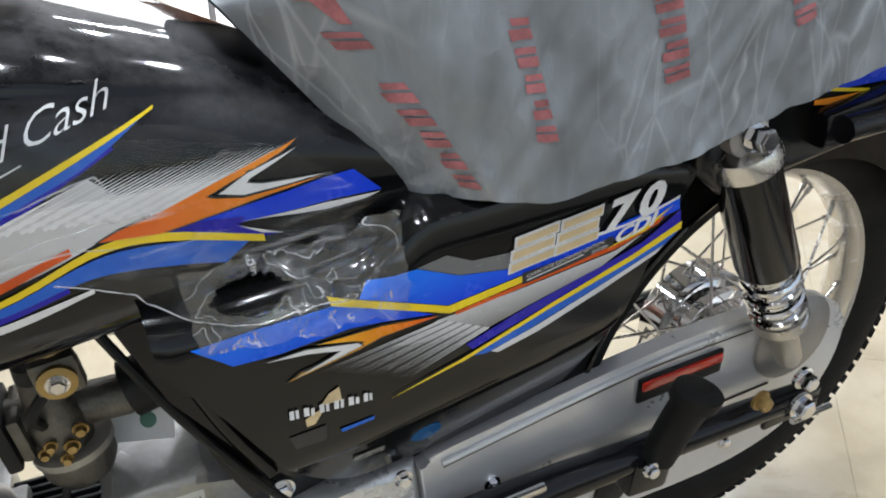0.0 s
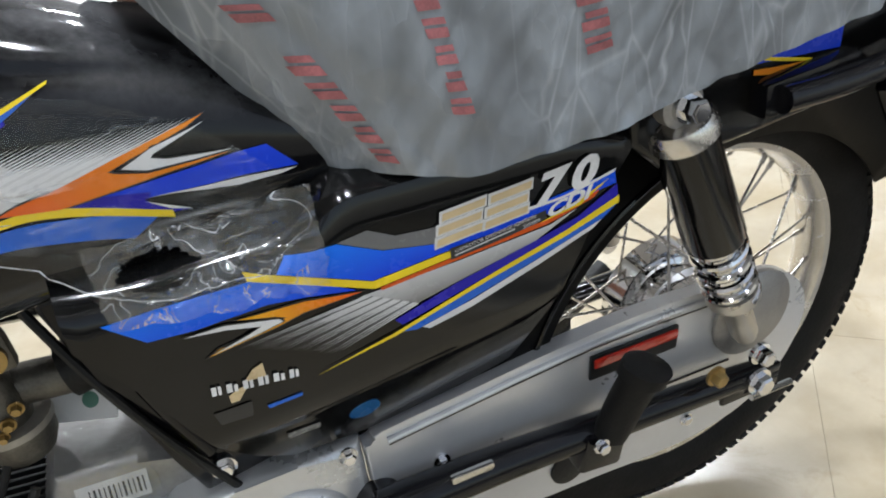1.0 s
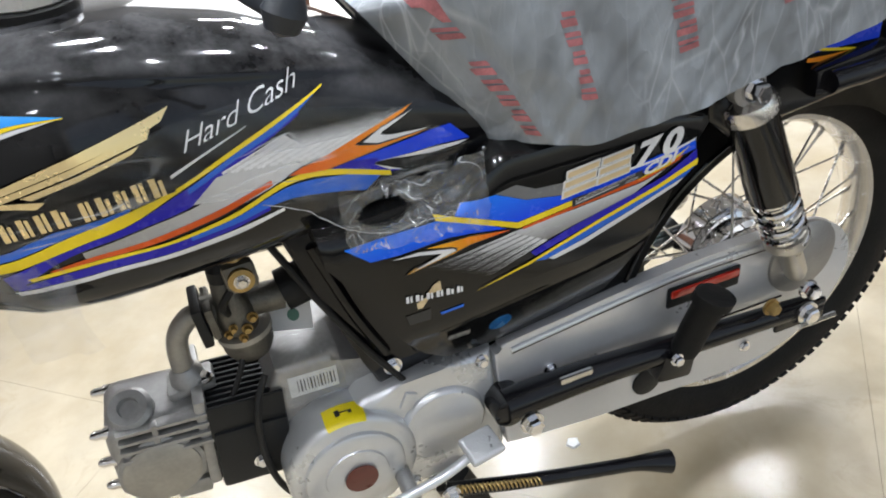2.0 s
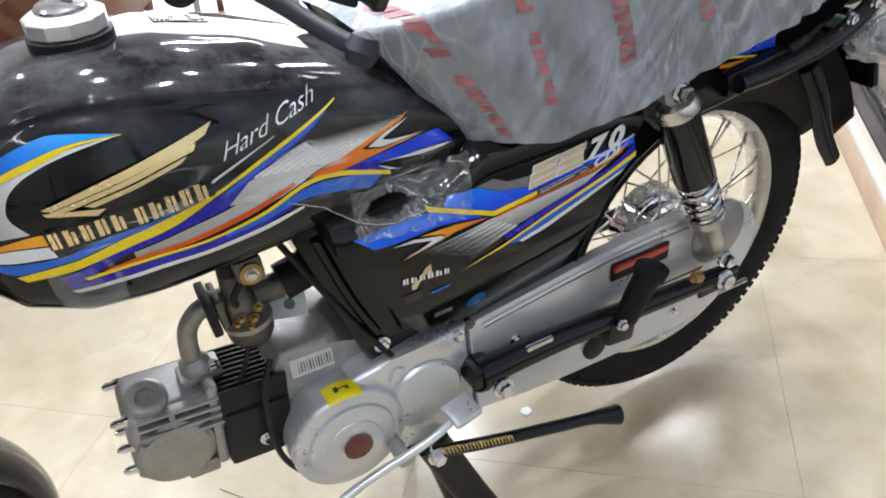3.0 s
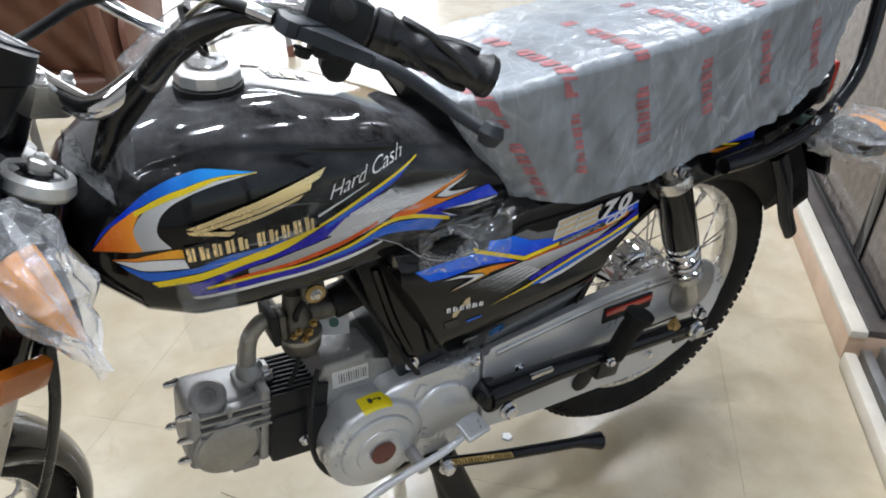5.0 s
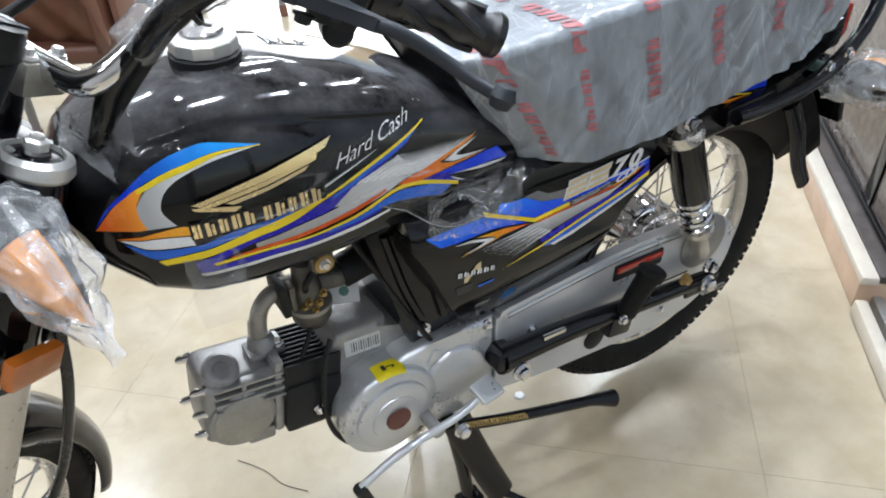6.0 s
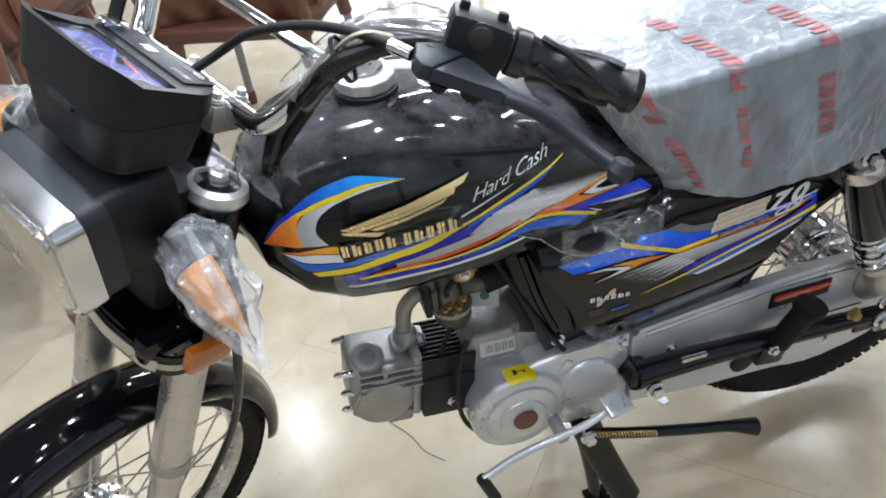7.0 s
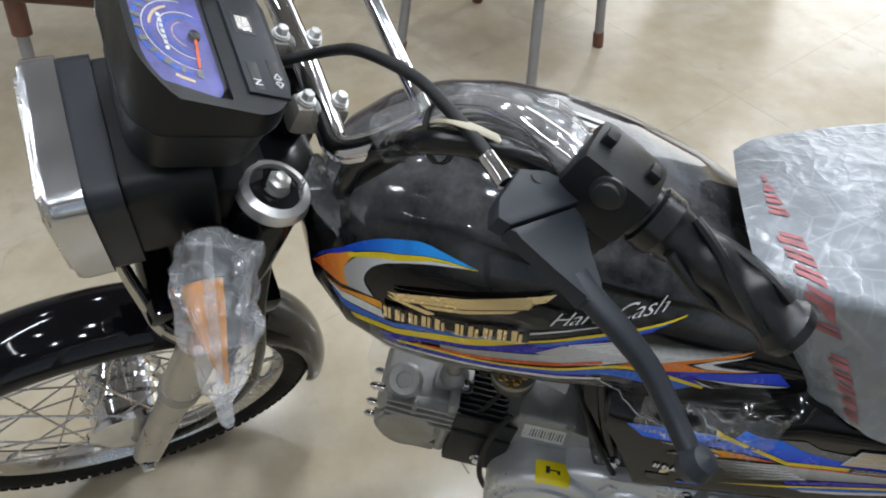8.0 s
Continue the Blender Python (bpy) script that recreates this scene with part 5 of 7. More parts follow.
    # folded passenger footrest
    peg = part("passenger_footrest", tube(bmesh.new(), [(.420, -.116, .322), (.432, -.122, .360), (.444, -.128, .392), (.4465, -.129, .398), (.448, -.130, .402)], lambda t: 0.0180 + 0.005 * t if t < .72 else 0.0245 - 0.004 * max(0.0, t - .9) / .1, 16, 20, 0.8), M_PEG, BIKE, "folded black rubber passenger footrest")
    part("end_cap", tube(bmesh.new(), [(.4435, -.1278, .391), (.4475, -.1296, .4015)], 0.0252, 18, 0, 0.8), M_PEG, peg)
    part("footrest_bolt", bolt(bmesh.new(), (.403, -.126, .326), LEFT, 0.006, 0.008), M_CHROME, peg)
    part("footrest_bracket", moved(box(bmesh.new(), (0, 0, 0), (0.046, 0.024, 0.044), 0.005), Matrix.Translation((.412, -.108, .306)) @ pose(0, 0, 0, 0, 12, 0)), M_FRAME, peg)

    def shock(s):
        top, low = Vector((.474, s * .108, .628)), Vector((.594, s * .106, .340))
        m = axis(top, low - top) @ Matrix.Diagonal((1, 1, 0.94, 1))
        length = (low - top).length
        body = part("shock_absorber", lathe(bmesh.new(), [(.012, 0.016), (.024, .020), (.0265, .026), (.0265, .034), (.0255, .040), (.0265, .155), (.0250, .160), (.015, .160)], m, 40), M_SHOCK, BIKE, "black rear shock absorber with a chrome spring")
        part("shock_cap", lathe(bmesh.new(), [(.010, 0.012), (.0255, .017), (.0285, .024), (.0285, .034), (.026, .0345)], m, 40), M_RIM, body)
        eye = lathe(bmesh.new(), [(.014, -.014), (.018, -.012), (.018, .012), (.014, .014)], axis(top, LEFT), 24)
        part("top_eye", eye, M_ALU, body)
        part("top_nut", bolt(bmesh.new(), top + Vector((0, s * .014, 0)), (0, s, 0), 0.009, 0.018), M_CHROME, body)
        pts = []
        for k in range(121):
            t = k / 120
            a = t * 2 * math.pi * 5.5
            pts.append(m @ Vector((.0222 * math.cos(a), .0222 * math.sin(a), .150 + .088 * t)))
        part("spring", tube(bmesh.new(), pts, 0.0038, 8), M_CHROME, body)
        part("spring_sleeve", lathe(bmesh.new(), [(.016, .15), (.016, .24)], m, 24), M_CHROME, body)
        part("lower_cup", lathe(bmesh.new(), [(.024, .232), (.025, .244), (.017, .250), (.0135, .256), (.0130, .305), (.010, .315)], m, 32), M_FORK, body)
        part("lower_nut", bolt(bmesh.new(), low + Vector((0, s * .012, 0.0)), (0, s, 0), 0.009, 0.016), M_CHROME, body)

    shock(-1)
    shock(1)
    # rear mudguard: a shell round the wheel
    rows = []
    for k in range(49):
        a = radians(20 + 160 * k / 48)
        ring = []
        for j in range(15):
            b = radians(-90 + 180 * j / 14)
            r = 0.302 + 0.022 * math.cos(b) + 0.030 * max(0.0, min(1.0, (radians(105) - a) / radians(25)))
            if abs(b) > 1.5:
                r = 0.230 if a > radians(30) else 0.262
            ring.append(REAR + Vector((r * math.cos(a), 0.066 * math.sin(b), r * math.sin(a))))
        rows.append(ring)
    guard = part("rear_mudguard", ring_faces(bmesh.new(), rows, False, False), M_GUARD, BIKE, "black rear mudguard")
    guard.modifiers.new("thickness", "SOLIDIFY").thickness = 0.002
    # subframe, tail panel, grab rail
    tail = part("tail_panel", prism(bmesh.new(), [(.44, .628), (.52, .648), (.62, .656), (.72, .672), (.80, .69), (.80, .66), (.70, .615), (.62, .580), (.47, .572), (.44, .60)], -0.108, 0.108, 0.006), M_COVER, BIKE, "black tail panel with a blue and orange stripe")
    for nm, mt, up, lo in (("blue_stripe", M_DEEP, [(.515, .645), (.57, .650), (.64, .655)], [(.522, .638), (.57, .635), (.64, .6295)]), ("orange_stripe", M_ORANGE2, [(.55, .632), (.582, .6285), (.61, .6265)], [(.55, .628), (.582, .622), (.608, .6225)]), ("yellow_stripe", M_YELLOW, [(.545, .644), (.581, .635), (.61, .628)], [(.55, .640), (.581, .632), (.61, .6255)])):
        part(nm, band(bmesh.new(), up, lo, lambda x, z: 0.1085, 0.0015 if nm[0] == "y" else 0.0008), mt, tail)
    for s in (-1, 1):
        rail = part("grab_rail", tube(bmesh.new(), [(.562, s * .128, .611), (.63, s * .130, .611), (.72, s * .128, .619), (.80, s * .122, .648), (.860, s * .11, .70), (.885, s * .095, .78), (.895, s * .085, .86)], 0.0112, 14, 30), M_FRAME, BIKE, "black tubular grab rail")
        part("rail_bracket", moved(box(bmesh.new(), (0, 0, 0), (0.10, 0.02, 0.03), 0.006), Matrix.Translation((.60, s * .115, .612)) @ pose(0, 0, 0, 0, -3, 0)), M_FRAME, rail)
        for q in ((.785, .650), (.745, .640)):
            part("rail_bolt", bolt(bmesh.new(), (q[0], s * .131, q[1]), (0, s, 0), 0.0065, 0.007), M_CHROME, rail)
    part("grab_rail", tube(bmesh.new(), [(.895, -.085, .86), (.895, 0, .866), (.895, .085, .86)], 0.0125, 14, 12), M_FRAME, BIKE)
    part("sari_guard", tube(bmesh.new(), [(.69, -.125, .595), (.715, -.13, .545), (.745, -.13, .48), (.775, -.13, .435)], lambda t: 0.016 - 0.003 * t, 12, 14, 0.6), M_FRAME, BIKE, "black hanging rear bracket")
    tl = part("tail_lamp", box(bmesh.new(), (.885, 0, .64), (.05, .10, .07), 0.012), M_PLASTIC, BIKE, "rear lamp with a red lens")
    part("lens", box(bmesh.new(), (.915, 0, .645), (.03, .09, .06), 0.012), M_RED, tl)
    part("plate_holder", moved(box(bmesh.new(), (0, 0, 0), (.012, .17, .12), 0.004), Matrix.Translation((.90, 0, .54)) @ pose(0, 0, 0, 0, -18, 0)), M_FRAME, BIKE)
    for s in (-1, 1):
        ind = part("rear_indicator", moved(lathe(bmesh.new(), [(.012, -.02), (.026, 0), (.03, .02), (.026, .05), (.016, .07), (.0005, .078)], n=24), axis((.83, s * .125, .60), (0.25, s, 0))), M_FRAME, BIKE, "rear indicator in its plastic bag")
        part("stalk", tube(bmesh.new(), [(.80, s * .06, .61), (.83, s * .12, .60)], 0.009, 10), M_FEED, ind)
        part("lens", moved(lathe(bmesh.new(), [(.027, .0), (.031, .02), (.027, .05), (.016, .072), (.0005, .08)], n=24), axis((.845, s * .128, .60), (0.25, s, 0))), M_AMBER, ind)
    # main frame members
    bones = [("down_tube", [(-.235, 0, .70), (-.16, 0, .615), (0.0, 0, .585), (.14, 0, .565), (.22, 0, .48), (.23, 0, .33)], 0.022), ("seat_rail", [(.12, -.06, .60), (.30, -.075, .62), (.48, -.085, .628), (.66, -.09, .635), (.80, -.08, .66)], 0.012),
             ("seat_rail", [(.12, .06, .60), (.30, .075, .62), (.48, .085, .628), (.66, .09, .635), (.80, .08, .66)], 0.012), ("stay", [(.23, -.03, .34), (.30, -.045, .47), (.44, -.075, .62)], 0.012), ("stay", [(.23, .03, .34), (.30, .045, .47), (.44, .075, .62)], 0.012)]
    for nm, pts, r in bones:
        part(nm, tube(bmesh.new(), pts, r, 12, 24), M_FRAME, BIKE)
    part("steering_head", tube(bmesh.new(), [(-.305, 0, .70), (-.262, 0, .795)], 0.028, 20), M_FRAME, BIKE)
    arch = [(REAR.x + .243 * math.cos(radians(q)), REAR.z + .243 * math.sin(radians(q))) for q in range(104, 163, 4)]
    part("inner_guard", prism(bmesh.new(), [(.22, .60), (.50, .605), *arch, (.345, .39), (.24, .40)], -0.066, 0.066, 0.004), M_GUARD, BIKE, "black inner mudguard")
    part("arch_edge", tube(bmesh.new(), [(x, -.066, z) for x, z in arch], 0.003, 8), M_FENDER, BIKE)
    far = part("passenger_footrest", tube(bmesh.new(), [(.50, .125, .25), (.56, .14, .26), (.61, .15, .28)], 0.018, 12, 8, 0.8), M_RUBBER, BIKE, "black rubber passenger footrest")
    part("footrest_bracket", box(bmesh.new(), (.50, .115, .255), (.05, .03, .05), .006), M_FRAME, far)


# ---- engine ----
def engine():
    case = part("crankcase", prism(bmesh.new(), [(-.025, .37), (-.03, .42), (-.012, .447), (.045, .443), (.085, .41), (.14, .395), (.20, .39), (.205, .25), (.15, .215), (.02, .215), (-.03, .26)], -0.042, 0.075, 0.008), M_ALU, BIKE, "cast aluminium engine crankcase")
    left = part("left_cover", prism(bmesh.new(), [(.02, .372), (.06, .398), (.10, .402), (.15, .400), (.204, .402), (.204, .25), (.15, .238), (.08, .245), (.03, .28)], -0.078, -0.04, 0.012, 4), M_SILVER, case, "silver left engine cover")
    part("sprocket_boss", lathe(bmesh.new(), [(.050, 0), (.049, .005), (.045, .009), (.0005, .010)], axis((.135, -.076, .327), LEFT), 48), M_SILVER, left)
    fly = part("flywheel_cover", lathe(bmesh.new(), [(.070, -.055), (.070, .006), (.0685, .011), (.065, .0135), (.054, .0145), (.053, .019), (.051, .0205), (.034, .0205), (.033, .0225), (.0005, .0225)], axis((.030, -.077, .325), LEFT), 64), M_SILVER, case, "round silver flywheel cover with a yellow label")
    part("badge", lathe(bmesh.new(), [(.0175, 0), (.0175, .0015), (.0005, .002)], axis((.033, -.101, .322), LEFT), 32), M_BADGE, fly, "round dark red badge")
    # curved yellow label on the rim of the cover
    rows = []
    for i in range(9):
        a = radians(68 + 34 * i / 8)
        rows.append([Vector((.030 + q * math.cos(a), y, .325 + q * math.sin(a))) for q, y in ((.0707, -.064), (.0707, -.075), (.0705, -.083), (.0692, -.0882), (.0665, -.0912))])
    part("warning_label", ring_faces(bmesh.new(), rows, False, False), M_YTAG, fly, "yellow warning label")
    for a0, a1, y0, y1 in ((78, 92, -.0745, -.0765), (88, 92, -.071, -.080), (78, 81, -.0765, -.0795)):
        rows = [[Vector((.030 + .0711 * math.cos(radians(a0 + (a1 - a0) * q / 3)), y, .325 + .0711 * math.sin(radians(a0 + (a1 - a0) * q / 3)))) for y in (y0, y1)] for q in range(4)]
        part("label_sign", ring_faces(bmesh.new(), rows, False, False), M_INK, fly)
    for x, z in ((.19, .39), (.19, .262), (.09, .255)):
        part("cover_bolt", bolt(bmesh.new(), (x, -.076, z), LEFT, 0.006, 0.008), M_CHROME, left)
    part("cover_lug", moved(box(bmesh.new(), (0, 0, 0), (.014, .012, .022), .003), Matrix.Translation((.103, -.076, .378)) @ pose(0, 0, 0, 0, 30, 0)), M_SILVER, left)
    LABEL = Matrix.Translation((.020, -.0435, .421)) @ pose(0, 0, 0, -12, 6, 0)
    tag = moved(box(bmesh.new(), (0, 0, 0), (.050, .001, .026), 0), LABEL)
    tagp = part("barcode_label", tag, M_TAG, case, "white paper label with bars")
    for k in range(12):
        w = (.0008, .0016, .0011)[k % 3]
        part("bar", moved(box(bmesh.new(), (-.016 + .0034 * k, -.0008, -.002), (w, .0004, .013)), LABEL), M_INK, tagp)
    # cylinder and head, sloping slightly upwards to the front
    m = Matrix.Translation((-.02, .006, .378)) @ pose(0, 0, 0, 0, 9, 0)  # local -x runs to the head
    barrel = part("cylinder", box(bmesh.new(), (-.035, -.006, -.004), (.075, .062, .070), .006, m), M_FRAME, BIKE, "black finned engine cylinder")
    for k in range(10):
        part("fin", box(bmesh.new(), (-.036, -.052 + .0083 * k, .022), (.074, .0034, .054), .0010, m), M_PLASTIC, barrel)
    part("cylinder_side", box(bmesh.new(), (-.035, -.046, -.020), (.074, .024, .075), .006, m), M_PLASTIC, barrel)
    part("cylinder_bolt", bolt(bmesh.new(), m @ Vector((-.030, -.059, -.030)), LEFT, 0.0065, 0.007), M_CHROME, barrel)
    head = part("cylinder_head", box(bmesh.new(), (-.121, -.002, -.004), (.094, .084, .094), .016, m, 3), M_ALU, BIKE, "cast aluminium cylinder head")
    part("head_flange", box(bmesh.new(), (-.078, 0, 0), (.012, .098, .112), .004, m), M_ALU, head)
    for k in range(4):
        part("head_fin", box(bmesh.new(), (-.112, -.044 - .001 * k, .040 - .0105 * k), (.088, .014, .0042), .0012, m), M_ALU, head)
    # dark strips put in for the shade between the head fins
    for k in range(3):
        part("fin_gap_shade", box(bmesh.new(), (-.112, -.0425, .0348 - .0105 * k), (.084, .004, .0048), 0, m), M_RUBBER, head)
    part("face_rib", box(bmesh.new(), (-.122, -.046, .022), (.006, .010, .044), .002, m), M_ALU, head)
    part("cam_collar", lathe(bmesh.new(), [(.041, -.004), (.041, .004), (.037, .006)], m @ axis((-.124, -.044, -.016), LEFT), 40, False), M_ALU, head)
    part("cam_cover", lathe(bmesh.new(), [(.037, 0), (.037, .008), (.033, .011), (.0005, .012)], m @ axis((-.124, -.044, -.016), LEFT), 40), M_DULL, head, "round flat cam cover")
    part("tappet_cap", lathe(bmesh.new(), [(.022, 0), (.022, .012), (.018, .016), (.010, .016), (.009, .010), (.0005, .010)], m @ axis((-.140, -.020, .041), (-0.12, -0.55, 1)), 28), M_ALU, head, "round tappet cap")
    part("head_foot", box(bmesh.new(), (-.100, -.03, -.058), (.035, .03, .02), .004, m), M_ALU, head)
    for y, z in ((.032, .034), (.032, -.034), (-.032, .034), (-.032, -.034), (-.034, .0)):
        part("head_nut", lathe(bmesh.new(), [(.0065, 0), (.0065, .006), (.005, .008), (.005, .015), (.003, .019), (.0005, .020)], m @ axis((-.160, y, z), (-1, 0, 0)), 14), M_CHROME, head)
    # inlet pipe, carburettor, fuel tap
    pipe = part("inlet_pipe", tube(bmesh.new(), [(-.094, .0, .430), (-.094, .0, .465), (-.087, .0, .497), (-.070, .0, .514), (-.056, .0, .515)], 0.0105, 16, 20), M_DULL, BIKE, "curved grey inlet pipe")
    part("pipe_flange", box(bmesh.new(), (-.093, .0, .440), (.046, .034, .012), .005), M_ALU, pipe)
    part("flange_collar", lathe(bmesh.new(), [(.018, 0), (.016, .012), (.0115, .018)], axis((-.094, .0, .444), (0, 0, 1)), 24), M_ALU, pipe)
    part("flange_bolt", bolt(bmesh.new(), (-.078, -.012, .446), (0, 0, 1), 0.006, 0.008), M_CHROME, pipe)
    carb = part("carburettor", lathe(bmesh.new(), [(.012, -.02), (.018, -.018), (.020, .010), (.015, .025), (.013, .045), (.010, .05)], axis((-.028, -.006, .502), (0, 0, 1)), 28), M_CARB, BIKE, "small oxidised carburettor")
    part("float_bowl", lathe(bmesh.new(), [(.006, -.034), (.020, -.030), (.025, -.020), (.026, -.006), (.021, .0)], axis((-.026, -.006, .487), (0, 0, 1)), 28), M_CARB, carb)
    part("bowl_rim", lathe(bmesh.new(), [(.0275, -.004), (.0275, .002), (.021, .003)], axis((-.026, -.006, .486), (0, 0, 1)), 28), M_DULL, carb)
    part("throat", tube(bmesh.new(), [(-.058, .0, .515), (.02, 0, .505)], 0.0155, 20), M_CARB, carb)
    part("heat_block", box(bmesh.new(), (-.060, .0, .511), (.010, .050, .044), .003), M_RUBBER, carb)
    part("flange_plate", box(bmesh.new(), (-.050, .0, .511), (.008, .046, .036), .003), M_CARB, carb)
    for k, (x, y, z) in enumerate(((-.034, -.027, .504), (-.022, -.028, .499), (-.028, -.029, .491), (-.014, -.024, .507), (-.040, -.024, .497))):
        part("jet_screw", bolt(bmesh.new(), (x, y, z), LEFT, 0.0032 + 0.0008 * (k % 2), 0.006), M_BRASS, carb)
    part("throttle_cap", lathe(bmesh.new(), [(.013, 0), (.013, .012), (.006, .02), (.004, .03)], axis((-.028, -.006, .548), (0.1, 0, 1)), 20), M_RUBBER, carb)
    part("overflow_hose", tube(bmesh.new(), [(-.03, -.02, .475), (-.045, -.03, .45), (-.06, -.035, .43), (-.075, -.03, .41)], 0.003, 8, 12), M_RUBBER, carb)
    tap = part("fuel_tap", box(bmesh.new(), (-.011, -.028, .558), (.030, .014, .030), .006), M_CARB, BIKE, "small square brass fuel tap")
    part("tap_ring", lathe(bmesh.new(), [(.012, 0), (.012, .004), (.008, .005)], axis((-.011, -.035, .558), LEFT), 24), M_BRASS, tap)
    part("tap_screw", bolt(bmesh.new(), (-.011, -.039, .558), LEFT, 0.0055, 0.006), M_RIM, tap)
    part("tap_neck", tube(bmesh.new(), [(-.011, -.024, .565), (-.009, -.012, .60), (-.006, 0, .62)], 0.008, 10), M_BRASS, tap)
    part("fuel_hose", tube(bmesh.new(), [(-.020, -.03, .550), (-.035, -.032, .535), (-.034, -.022, .518)], 0.004, 8, 10), M_RUBBER, tap)
    part("air_duct", tube(bmesh.new(), [(.02, 0, .508), (.06, 0, .515), (.10, 0, .53)], 0.022, 16, 8), M_RUBBER, BIKE)
    TAG = Matrix.Translation((.020, .012, .480)) @ pose(0, 0, 0, 62, 0, -24)
    tag = part("white_tag", moved(box(bmesh.new(), (0, 0, 0), (.050, .052, .001)), TAG), M_TAG, BIKE, "white paper tag lying on the engine")
    part("green_mark", moved(lathe(bmesh.new(), [(.0065, 0.0006), (.0065, .0011), (.0005, .0012)], n=20), TAG @ Matrix.Translation((0.006, -.010, 0))), M_GREEN, tag)
    # frame plate, cables and bolts in front of the side cover
    part("engine_hanger", prism(bmesh.new(), [(.030, .602), (.15, .602), (.17, .45), (.165, .408), (.082, .396), (.070, .44), (.050, .52)], -0.062, 0.062, 0.006), M_FRAME, BIKE)
    part("hanger_rib", tube(bmesh.new(), [(.055, -.063, .585), (.075, -.064, .50), (.095, -.064, .44)], 0.006, 10, 14), M_FRAME, BIKE)
    part("hanger_rib", tube(bmesh.new(), [(.095, -.063, .585), (.115, -.064, .50), (.13, -.064, .43)], 0.007, 10, 14), M_FRAME, BIKE)
    part("hanger_bolt", bolt(bmesh.new(), (.099, -.062, .417), LEFT, 0.0075, 0.008), M_CHROME, BIKE)
    for k, pts in enumerate(([(.02, -.04, .59), (.045, -.06, .53), (.075, -.068, .46), (.105, -.07, .40)], [(-.022, -.046, .452), (-.040, -.060, .425), (-.049, -.064, .366), (-.044, -.062, .312), (-.022, -.060, .268), (.01, -.056, .252)])):
        part("cable", tube(bmesh.new(), pts, 0.0036, 8, 24), M_RUBBER, BIKE)
    # gear lever
    lev = part("gear_lever", tube(bmesh.new(), [(.152, -.120, .311), (.115, -.127, .305), (.079, -.130, .303), (.044, -.132, .302), (.0, -.134, .295), (-.046, -.137, .278)], 0.0055, 10, 24), M_SILVER, BIKE, "silver steel gear lever")
    part("heel_pad", moved(box(bmesh.new(), (0, 0, 0), (.041, .034, .009), .0044, seg=4), Matrix.Translation((.161, -.118, .314)) @ pose(0, 0, 0, 16, 4, 10)), M_SILVER, lev, "ribbed heel pad")
    for k in range(14):
        part("pad_rib", moved(box(bmesh.new(), (-.0140 + .0047 * (k % 7), 0, .0063), (.0013, .028, .0014), 0, pose(0, 0, 0, 0, 0, 32 if k < 7 else -32) @ Matrix.Scale(.72, 4)), Matrix.Translation((.161, -.118, .314)) @ pose(0, 0, 0, 16, 4, 10)), M_SILVER, lev)
    part("toe_rubber", tube(bmesh.new(), [(-.049, -.138, .281), (-.041, -.140, .252), (-.034, -.141, .228)], lambda t: 0.0085, 12), M_RUBBER, lev)
    part("lever_boss", lathe(bmesh.new(), [(.009, -.05), (.009, .004)], axis((.075, -.128, .296), LEFT), 18), M_ALU, lev)
    # side stand folded back, with its spring
    st = part("side_stand", tube(bmesh.new(), [(.115, -.112, .262), (.19, -.130, .248), (.27, -.143, .230), (.335, -.150, .212), (.375, -.156, .198)], lambda t: 0.0085 + (0.006 * max(0, t - 0.72) / 0.28), 12, 24), M_FRAME, BIKE, "black side stand folded back")
    pts = []
    for k in range(161):
        t = k / 160
        a = t * 2 * math.pi * 20
        c = Vector((.125, -.126, .272)).lerp(Vector((.215, -.143, .250)), t)
        pts.append(c + Vector((0, .0040 * math.cos(a), .0040 * math.sin(a))))
    part("stand_spring", tube(bmesh.new(), pts, 0.0013, 5), M_BRASS, st)
    part("stand_bolt", bolt(bmesh.new(), (.118, -.120, .262), LEFT, 0.009, 0.012), M_CHROME, st)
    # centre stand
    cs = part("centre_stand", tube(bmesh.new(), [(.130, -.085, .240), (.165, -.10, .13), (.195, -.112, .045)], lambda t: 0.023, 12, 8, 0.5), M_FRAME, BIKE, "black steel centre stand")
    part("stand_leg", tube(bmesh.new(), [(.130, .085, .240), (.150, .10, .12), (.160, .12, .012)], 0.012, 10, 8), M_FRAME, cs)
    part("stand_leg", tube(bmesh.new(), [(.125, -.075, .235), (.145, -.075, .11), (.158, -.072, .010)], 0.011, 10, 8), M_FRAME, cs)
    part("stand_foot", box(bmesh.new(), (.160, -.071, .007), (.042, .03, .012), .003), M_FRAME, cs)
    part("stand_foot", box(bmesh.new(), (.160, .12, .007), (.042, .03, .012), .003), M_FRAME, cs)
    part("stand_cross", tube(bmesh.new(), [(.135, -.09, .20), (.135, .09, .20)], 0.012, 12), M_FRAME, cs)
    part("stand_tread", tube(bmesh.new(), [(.195, -.112, .048), (.215, -.128, .032), (.232, -.144, .020)], 0.0065, 10), M_FRAME, cs)


# ---- front fork, wheel, handlebar: one turned assembly ----
FRONT = Matrix.Translation((-0.25, 0, 0.82)) @ Matrix.Rotation(0.626, 4, Vector((math.sin(radians(24.5)), 0, math.cos(radians(24.5))))) @ pose(0, 0, 0, 0, 24.5, 0) @ pose(0, 0, 0, 2.3)


def F(bm):
    return moved(bm, FRONT)


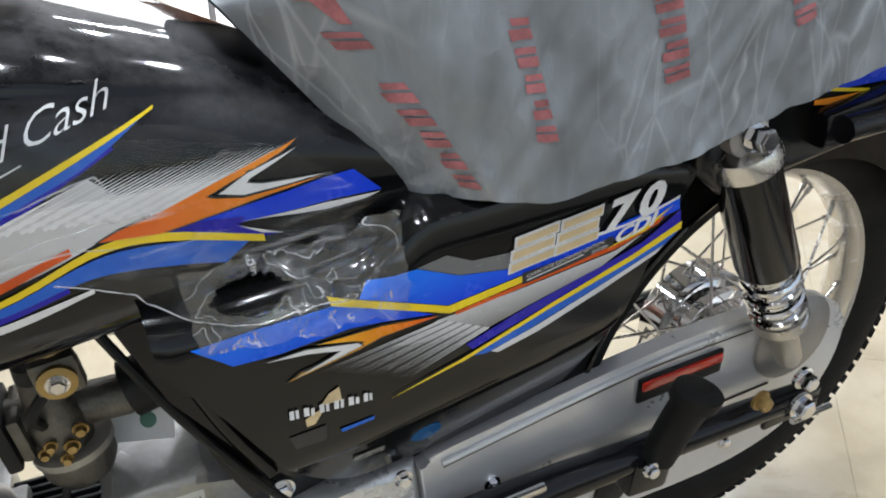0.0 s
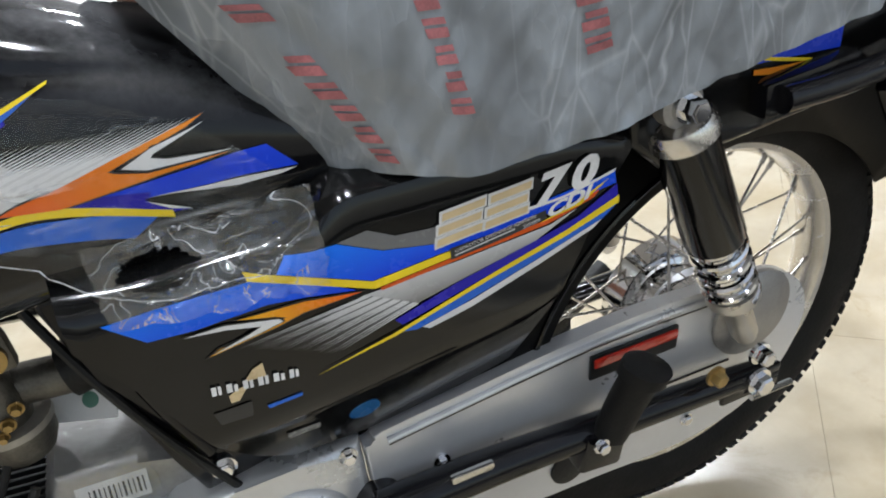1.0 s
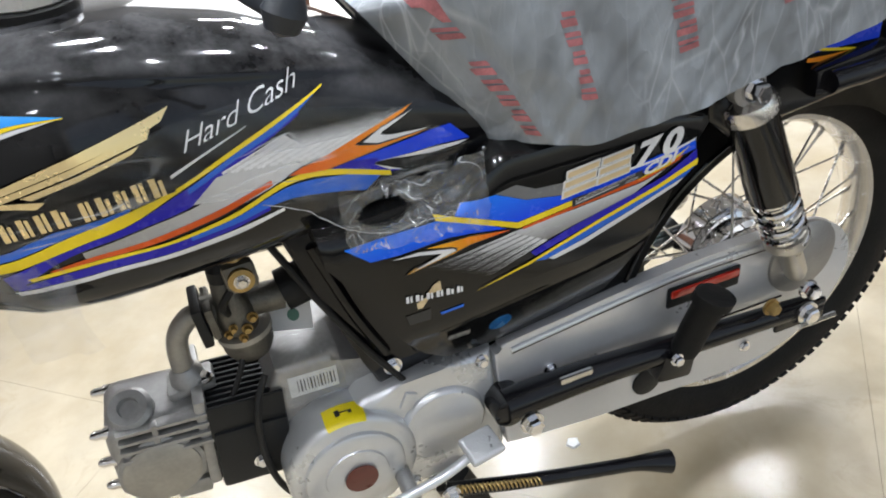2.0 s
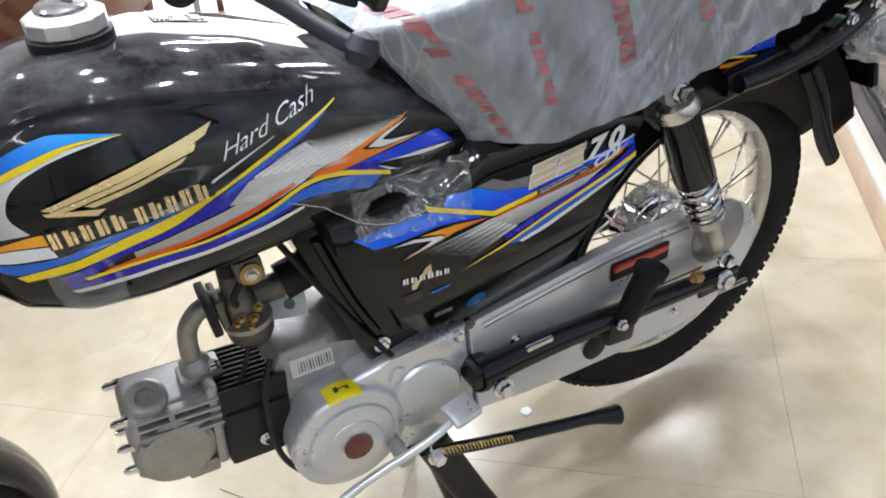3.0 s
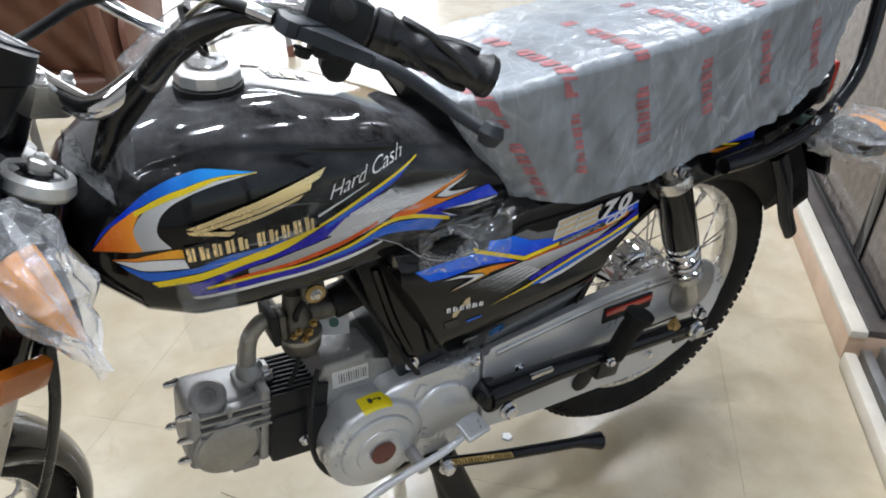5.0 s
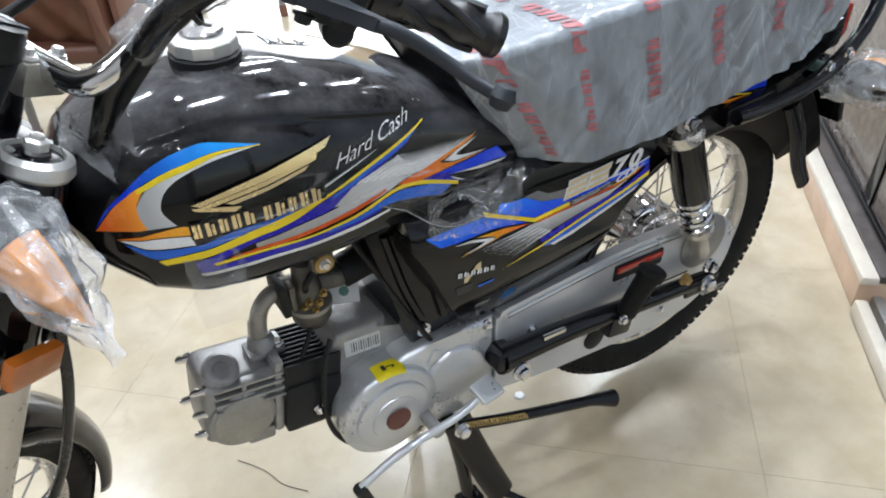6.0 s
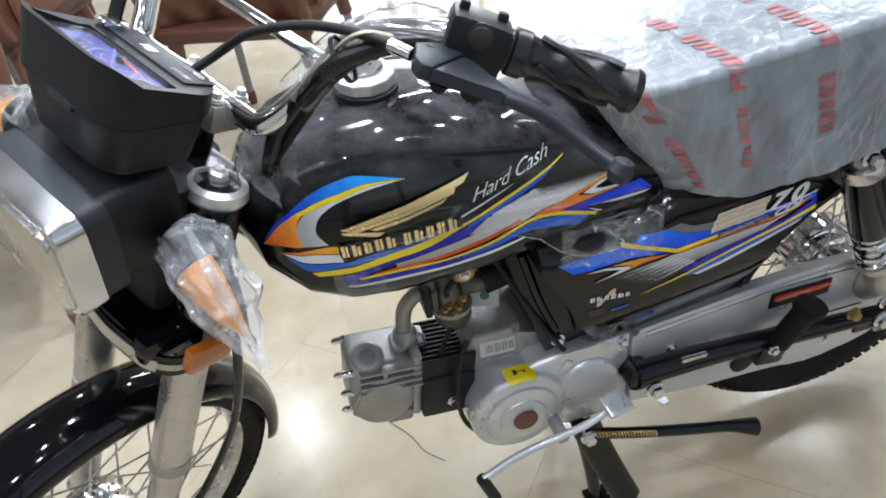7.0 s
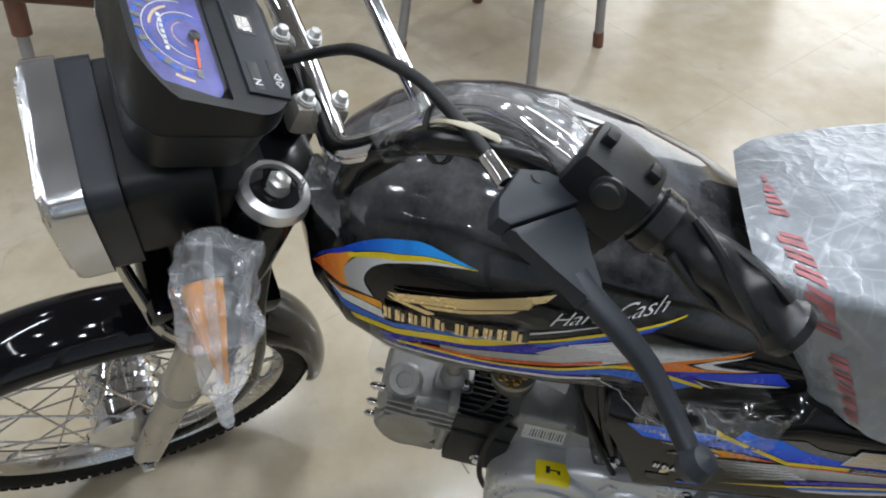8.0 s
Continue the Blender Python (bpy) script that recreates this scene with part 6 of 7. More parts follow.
def front_end():
    AX = Vector((-.049, 0, -.635))
    fw, hub = wheel("front_wheel", FRONT @ AX, FRONT.to_3x3().to_4x4(), 0.274, 0.028, "spoked front wheel")
    for s in (-1, 1):
        leg = part("fork_leg", F(tube(bmesh.new(), [(-.034, s * .080, -.20), (-.032, s * .079, -.30), (-.031, s * .079, -.405), (-.031, s * .079, -.407), (-.031, s * .078, -.655)], lambda t: 0.0235 if t < 0.6 else 0.0195, 24)), M_FORK, BIKE, "dusty grey fork leg")
        part("fork_collar", F(lathe(bmesh.new(), [(.0195, -.40), (.025, -.402), (.025, -.42), (.0195, -.424)], Matrix.Translation((-.031, s * .079, 0)), 24, False)), M_DULL, leg)
        part("fork_cover", F(lathe(bmesh.new(), [(.022, -.024), (.027, -.031), (.027, -.205), (.024, -.215)], Matrix.Translation((-.036, s * .080, 0)), 24)), M_FENDER, leg)
        part("fork_cap", F(lathe(bmesh.new(), [(.026, -.022), (.0305, -.014), (.0285, -.005), (.022, -.002), (.0205, -.006), (.012, -.007)], Matrix.Translation((-.033, s * .078, -.011)), 32)), M_ZINC, leg)
        part("cap_recess", F(lathe(bmesh.new(), [(.0205, -.0055), (.012, -.0045), (.011, -.002)], Matrix.Translation((-.033, s * .078, -.011)), 28, False)), M_FRAME, leg)
        part("cap_nut", F(lathe(bmesh.new(), [(.0095, 0.0), (.0095, .007), (.006, .009), (.005, .012), (.0005, .013)], Matrix.Translation((-.033, s * .078, -.011)), 6)), M_ZINC, leg)
        part("axle_nut", F(bolt(bmesh.new(), (-.034, s * .095, -.648), (0, s, 0), 0.009, 0.012)), M_CHROME, leg)
    yoke = part("top_yoke", F(box(bmesh.new(), (-.014, 0, -.034), (.064, .150, .018), .006)), M_FRAME, BIKE, "black top yoke")
    part("lower_yoke", F(box(bmesh.new(), (-.025, 0, -.185), (.085, .20, .028), .008)), M_FRAME, BIKE)
    part("stem", F(tube(bmesh.new(), [(0, 0, -.19), (0, 0, .02)], 0.02, 16)), M_FRAME, BIKE)
    # mudguard over the wheel
    rows = []
    for k in range(65):
        a = radians(10 + 150 * k / 64)
        ring = []
        for j in range(17):
            b = radians(-112 + 224 * j / 16)
            r = 0.266 + 0.027 * math.cos(b)
            ring.append(AX + Vector((r * math.cos(a), 0.046 * math.sin(b), r * math.sin(a))))
        rows.append(ring)
    guard = part("front_mudguard", F(ring_faces(bmesh.new(), rows, False, False)), M_FENDER, BIKE, "glossy black front mudguard")
    guard.modifiers.new("thickness", "SOLIDIFY").thickness = 0.002
    part("speedometer_cable", F(tube(bmesh.new(), [(-.02, -.075, -.06), (-.012, -.105, -.16), (.012, -.112, -.25), (.036, -.105, -.36), (.040, -.095, -.45), (.022, -.085, -.55), (-.02, -.075, -.62)], 0.0055, 10, 40)), M_SLEEVE, BIKE, "black speedometer cable beside the fork")
    # handlebar
    half = [(-.002, .0, .042), (-.002, .050, .040), (-.003, .085, .043), (.008, .100, .062), (.022, .113, .095), (.034, .124, .128), (.045, .142, .152), (.050, .172, .169), (.060, .210, .181), (.091, .252, .184), (.152, .337, .184)]
    bar = part("handlebar", F(tube(bmesh.new(), [(x, -y, z) for x, y, z in reversed(half)] + half[1:], 0.0111, 16, 72)), M_CHROME, BIKE, "chrome handlebar with black cables")
    part("cross_brace", F(tube(bmesh.new(), [(.020, -.119, .120), (.020, .122, .120)], 0.0062, 12)), M_CHROME, bar)
    for s in (-1, 1):
        cy = -.008 + s * .034
        cl = part("bar_clamp", F(box(bmesh.new(), (-.003, cy, .031), (.046, .020, .030), .007)), M_DULL, bar)
        for x in (-.017, .011):
            part("clamp_bolt", F(lathe(bolt(bmesh.new(), (x, cy, .0475), (0, 0, 1), 0.0050, 0.0075), [(.0075, .0), (.0075, .0014), (.005, .0016)], Matrix.Translation((x, cy, .0460)), 20)), M_ZINC, cl, "bright zinc clamp bolt")
        g0, g1 = Vector((.093, s * .255, .184)), Vector((.154, s * .339, .184))
        d = (g1 - g0)
        grip = part("grip", F(tube(bmesh.new(), [g0.lerp(g1, t / 30) for t in range(31)], lambda t: 0.0160 + 0.0022 * (t > 0.9) + 0.003 * (t < 0.06) + 0.0014 * math.sin(t * 22), 18)), M_GRIP, BIKE, "ribbed black rubber handlebar grip")
        for k in range(4):
            pts = [g0.lerp(g1, 0.12 + 0.7 * t / 12) + basis(d) @ Vector((0.0172 * math.cos(k * 1.57 + 1.7 * t / 12), 0.0172 * math.sin(k * 1.57 + 1.7 * t / 12), 0)) for t in range(13)]
            part("grip_rib", F(tube(bmesh.new(), pts, 0.0036, 8)), M_GRIP, grip)
        sw = part("switch_box", F(box(bmesh.new(), (0, 0, 0), (.048, .042, .052), .009, axis((.070, s * .224, .184), d))), M_PLASTIC, BIKE, "black handlebar switch box")
        mm = axis((.070, s * .224, .184), d)
        part("switch_knob", F(lathe(bmesh.new(), [(.008, 0), (.008, .006), (.0005, .008)], mm @ Matrix.Translation((0, 0, 0)) @ axis((-.012, -.022, .006), (0, -1, 0)), 16)), M_GREYPL, sw)
        way, out, mid = Vector((.587, s * .809, 0)), Vector((-.809, s * .587, 0)), Vector((.070, s * .224, .184))
        part("horn_button", F(lathe(bmesh.new(), [(.010, 0), (.0105, .003), (.008, .0035), (.0075, .0065), (.0005, .0075)], axis(mid + out * .0225 + Vector((0, 0, .010)), out), 20)), M_INK, sw)
        part("lower_lobe", F(lathe(bmesh.new(), [(.009, -.016), (.0125, -.013), (.0125, .013), (.009, .016)], axis(mid + way * .012 + Vector((0, 0, -.036)), out), 24)), M_PLASTIC, sw)
        part("lower_half", F(box(bmesh.new(), (0, 0, 0), (.036, .030, .040), .008, axis(mid + way * .006 + Vector((0, 0, -.020)), way))), M_PLASTIC, sw)
        for k in (-.017, .015):
            part("switch_tab", F(box(bmesh.new(), (0, 0, 0), (.011, .009, .008), .0015, axis(mid + way * k + Vector((0, 0, .0225)), way))), M_PLASTIC, sw)
        part("grip_collar", F(tube(bmesh.new(), [mid + way * q for q in (.020, .028, .030, .042)], lambda t: 0.0175 + 0.0025 * (t > 0.5), 20)), M_GRIP, grip)
        flat = [(-.011, .226), (.014, .207), (.034, .209), (.044, .219), (.058, .226), (.046, .2325), (-.012, .2435), (-.018, .238)]
        perch = part("lever_perch", F(prism(bmesh.new(), flat if s < 0 else [(x, -y) for x, y in reversed(flat)], .1775, .166, .002, 2, pose(0, 0, 0, 90))), M_GREYPL, BIKE, "dark grey lever perch")
        # flat dark disc drawn in for the shade inside the perch's hole
        part("perch_hole_shade", F(lathe(bmesh.new(), [(.0036, 0), (.0036, .0006), (.0005, .0006)], Matrix.Translation((.0225, s * .2145, .1775)), 16)), M_INK, perch)
        if s < 0:
            lev = [(.020, -.275, .1722), (.0235, -.291, .1722), (.032, -.308, .171), (.046, -.332, .165), (.051, -.355, .160), (.052, -.380, .157)]
            head = [(-.0135, .2450), (.042, .2345), (.044, .244), (.040, .251), (.033, .263), (.0305, .283), (.0265, .297), (.0135, .291), (.0060, .273), (-.009, .252)]
            lever = part("clutch_lever", F(prism(blade(bmesh.new(), lev, (.0075, .0080, .0080, .0070, .0060, .0055), .0052), head, .1768, .167, .002, 2, pose(0, 0, 0, 90))), M_GREYPL, BIKE, "dark grey clutch lever")
            part("lever_pivot", F(bolt(bmesh.new(), (.010, -.240, .160), (0, 0, -1), 0.006, 0.007)), M_PLASTIC, lever)
            part("lever_ball", F(lathe(bmesh.new(), [(.0005, -.0105), (.0075, -.0078), (.0105, 0), (.0075, .0078), (.0005, .0105)], Matrix.Translation((.052, -.383, .157)), 20)), M_GREYPL, lever)
        else:
            lev = [(.0, .232, .171), (.014, .260, .172), (.032, .308, .168), (.052, .380, .157)]
            part("brake_lever", F(tube(bmesh.new(), lev, 0.007, 10, 20)), M_GREYPL, BIKE, "dark grey brake lever")
    cable = part("clutch_cable", F(tube(bmesh.new(), [(-.045, -.012, .050), (-.022, -.026, .076), (-.014, -.040, .096), (-.013, -.063, .120), (-.007, -.091, .138), (-.002, -.120, .152), (-.001, -.154, .163), (.003, -.182, .168), (.005, -.206, .170)], 0.0042, 10, 40)), M_RUBBER, BIKE, "black clutch cable in an arc")
    part("cable_ferrule", F(tube(bmesh.new(), [(.003, -.192, .169), (.006, -.212, .170)], 0.0054, 12)), M_CHROME, cable)
    part("wire_sleeve", F(tube(bmesh.new(), [(.055, -.212, .170), (.024, -.186, .166), (.002, -.162, .145), (-.002, -.142, .119), (.008, -.121, .090), (.010, -.107, .066), (.008, -.098, .042), (.012, -.094, .012), (.03, -.08, -.03)], 0.0086, 12, 44)), M_SLEEVE, BIKE, "black wiring sleeve along the handlebar")
    part("wire_sleeve", F(tube(bmesh.new(), [(.052, -.200, .168), (.036, -.168, .158), (.024, -.132, .110), (.020, -.112, .060), (.02, -.09, .0)], 0.0055, 10, 40)), M_RUBBER, BIKE)
    part("cream_strip", F(tube(bmesh.new(), [(.010, -.128, .118), (-.001, -.152, .152), (-.001, -.168, .168), (.015, -.179, .170), (.030, -.187, .168), (.050, -.196, .160)], 0.0042, 10, 30, 0.4)), M_STRIP, BIKE, "flat cream plastic strip between the bar and its cables")
    part("cable_tie", F(lathe(bmesh.new(), [(.019, -.002), (.0205, -.002), (.0205, .002), (.019, .002)], axis((.012, -.146, .134), (.4, -.6, .7)), 16, False)), M_RUBBER, BIKE)
    # instrument box
    INS = Matrix.Translation((-.014, 0, .008))

    def plan(y):
        """Rear edge of the box, bowed a little towards the rider."""
        return -.043 + .012 * (1 - ((y + .021) / .072) ** 2)

    def raised(x):
        """The hood in front of the dial stands up above the sloping face."""
        t = max(0.0, min(1.0, (-.108 - x) / .030))
        return .094 - .19 * (x + .148) + .011 * t * t * (3 - 2 * t)

    def shell(z0, z1, grow):
        rings = []
        for k in range(7):
            t = k / 6
            ring = []
            for px, py in rounded(0, 0, 1.0, 1.0, .24, 6):
                y = -.0235 + py * (.133 + grow)
                front, rear = -.1385 - grow / 2, plan(y) + grow / 2
                x = (front + rear) / 2 + px * (rear - front)
                zz = z0 + (z1 - z0) * t if z1 < .08 else z0 + (raised(x) - z0) * t
                taper = 1 - .13 * (1 - t) if z1 < .08 else 1.0
                ring.append(Vector((-.080 + (x + .080) * taper, -.0235 + (y + .0235) * taper, zz)))
            rings.append(ring)
        if z1 > .08:
            # the well that the dial lies in: round at the hood, square towards the warning strip
            for depth in (0.0, .0065):
                ring = []
                for px, py in rounded(0, 0, 1.0, 1.0, .2, 6):
                    if px > 0:
                        q = .5 / max(abs(px), abs(py))
                        px, py = px * q, py * q
                    x = -.1080 + px * .0555
                    ring.append(Vector((x, -.0265 + py * .114, (raised(x) if not depth else .094 - .19 * (x + .148) - depth))))
                rings.append(ring)
        return ring_faces(bmesh.new(), rings)

    ins = part("instrument_box", F(moved(shell(.010, .0535, 0.0), INS)), M_PLASTIC, BIKE, "black plastic instrument box with a blue dial", 50)
    part("upper_shell", F(moved(shell(.0560, .095, .0045), INS)), M_PLASTIC, ins, "", 32)
    part("seam_strip", F(moved(shell(.0535, .0560, .0060), INS)), M_GREYPL, ins, "", 32)
    bmesh_m = FRONT @ INS @ Matrix.Translation((-.095, -.014, .0842)) @ pose(0, 0, 0, 0, 10.8, 0)
    sunk = bmesh_m @ Matrix.Translation((0, 0, -.0062))
    plate = [(px, py) for px, py in rounded(-.0130, -.0125, .0540, .112, .014, 6)]
    dial = part("dial", moved(ring_faces(bmesh.new(), [[Vector((px, py, h)) for px, py in plate] for h in (0.0, .0012)]), sunk), M_DIAL, ins, "violet-blue printed speedometer dial")
    hub = Vector((.001, -.014, .0015))
    for r, w, mt, a0, a1 in ((.0345, .0022, M_LBLUE, 15, 172), (.0300, .0006, M_WHITE, 0, 180), (.0245, .0018, M_CREAM, 25, 82), (.0200, .0007, M_WHITE, -20, 190), (.0160, .0012, M_LBLUE, -30, 200), (.0400, .0024, M_CREAM, 155, 172), (.0110, .0006, M_CREAM, 20, 160), (.0268, .0008, M_LBLUE, 90, 185)):
        rows = [[hub + Vector((-(r + q) * math.sin(radians(a0 + (a1 - a0) * k / 32)), (r + q) * math.cos(radians(a0 + (a1 - a0) * k / 32)), 0)) for q in (0, w)] for k in range(33)]
        part("dial_ring", moved(ring_faces(bmesh.new(), rows, False, False), sunk), mt, dial)
    for k in range(11):
        a = radians(8 + 17 * k)
        part("dial_mark", moved(box(bmesh.new(), (0, 0, 0), (.0060, .0026 if k % 2 else .0042, .0003)), sunk @ Matrix.Translation(hub + Vector((-.0340 * math.sin(a), .0340 * math.cos(a), .0004))) @ pose(0, 0, 0, 0, 0, math.degrees(a) + 90)), M_GREYPR, dial)
    for k in range(7):
        part("counter_figure", moved(box(bmesh.new(), (-.017, -.030 + .0048 * k, .0020), (.0026, .0032, .0003)), sunk), M_WHITE, dial)
    part("needle", moved(box(bmesh.new(), (0, -.013, 0), (.0018, .030, .0008)), sunk @ Matrix.Translation(hub + Vector((.002, -.004, .003))) @ pose(0, 0, 0, 0, 0, -8)), M_REDLINE, dial)
    part("needle_cap", moved(lathe(bmesh.new(), [(.004, .001), (.004, .004), (.0005, .005)], Matrix.Translation(hub + Vector((.002, -.002, 0))), 18), sunk), M_INK, dial)
    part("red_zone", moved(box(bmesh.new(), (-.030, .030, .0016), (.008, .010, .0004)), sunk), M_REDLINE, dial)
    part("dial_glass", moved(ring_faces(bmesh.new(), [[Vector((px, py, h)) for px, py in plate] for h in (.0048, .0054)]), sunk), M_GLASS, ins, "clear dial cover")
    part("warning_strip", moved(box(bmesh.new(), (.0440, -.008, .0006), (.0320, .106, .0022), .0008), bmesh_m), M_GREYPL, ins)
    for x, y, sx, sy in ((.0362, -.0455, .0080, .0250), (.0532, -.0405, .0086, .0250), (.0405, .004, .0165, .0200)):
        part("tell_tale", moved(box(bmesh.new(), (x, y, .0016), (sx, sy, .0010), .0003), bmesh_m), M_INK, ins)
    part("odometer", moved(box(bmesh.new(), (.0405, .003, .0023), (.0105, .0135, .0005)), bmesh_m), M_RIM, ins)
    part("tell_tale_sign", moved(moved(letters("N", 0.008), pose(.0390, -.0548, .0024, 0, 0, 90)), bmesh_m), M_WHITE, ins)
    for s in (-1, 1):
        ends = [(.0532, -.0470 + s * .0062), (.0505, -.0470 + s * .0022), (.0518, -.0470 + s * .0012), (.0546, -.0470 + s * .0012), (.0559, -.0470 + s * .0022)]
        part("tell_tale_sign", moved(tube(bmesh.new(), [(x, y, .0024) for x, y in ends + ends[:1]], 0.0005, 6), bmesh_m), M_WHITE, ins, "white outlined arrow")
    lock = part("ignition_lock", moved(lathe(bmesh.new(), [(.012, 0), (.012, .004), (.009, .006), (.0005, .006)], n=24), bmesh_m @ Matrix.Translation((.036, .046, .002))), M_CHROME, ins)
    part("key", moved(box(bmesh.new(), (.036, .046, .022), (.003, .016, .034), .001), bmesh_m), M_PLASTIC, lock)
    part("side_slot", F(box(bmesh.new(), (-.1535, -.03, .062), (.003, .030, .009), .001)), M_GREYPL, ins)
    # square headlamp with a chrome rim, leaning forward at its top
    hm = Matrix.Translation((-.157, -.022, -.056)) @ pose(0, 0, 0, 0, -18, 0) @ pose(0, 0, 0, 0, 0, -90)
    hl = part("headlamp", F(prism(bmesh.new(), rounded(0, 0, .140, .102, .016), 0.0, .024, 0.003, 2, hm)), M_GREYPL, BIKE, "square headlamp with a chrome rim")
    part("headlamp_rim", F(prism(bmesh.new(), rounded(0, 0, .144, .106, .016), -.024, .001, 0.005, 3, hm)), M_RIMBRIGHT, hl, "chrome headlamp rim")
    part("headlamp_lens", F(prism(bmesh.new(), rounded(0, 0, .130, .092, .012), -.028, -.020, 0.004, 3, hm)), M_RIM, hl, "ribbed headlamp lens")
    part("headlamp_back", F(prism(bmesh.new(), rounded(0, 0.002, .132, .094, .016), .024, .085, 0.002, 2, hm)), M_PLASTIC, hl)
    part("headlamp_bracket", F(box(bmesh.new(), (-.058, -.004, -.085), (.055, .15, .14), .012)), M_PLASTIC, hl)
    curve = [(-.129, -.046, -.146), (-.118, -.058, -.168), (-.104, -.078, -.187), (-.094, -.096, -.197), (-.074, -.113, -.199), (-.040, -.118, -.197)]

    def strap(t0, t1, out, high, thick):
        """An upright band along the curve, standing out from it."""
        line, rings = spline(curve, 40), []
        for i in range(int(40 * t0), int(40 * t1) + 1):
            d = (line[min(i + 1, 40)] - line[max(i - 1, 0)]).normalized()
            o = Vector((d.y, -d.x, 0)).normalized()
            rings.append([line[i] + o * (out + a * thick / 2) + Vector((0, 0, b * high / 2)) for a, b in ((-1, -1), (1, -1), (1, 1), (-1, 1))])
        return ring_faces(bmesh.new(), rings)

    part("skirt", F(strap(0, 1, 0, .024, .004)), M_FENDER, hl, "", 30)
    part("skirt_strip", F(strap(0, .66, .0035, .0135, .002)), M_FORK, hl, "flat grey strip below the headlamp")
    part("tape_patch", F(strap(.67, .83, .0030, .007, .001)), M_STRIP, hl, "pale tape on the skirt")
    part("fork_bridge", F(box(bmesh.new(), (-.06, 0, -.185), (.09, .20, .03), .01)), M_FENDER, hl)
    refl = part("side_reflector", F(box(bmesh.new(), (-.054, -.128, -.180), (.050, .014, .028), .004)), M_AMBERDK, BIKE, "amber side reflector on the fork")
    for s in (-1, 1):
        sig = part("front_indicator", F(lathe(bmesh.new(), [(.012, -.03), (.022, -.01), (.026, .005), (.026, .012)], axis((-.086, s * .122, -.054), (-.03, s, -.32)), 24)), M_PLASTIC, BIKE, "front indicator with an amber lens")
        ribs = [(max(.0005, .0235 * (1 - (k / 28) ** 1.9) + (.0008 if k % 2 else 0)) if k < 28 else .0005, .006 + .082 * k / 28) for k in range(29)]
        for nm, front, mt in (("lens", True, M_AMBER), ("shell", False, M_PLASTIC)):
            bm = lathe(bmesh.new(), ribs if front else [(max(.0005, r - .0004), h) for r, h in ribs[::2]], axis((-.086, s * .122, -.054), (-.03, s, -.32)), 36)
            bmesh.ops.delete(bm, geom=[f for f in bm.faces if (f.calc_center_median().x < -.0875) != front], context="FACES")
            part(nm, F(bm), mt, sig)
        part("stalk", F(tube(bmesh.new(), [(-.06, s * .07, -.06), (-.09, s * .115, -.068)], 0.008, 10)), M_PLASTIC, sig)


rear_end()
engine()
front_end()


# ---- loose plastic ----
def crumple(p, k, a):
    return p + Vector((noise.noise(p * k), noise.noise(p * k + Vector((7, 1, 3))), noise.noise(p * k + Vector((2, 9, 5))))) * a


def folded(p, k, a):
    """Sharp crossing folds instead of soft bumps."""
    q = p * k
    return p + Vector((abs(noise.noise(q)) - .2, abs(noise.noise(q + Vector((7, 1, 3)))) - .2, abs(noise.noise(q + Vector((2, 9, 5)))) - .2)) * a


def bag(name, pts, radii, label, group):
    """A crumpled plastic bag drawn over something, along a line: the bag and its tied neck."""
    o = thing(name, label, "plastic bag", (0, 0, 0), group)
    line = spline(pts, 40)

    def sleeve(i0, i1, grow):
        rings = []
        for i in range(i0, i1 + 1):
            p = line[i]
            d = (line[min(i + 1, 40)] - line[max(i - 1, 0)]).normalized()
            b = basis(d)
            r = lerp(i / 40, radii) * grow
            rings.append([folded(p + b @ Vector((r * math.cos(t), r * math.sin(t), 0)) * (0.86 + 0.30 * abs(noise.noise((math.cos(t) * 2.6, math.sin(t) * 2.6, i * 0.045)))  + 0.10 * abs(math.cos(4.5 * t + i * 0.09))), 36, 0.013) for t in (2 * math.pi * k / 56 for k in range(56))])
        return ring_faces(bmesh.new(), rings, True, False)

    part("film", sleeve(4, 40, 1.0), M_BAG, o, "", 24)
    part("neck", sleeve(0, 5, 1.02), M_BAG, o, "", 40)
    # a flattened fold along the top of the bag
    ridge = [line[i] + Vector((.0, .0, lerp(i / 40, radii) * 1.02 + .002)) for i in range(10, 39)]
    part("fold", tube(bmesh.new(), ridge, lambda t: .0012 + .0040 * math.sin(math.pi * (t * .9 + .08)), 10, 0, .25), M_BAG, o, "", 30)
    return o


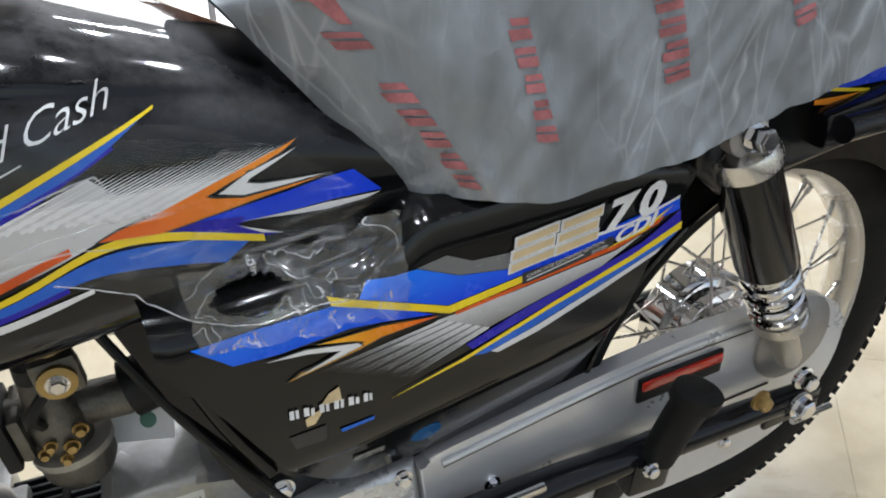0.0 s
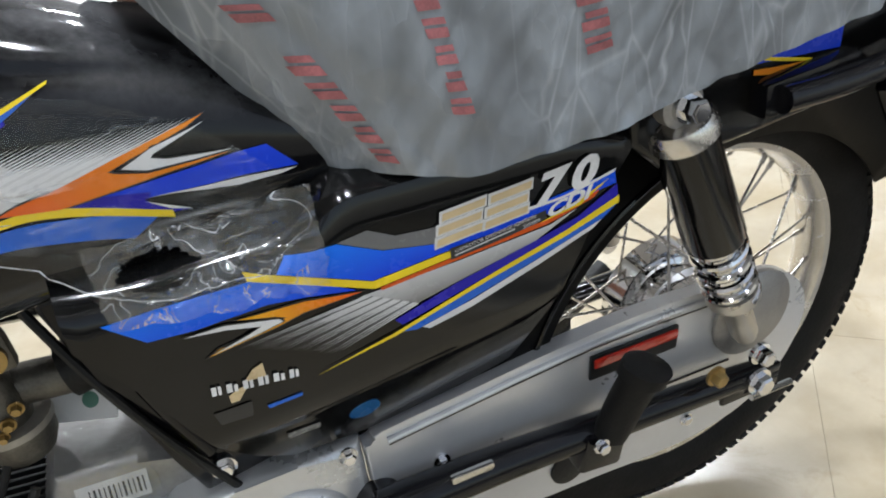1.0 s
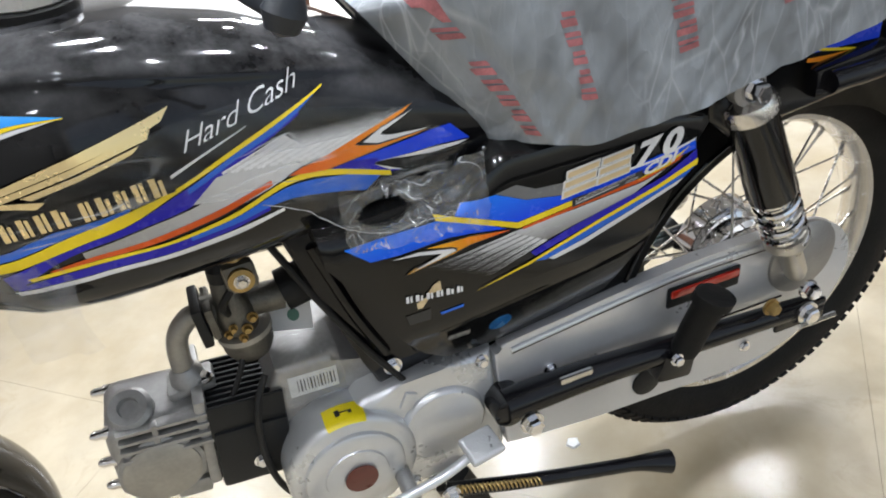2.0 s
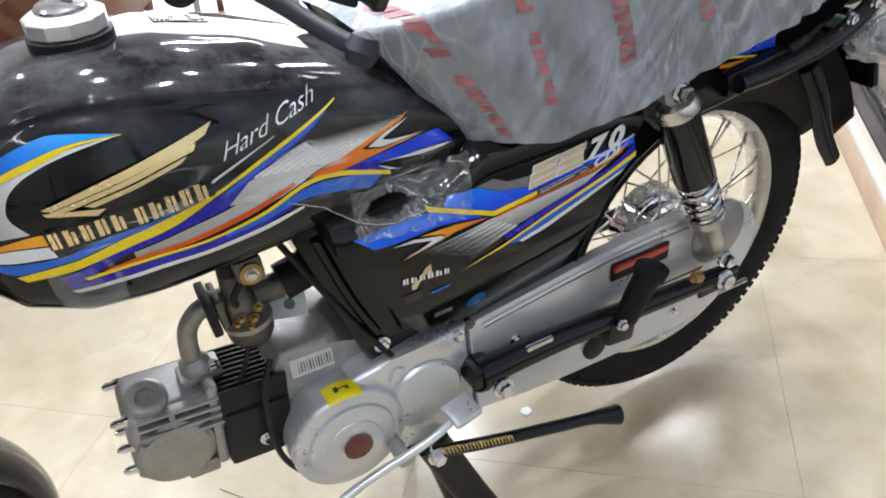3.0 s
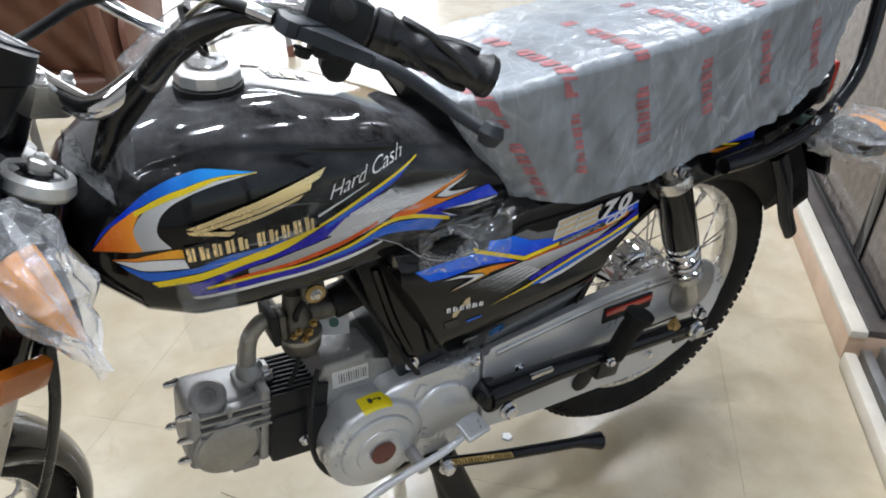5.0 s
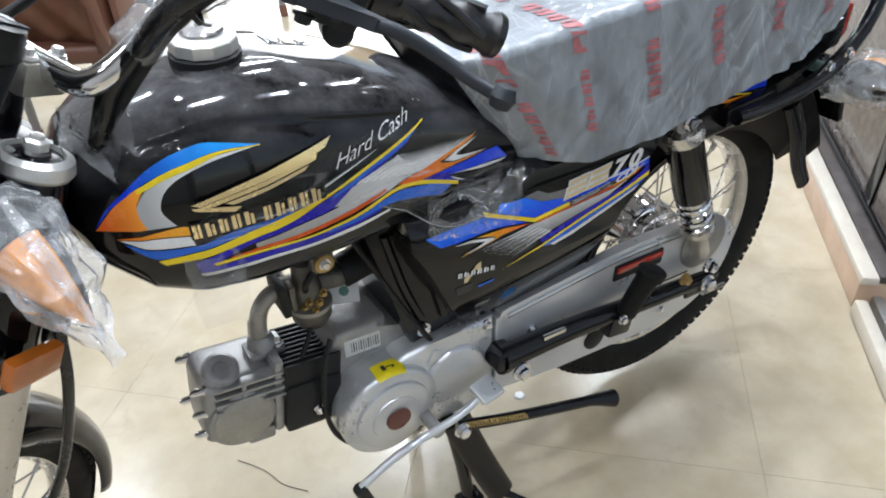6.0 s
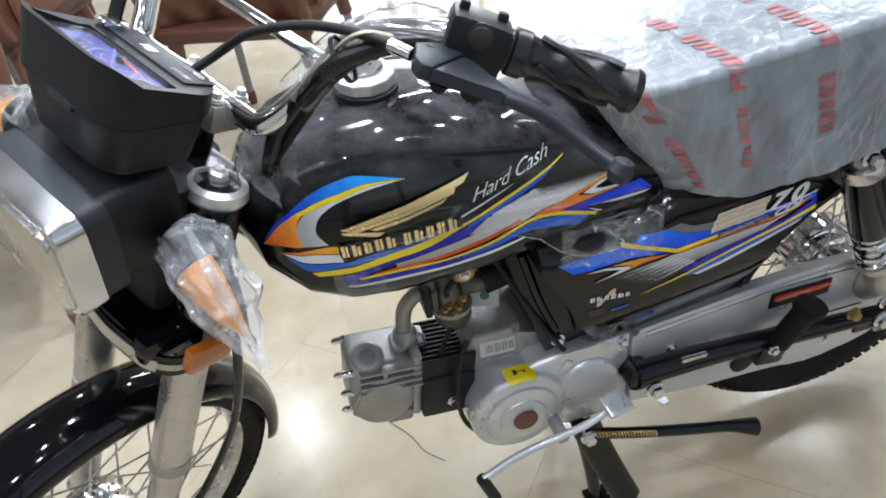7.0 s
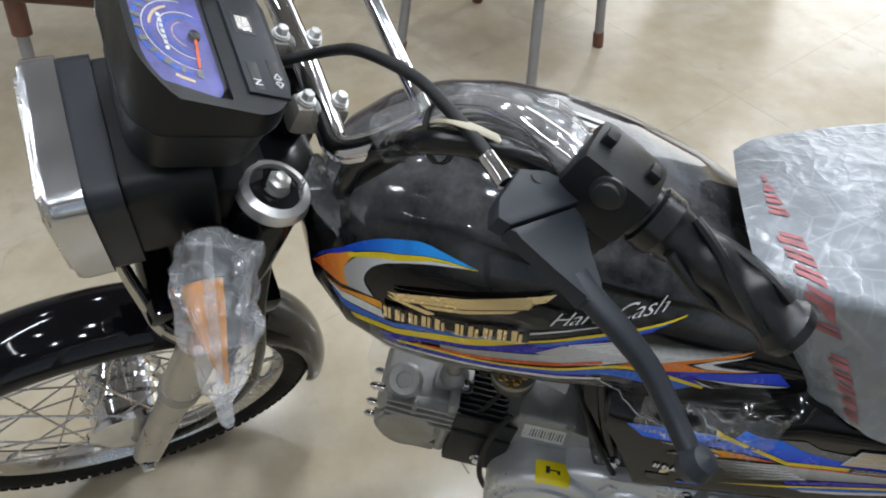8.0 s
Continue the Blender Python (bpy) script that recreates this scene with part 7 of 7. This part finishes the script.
def wrappings():
    for s in (-1, 1):
        pts = [FRONT @ Vector(p) for p in ((-.078, s * .104, -.042), (-.082, s * .124, -.052), (-.087, s * .154, -.063), (-.090, s * .188, -.074), (-.094, s * .232, -.092))]
        bag("plastic_bag", pts, [(0, .028), (.15, .031), (.4, .030), (.65, .026), (.82, .015), (.92, .008), (1, .006)], "crumpled milky plastic bag over an amber indicator", "bags over the indicators")
    for s in (-1, 1):
        bag("plastic_bag", [(.80, s * .10, .60), (.84, s * .14, .60), (.865, s * .20, .595), (.885, s * .25, .59)], [(0, .03), (.3, .042), (.7, .04), (1, .03)], "crumpled clear plastic bag over a rear indicator", "bags over the indicators")
    # clear sleeve over the near bar
    o = thing("handlebar_film", "clear plastic sleeve drawn over the chrome handlebar", "plastic film")
    for nm, ends, rad in (("bar_sleeve", ((.014, -.106, .078), (.034, -.124, .128), (.050, -.165, .167), (.062, -.212, .182)), .019),):
        rings = []
        for i in range(41):
            line = spline(ends, 40)
            p, b = line[i], basis(line[min(i + 1, 40)] - line[max(i - 1, 0)])
            rings.append([FRONT @ folded(p + b @ Vector((rad * math.cos(t), rad * math.sin(t), 0)), 45, .005) for t in (2 * math.pi * k / 40 for k in range(40))])
        part(nm, ring_faces(bmesh.new(), rings, True, False), M_THIN, o, "", 40)
    # torn film stretched along the tank's flank down to the side cover
    o = thing("plastic_film", "torn clear plastic film clinging to the tank and side cover", "plastic film")
    up = spline([(-.150, .712, 0), (-.08, .732, 0), (-.01, .744, 0), (.07, .742, 0), (.14, .712, 0), (.185, .672, 0)], 70)
    lo = spline([(-.150, .682, 0), (-.08, .690, 0), (-.01, .684, 0), (.05, .655, 0), (.10, .618, 0), (.165, .612, 0)], 70)
    rows = []
    for k in range(25):
        row = []
        for a, b in zip(up, lo):
            p = a.lerp(b, k / 24)
            base = max(tank_y(p.x, max(p.y, lerp(p.x, TANK_LOW) + 0.004)), 0.122 if p.x > .06 else 0.0)
            n = 0.008 * abs(noise.noise((p.x * 40 + p.y * 30, p.y * 45, 0.0))) + 0.004 * abs(noise.noise((p.x * 90 - p.y * 60, p.y * 75, 4.0))) * min(1.0, max(0.15, (p.x - .02) / .08))
            ragged = max(0.0, (p.x - .16) / .06) * .022 * noise.noise((k * .45, 3.0, 0.0))
            row.append(Vector((p.x + ragged, -base - 0.0045 - n - abs(ragged) * .3, p.y)))
        rows.append(row)
    bm = ring_faces(bmesh.new(), rows, False, False)
    hole = [f for f in bm.faces if ((f.calc_center_median().x - .112) / .022) ** 2 + ((f.calc_center_median().z - .637) / .012) ** 2 < 1]
    bmesh.ops.delete(bm, geom=hole, context="FACES")
    sheet = part("film", bm, M_FILM, o, "", 85)
    part("torn_edge", tube(bmesh.new(), [rows[-1][i] + Vector((0, -.0008, 0)) for i in range(36, 71)], 0.0004, 6), M_EDGE, sheet)
    # the torn end bunched up round the hole in sharp facets
    rows = []
    for k in range(29):
        row = []
        for i in range(45):
            u, v = i / 44, k / 28
            x, z = .078 + .122 * u, .606 + .052 * v - .016 * u * (1 - v) + .006 * noise.noise((u * 5, v * 4, 2.0))
            q = Vector((x * 38, z * 60, 1.7))
            fold_ = abs(noise.noise(q)) + .6 * abs(noise.noise(q * 2.1 + Vector((3, 1, 0)))) + .3 * abs(noise.noise(q * 4.3))
            ragged = .010 * noise.noise((v * 6, u * 6, 8.0)) * max(0.0, abs(u - .5) * 2 - .5)
            row.append(Vector((x + ragged, -max(.1285, tank_y(x, max(z, .625)) + .004) - .012 * fold_ * min(1.0, 4 * u, 4 * (1 - u) + .3), z + ragged * .6)))
        rows.append(row)
    bm = ring_faces(bmesh.new(), rows, False, False)
    hole = [f for f in bm.faces if ((f.calc_center_median().x - .112) / .021) ** 2 + ((f.calc_center_median().z - .636) / .0115) ** 2 < 1 + .3 * noise.noise(f.calc_center_median() * 80)]
    bmesh.ops.delete(bm, geom=hole, context="FACES")
    part("bunched_end", bm, M_CRUMPLE, sheet, "crumpled torn end of the film", 12)
    # a scrap under the tank's nose
    rows = [[crumple(Vector((-.165 + .05 * i / 10, -tank_y(-.165 + .05 * i / 10, .66) - .003 - .01 * k / 8 * (k > 3), .675 - .075 * k / 8)), 60, .006) for i in range(11)] for k in range(9)]
    part("film_scrap", ring_faces(bmesh.new(), rows, False, False), M_SCRAP, o)
    # smoky film over the engine's top
    rows = [[folded(Vector((-.012 + .064 * i / 14, -.0475 + max(0.0, (k - 7) / 7) * .05, .395 + .056 * min(1.0, k / 7) + .003)), 60, .006) for i in range(15)] for k in range(15)]
    part("film_scrap", ring_faces(bmesh.new(), rows, False, False), M_SCRAP, o)
    # film over the steering head
    rows = [[crumple(Vector((-.225 + .075 * i / 12, -.035 - .055 * k / 12, .800 - .03 * abs(k - 6) / 6 + .02 * math.sin(i))), 40, .012) for i in range(13)] for k in range(13)]
    part("film_scrap", ring_faces(bmesh.new(), rows, False, False), M_THIN, o)


wrappings()


# ---- chairs behind the motorcycle ----
def chair(x, y, turn, label):
    o = thing("chair", label, "chair", (x, y, 0), "chairs along the showroom")
    o.rotation_euler = (0, 0, radians(turn))
    part("seat", box(bmesh.new(), (0, 0, .43), (.46, .44, .045), .018, seg=3), M_BROWNPL, o)
    rows = []
    for i in range(13):
        t = i / 12
        rows.append([Vector((-.22 + .44 * k / 16, .20 + .10 * t - .05 * math.cos((k / 16 - .5) * math.pi), .43 + .45 * t + (0.05 * math.sin(math.pi * k / 16) * t))) for k in range(17)])
    back = part("backrest", ring_faces(bmesh.new(), rows, False, False), M_QUILT, o)
    back.modifiers.new("thickness", "SOLIDIFY").thickness = 0.018
    part("back_rim", tube(bmesh.new(), [(-.22, .20, .45), (-.225, .25, .66), (-.20, .30, .88), (0, .29, .94), (.20, .30, .88), (.225, .25, .66), (.22, .20, .45)], 0.016, 10, 40), M_PINKPL, o)
    for s in (-1, 1):
        part("armrest", tube(bmesh.new(), [(s * .225, .26, .72), (s * .255, .12, .68), (s * .265, -.05, .665), (s * .255, -.19, .64), (s * .235, -.22, .56), (s * .225, -.20, .44)], 0.03, 10, 24, 0.5), M_PINKPL, o)
        rows = [[Vector((s * (.225 + .035 * math.sin(math.pi * k / 10)), .24 - .45 * k / 10, .44 + (.225 + .03 * (1 - k / 10)) * q / 6)) for k in range(11)] for q in range(7)]
        panel = part("side_panel", ring_faces(bmesh.new(), rows, False, False), M_BROWNPL, o)
        panel.modifiers.new("thickness", "SOLIDIFY").thickness = 0.012
        plate = [(-.17, .475), (.17, .475)] + [(.17 * math.cos(radians(a)), .545 + .085 * math.sin(radians(a))) for a in range(0, 181, 15)]
        part("side_plate", prism(bmesh.new(), plate, -s * .268, -s * .252, .004, 2, pose(0, .01, 0, 0, 0, 90)), M_PINKPL, panel, "paler rounded plate in the chair's side")
    part("seat_pad", box(bmesh.new(), (0, -.02, .455), (.34, .32, .012), .005), M_PINKPL, o)
    part("apron", box(bmesh.new(), (0, -.205, .395), (.42, .025, .07), .008), M_BROWNPL, o)
    for sx in (-1, 1):
        for sy in (-1, 1):
            leg = part("leg", tube(bmesh.new(), [(sx * .19, sy * .18, .42), (sx * .225, sy * .215, .012)], 0.014, 10), M_LEG, o)
            part("leg_socket", tube(bmesh.new(), [(sx * .187, sy * .177, .43), (sx * .198, sy * .188, .32)], 0.022, 10), M_PINKPL, leg)
            part("foot", tube(bmesh.new(), [(sx * .221, sy * .211, .05), (sx * .226, sy * .216, 0.0)], 0.017, 10), M_PINKPL, leg)


chair(-.149, 1.48, 154, "brown moulded plastic armchair on grey metal legs")
chair(-1.00, 1.00, 94, "brown moulded plastic armchair on grey metal legs")
chair(.75, 2.75, 154, "brown moulded plastic armchair on grey metal legs")
chair(-.95, 1.85, 154, "brown moulded plastic armchair on grey metal legs")

build_room()
ceiling_lights()


# ---- floor litter and tiles ----
bm = lathe(bmesh.new(), [(.012, 0), (.010, .003), (.0005, .004)], n=5)
chip = part("paper_scrap", bm, M_TAG)
chip.matrix_world = pose(.369, .065, 0.0005, 0, 0, 30)
tagged(chip, "small torn white paper scrap on the floor", "litter")

thread = part("thread", tube(bmesh.new(), [(-.14, .224, .002), (-.116, .19, .002), (-.102, .163, .002), (-.091, .131, .002), (-.061, .095, .002)], 0.0008, 6, 24), M_CARB)
tagged(thread, "short dark thread lying on the marble floor", "litter")

FLOOR = bpy.data.objects["floor"]
SIZE = 0.6
tile_bm = box(bmesh.new(), (0, 0, -0.004), (SIZE - 0.0005, SIZE - 0.0005, 0.008), 0.0001, seg=1)
tile_me = bpy.data.meshes.new("tile")
tile_bm.to_mesh(tile_me)
tile_bm.free()
tile_me.materials.append(M_FLOOR)
for i in range(-7, 10):
    for j in range(-1, 9):
        a, b = -0.726 + SIZE * (i + 0.5), 1.47 + SIZE * (j - 2.5)
        if -4.2 < a < 5.6 and -0.02 + SIZE / 2 - 0.35 < b < 5.0:
            t = new("tile", tile_me)
            t.parent = FLOOR
            t.matrix_world = ROOM @ Matrix.Translation((a, b, 0.0))
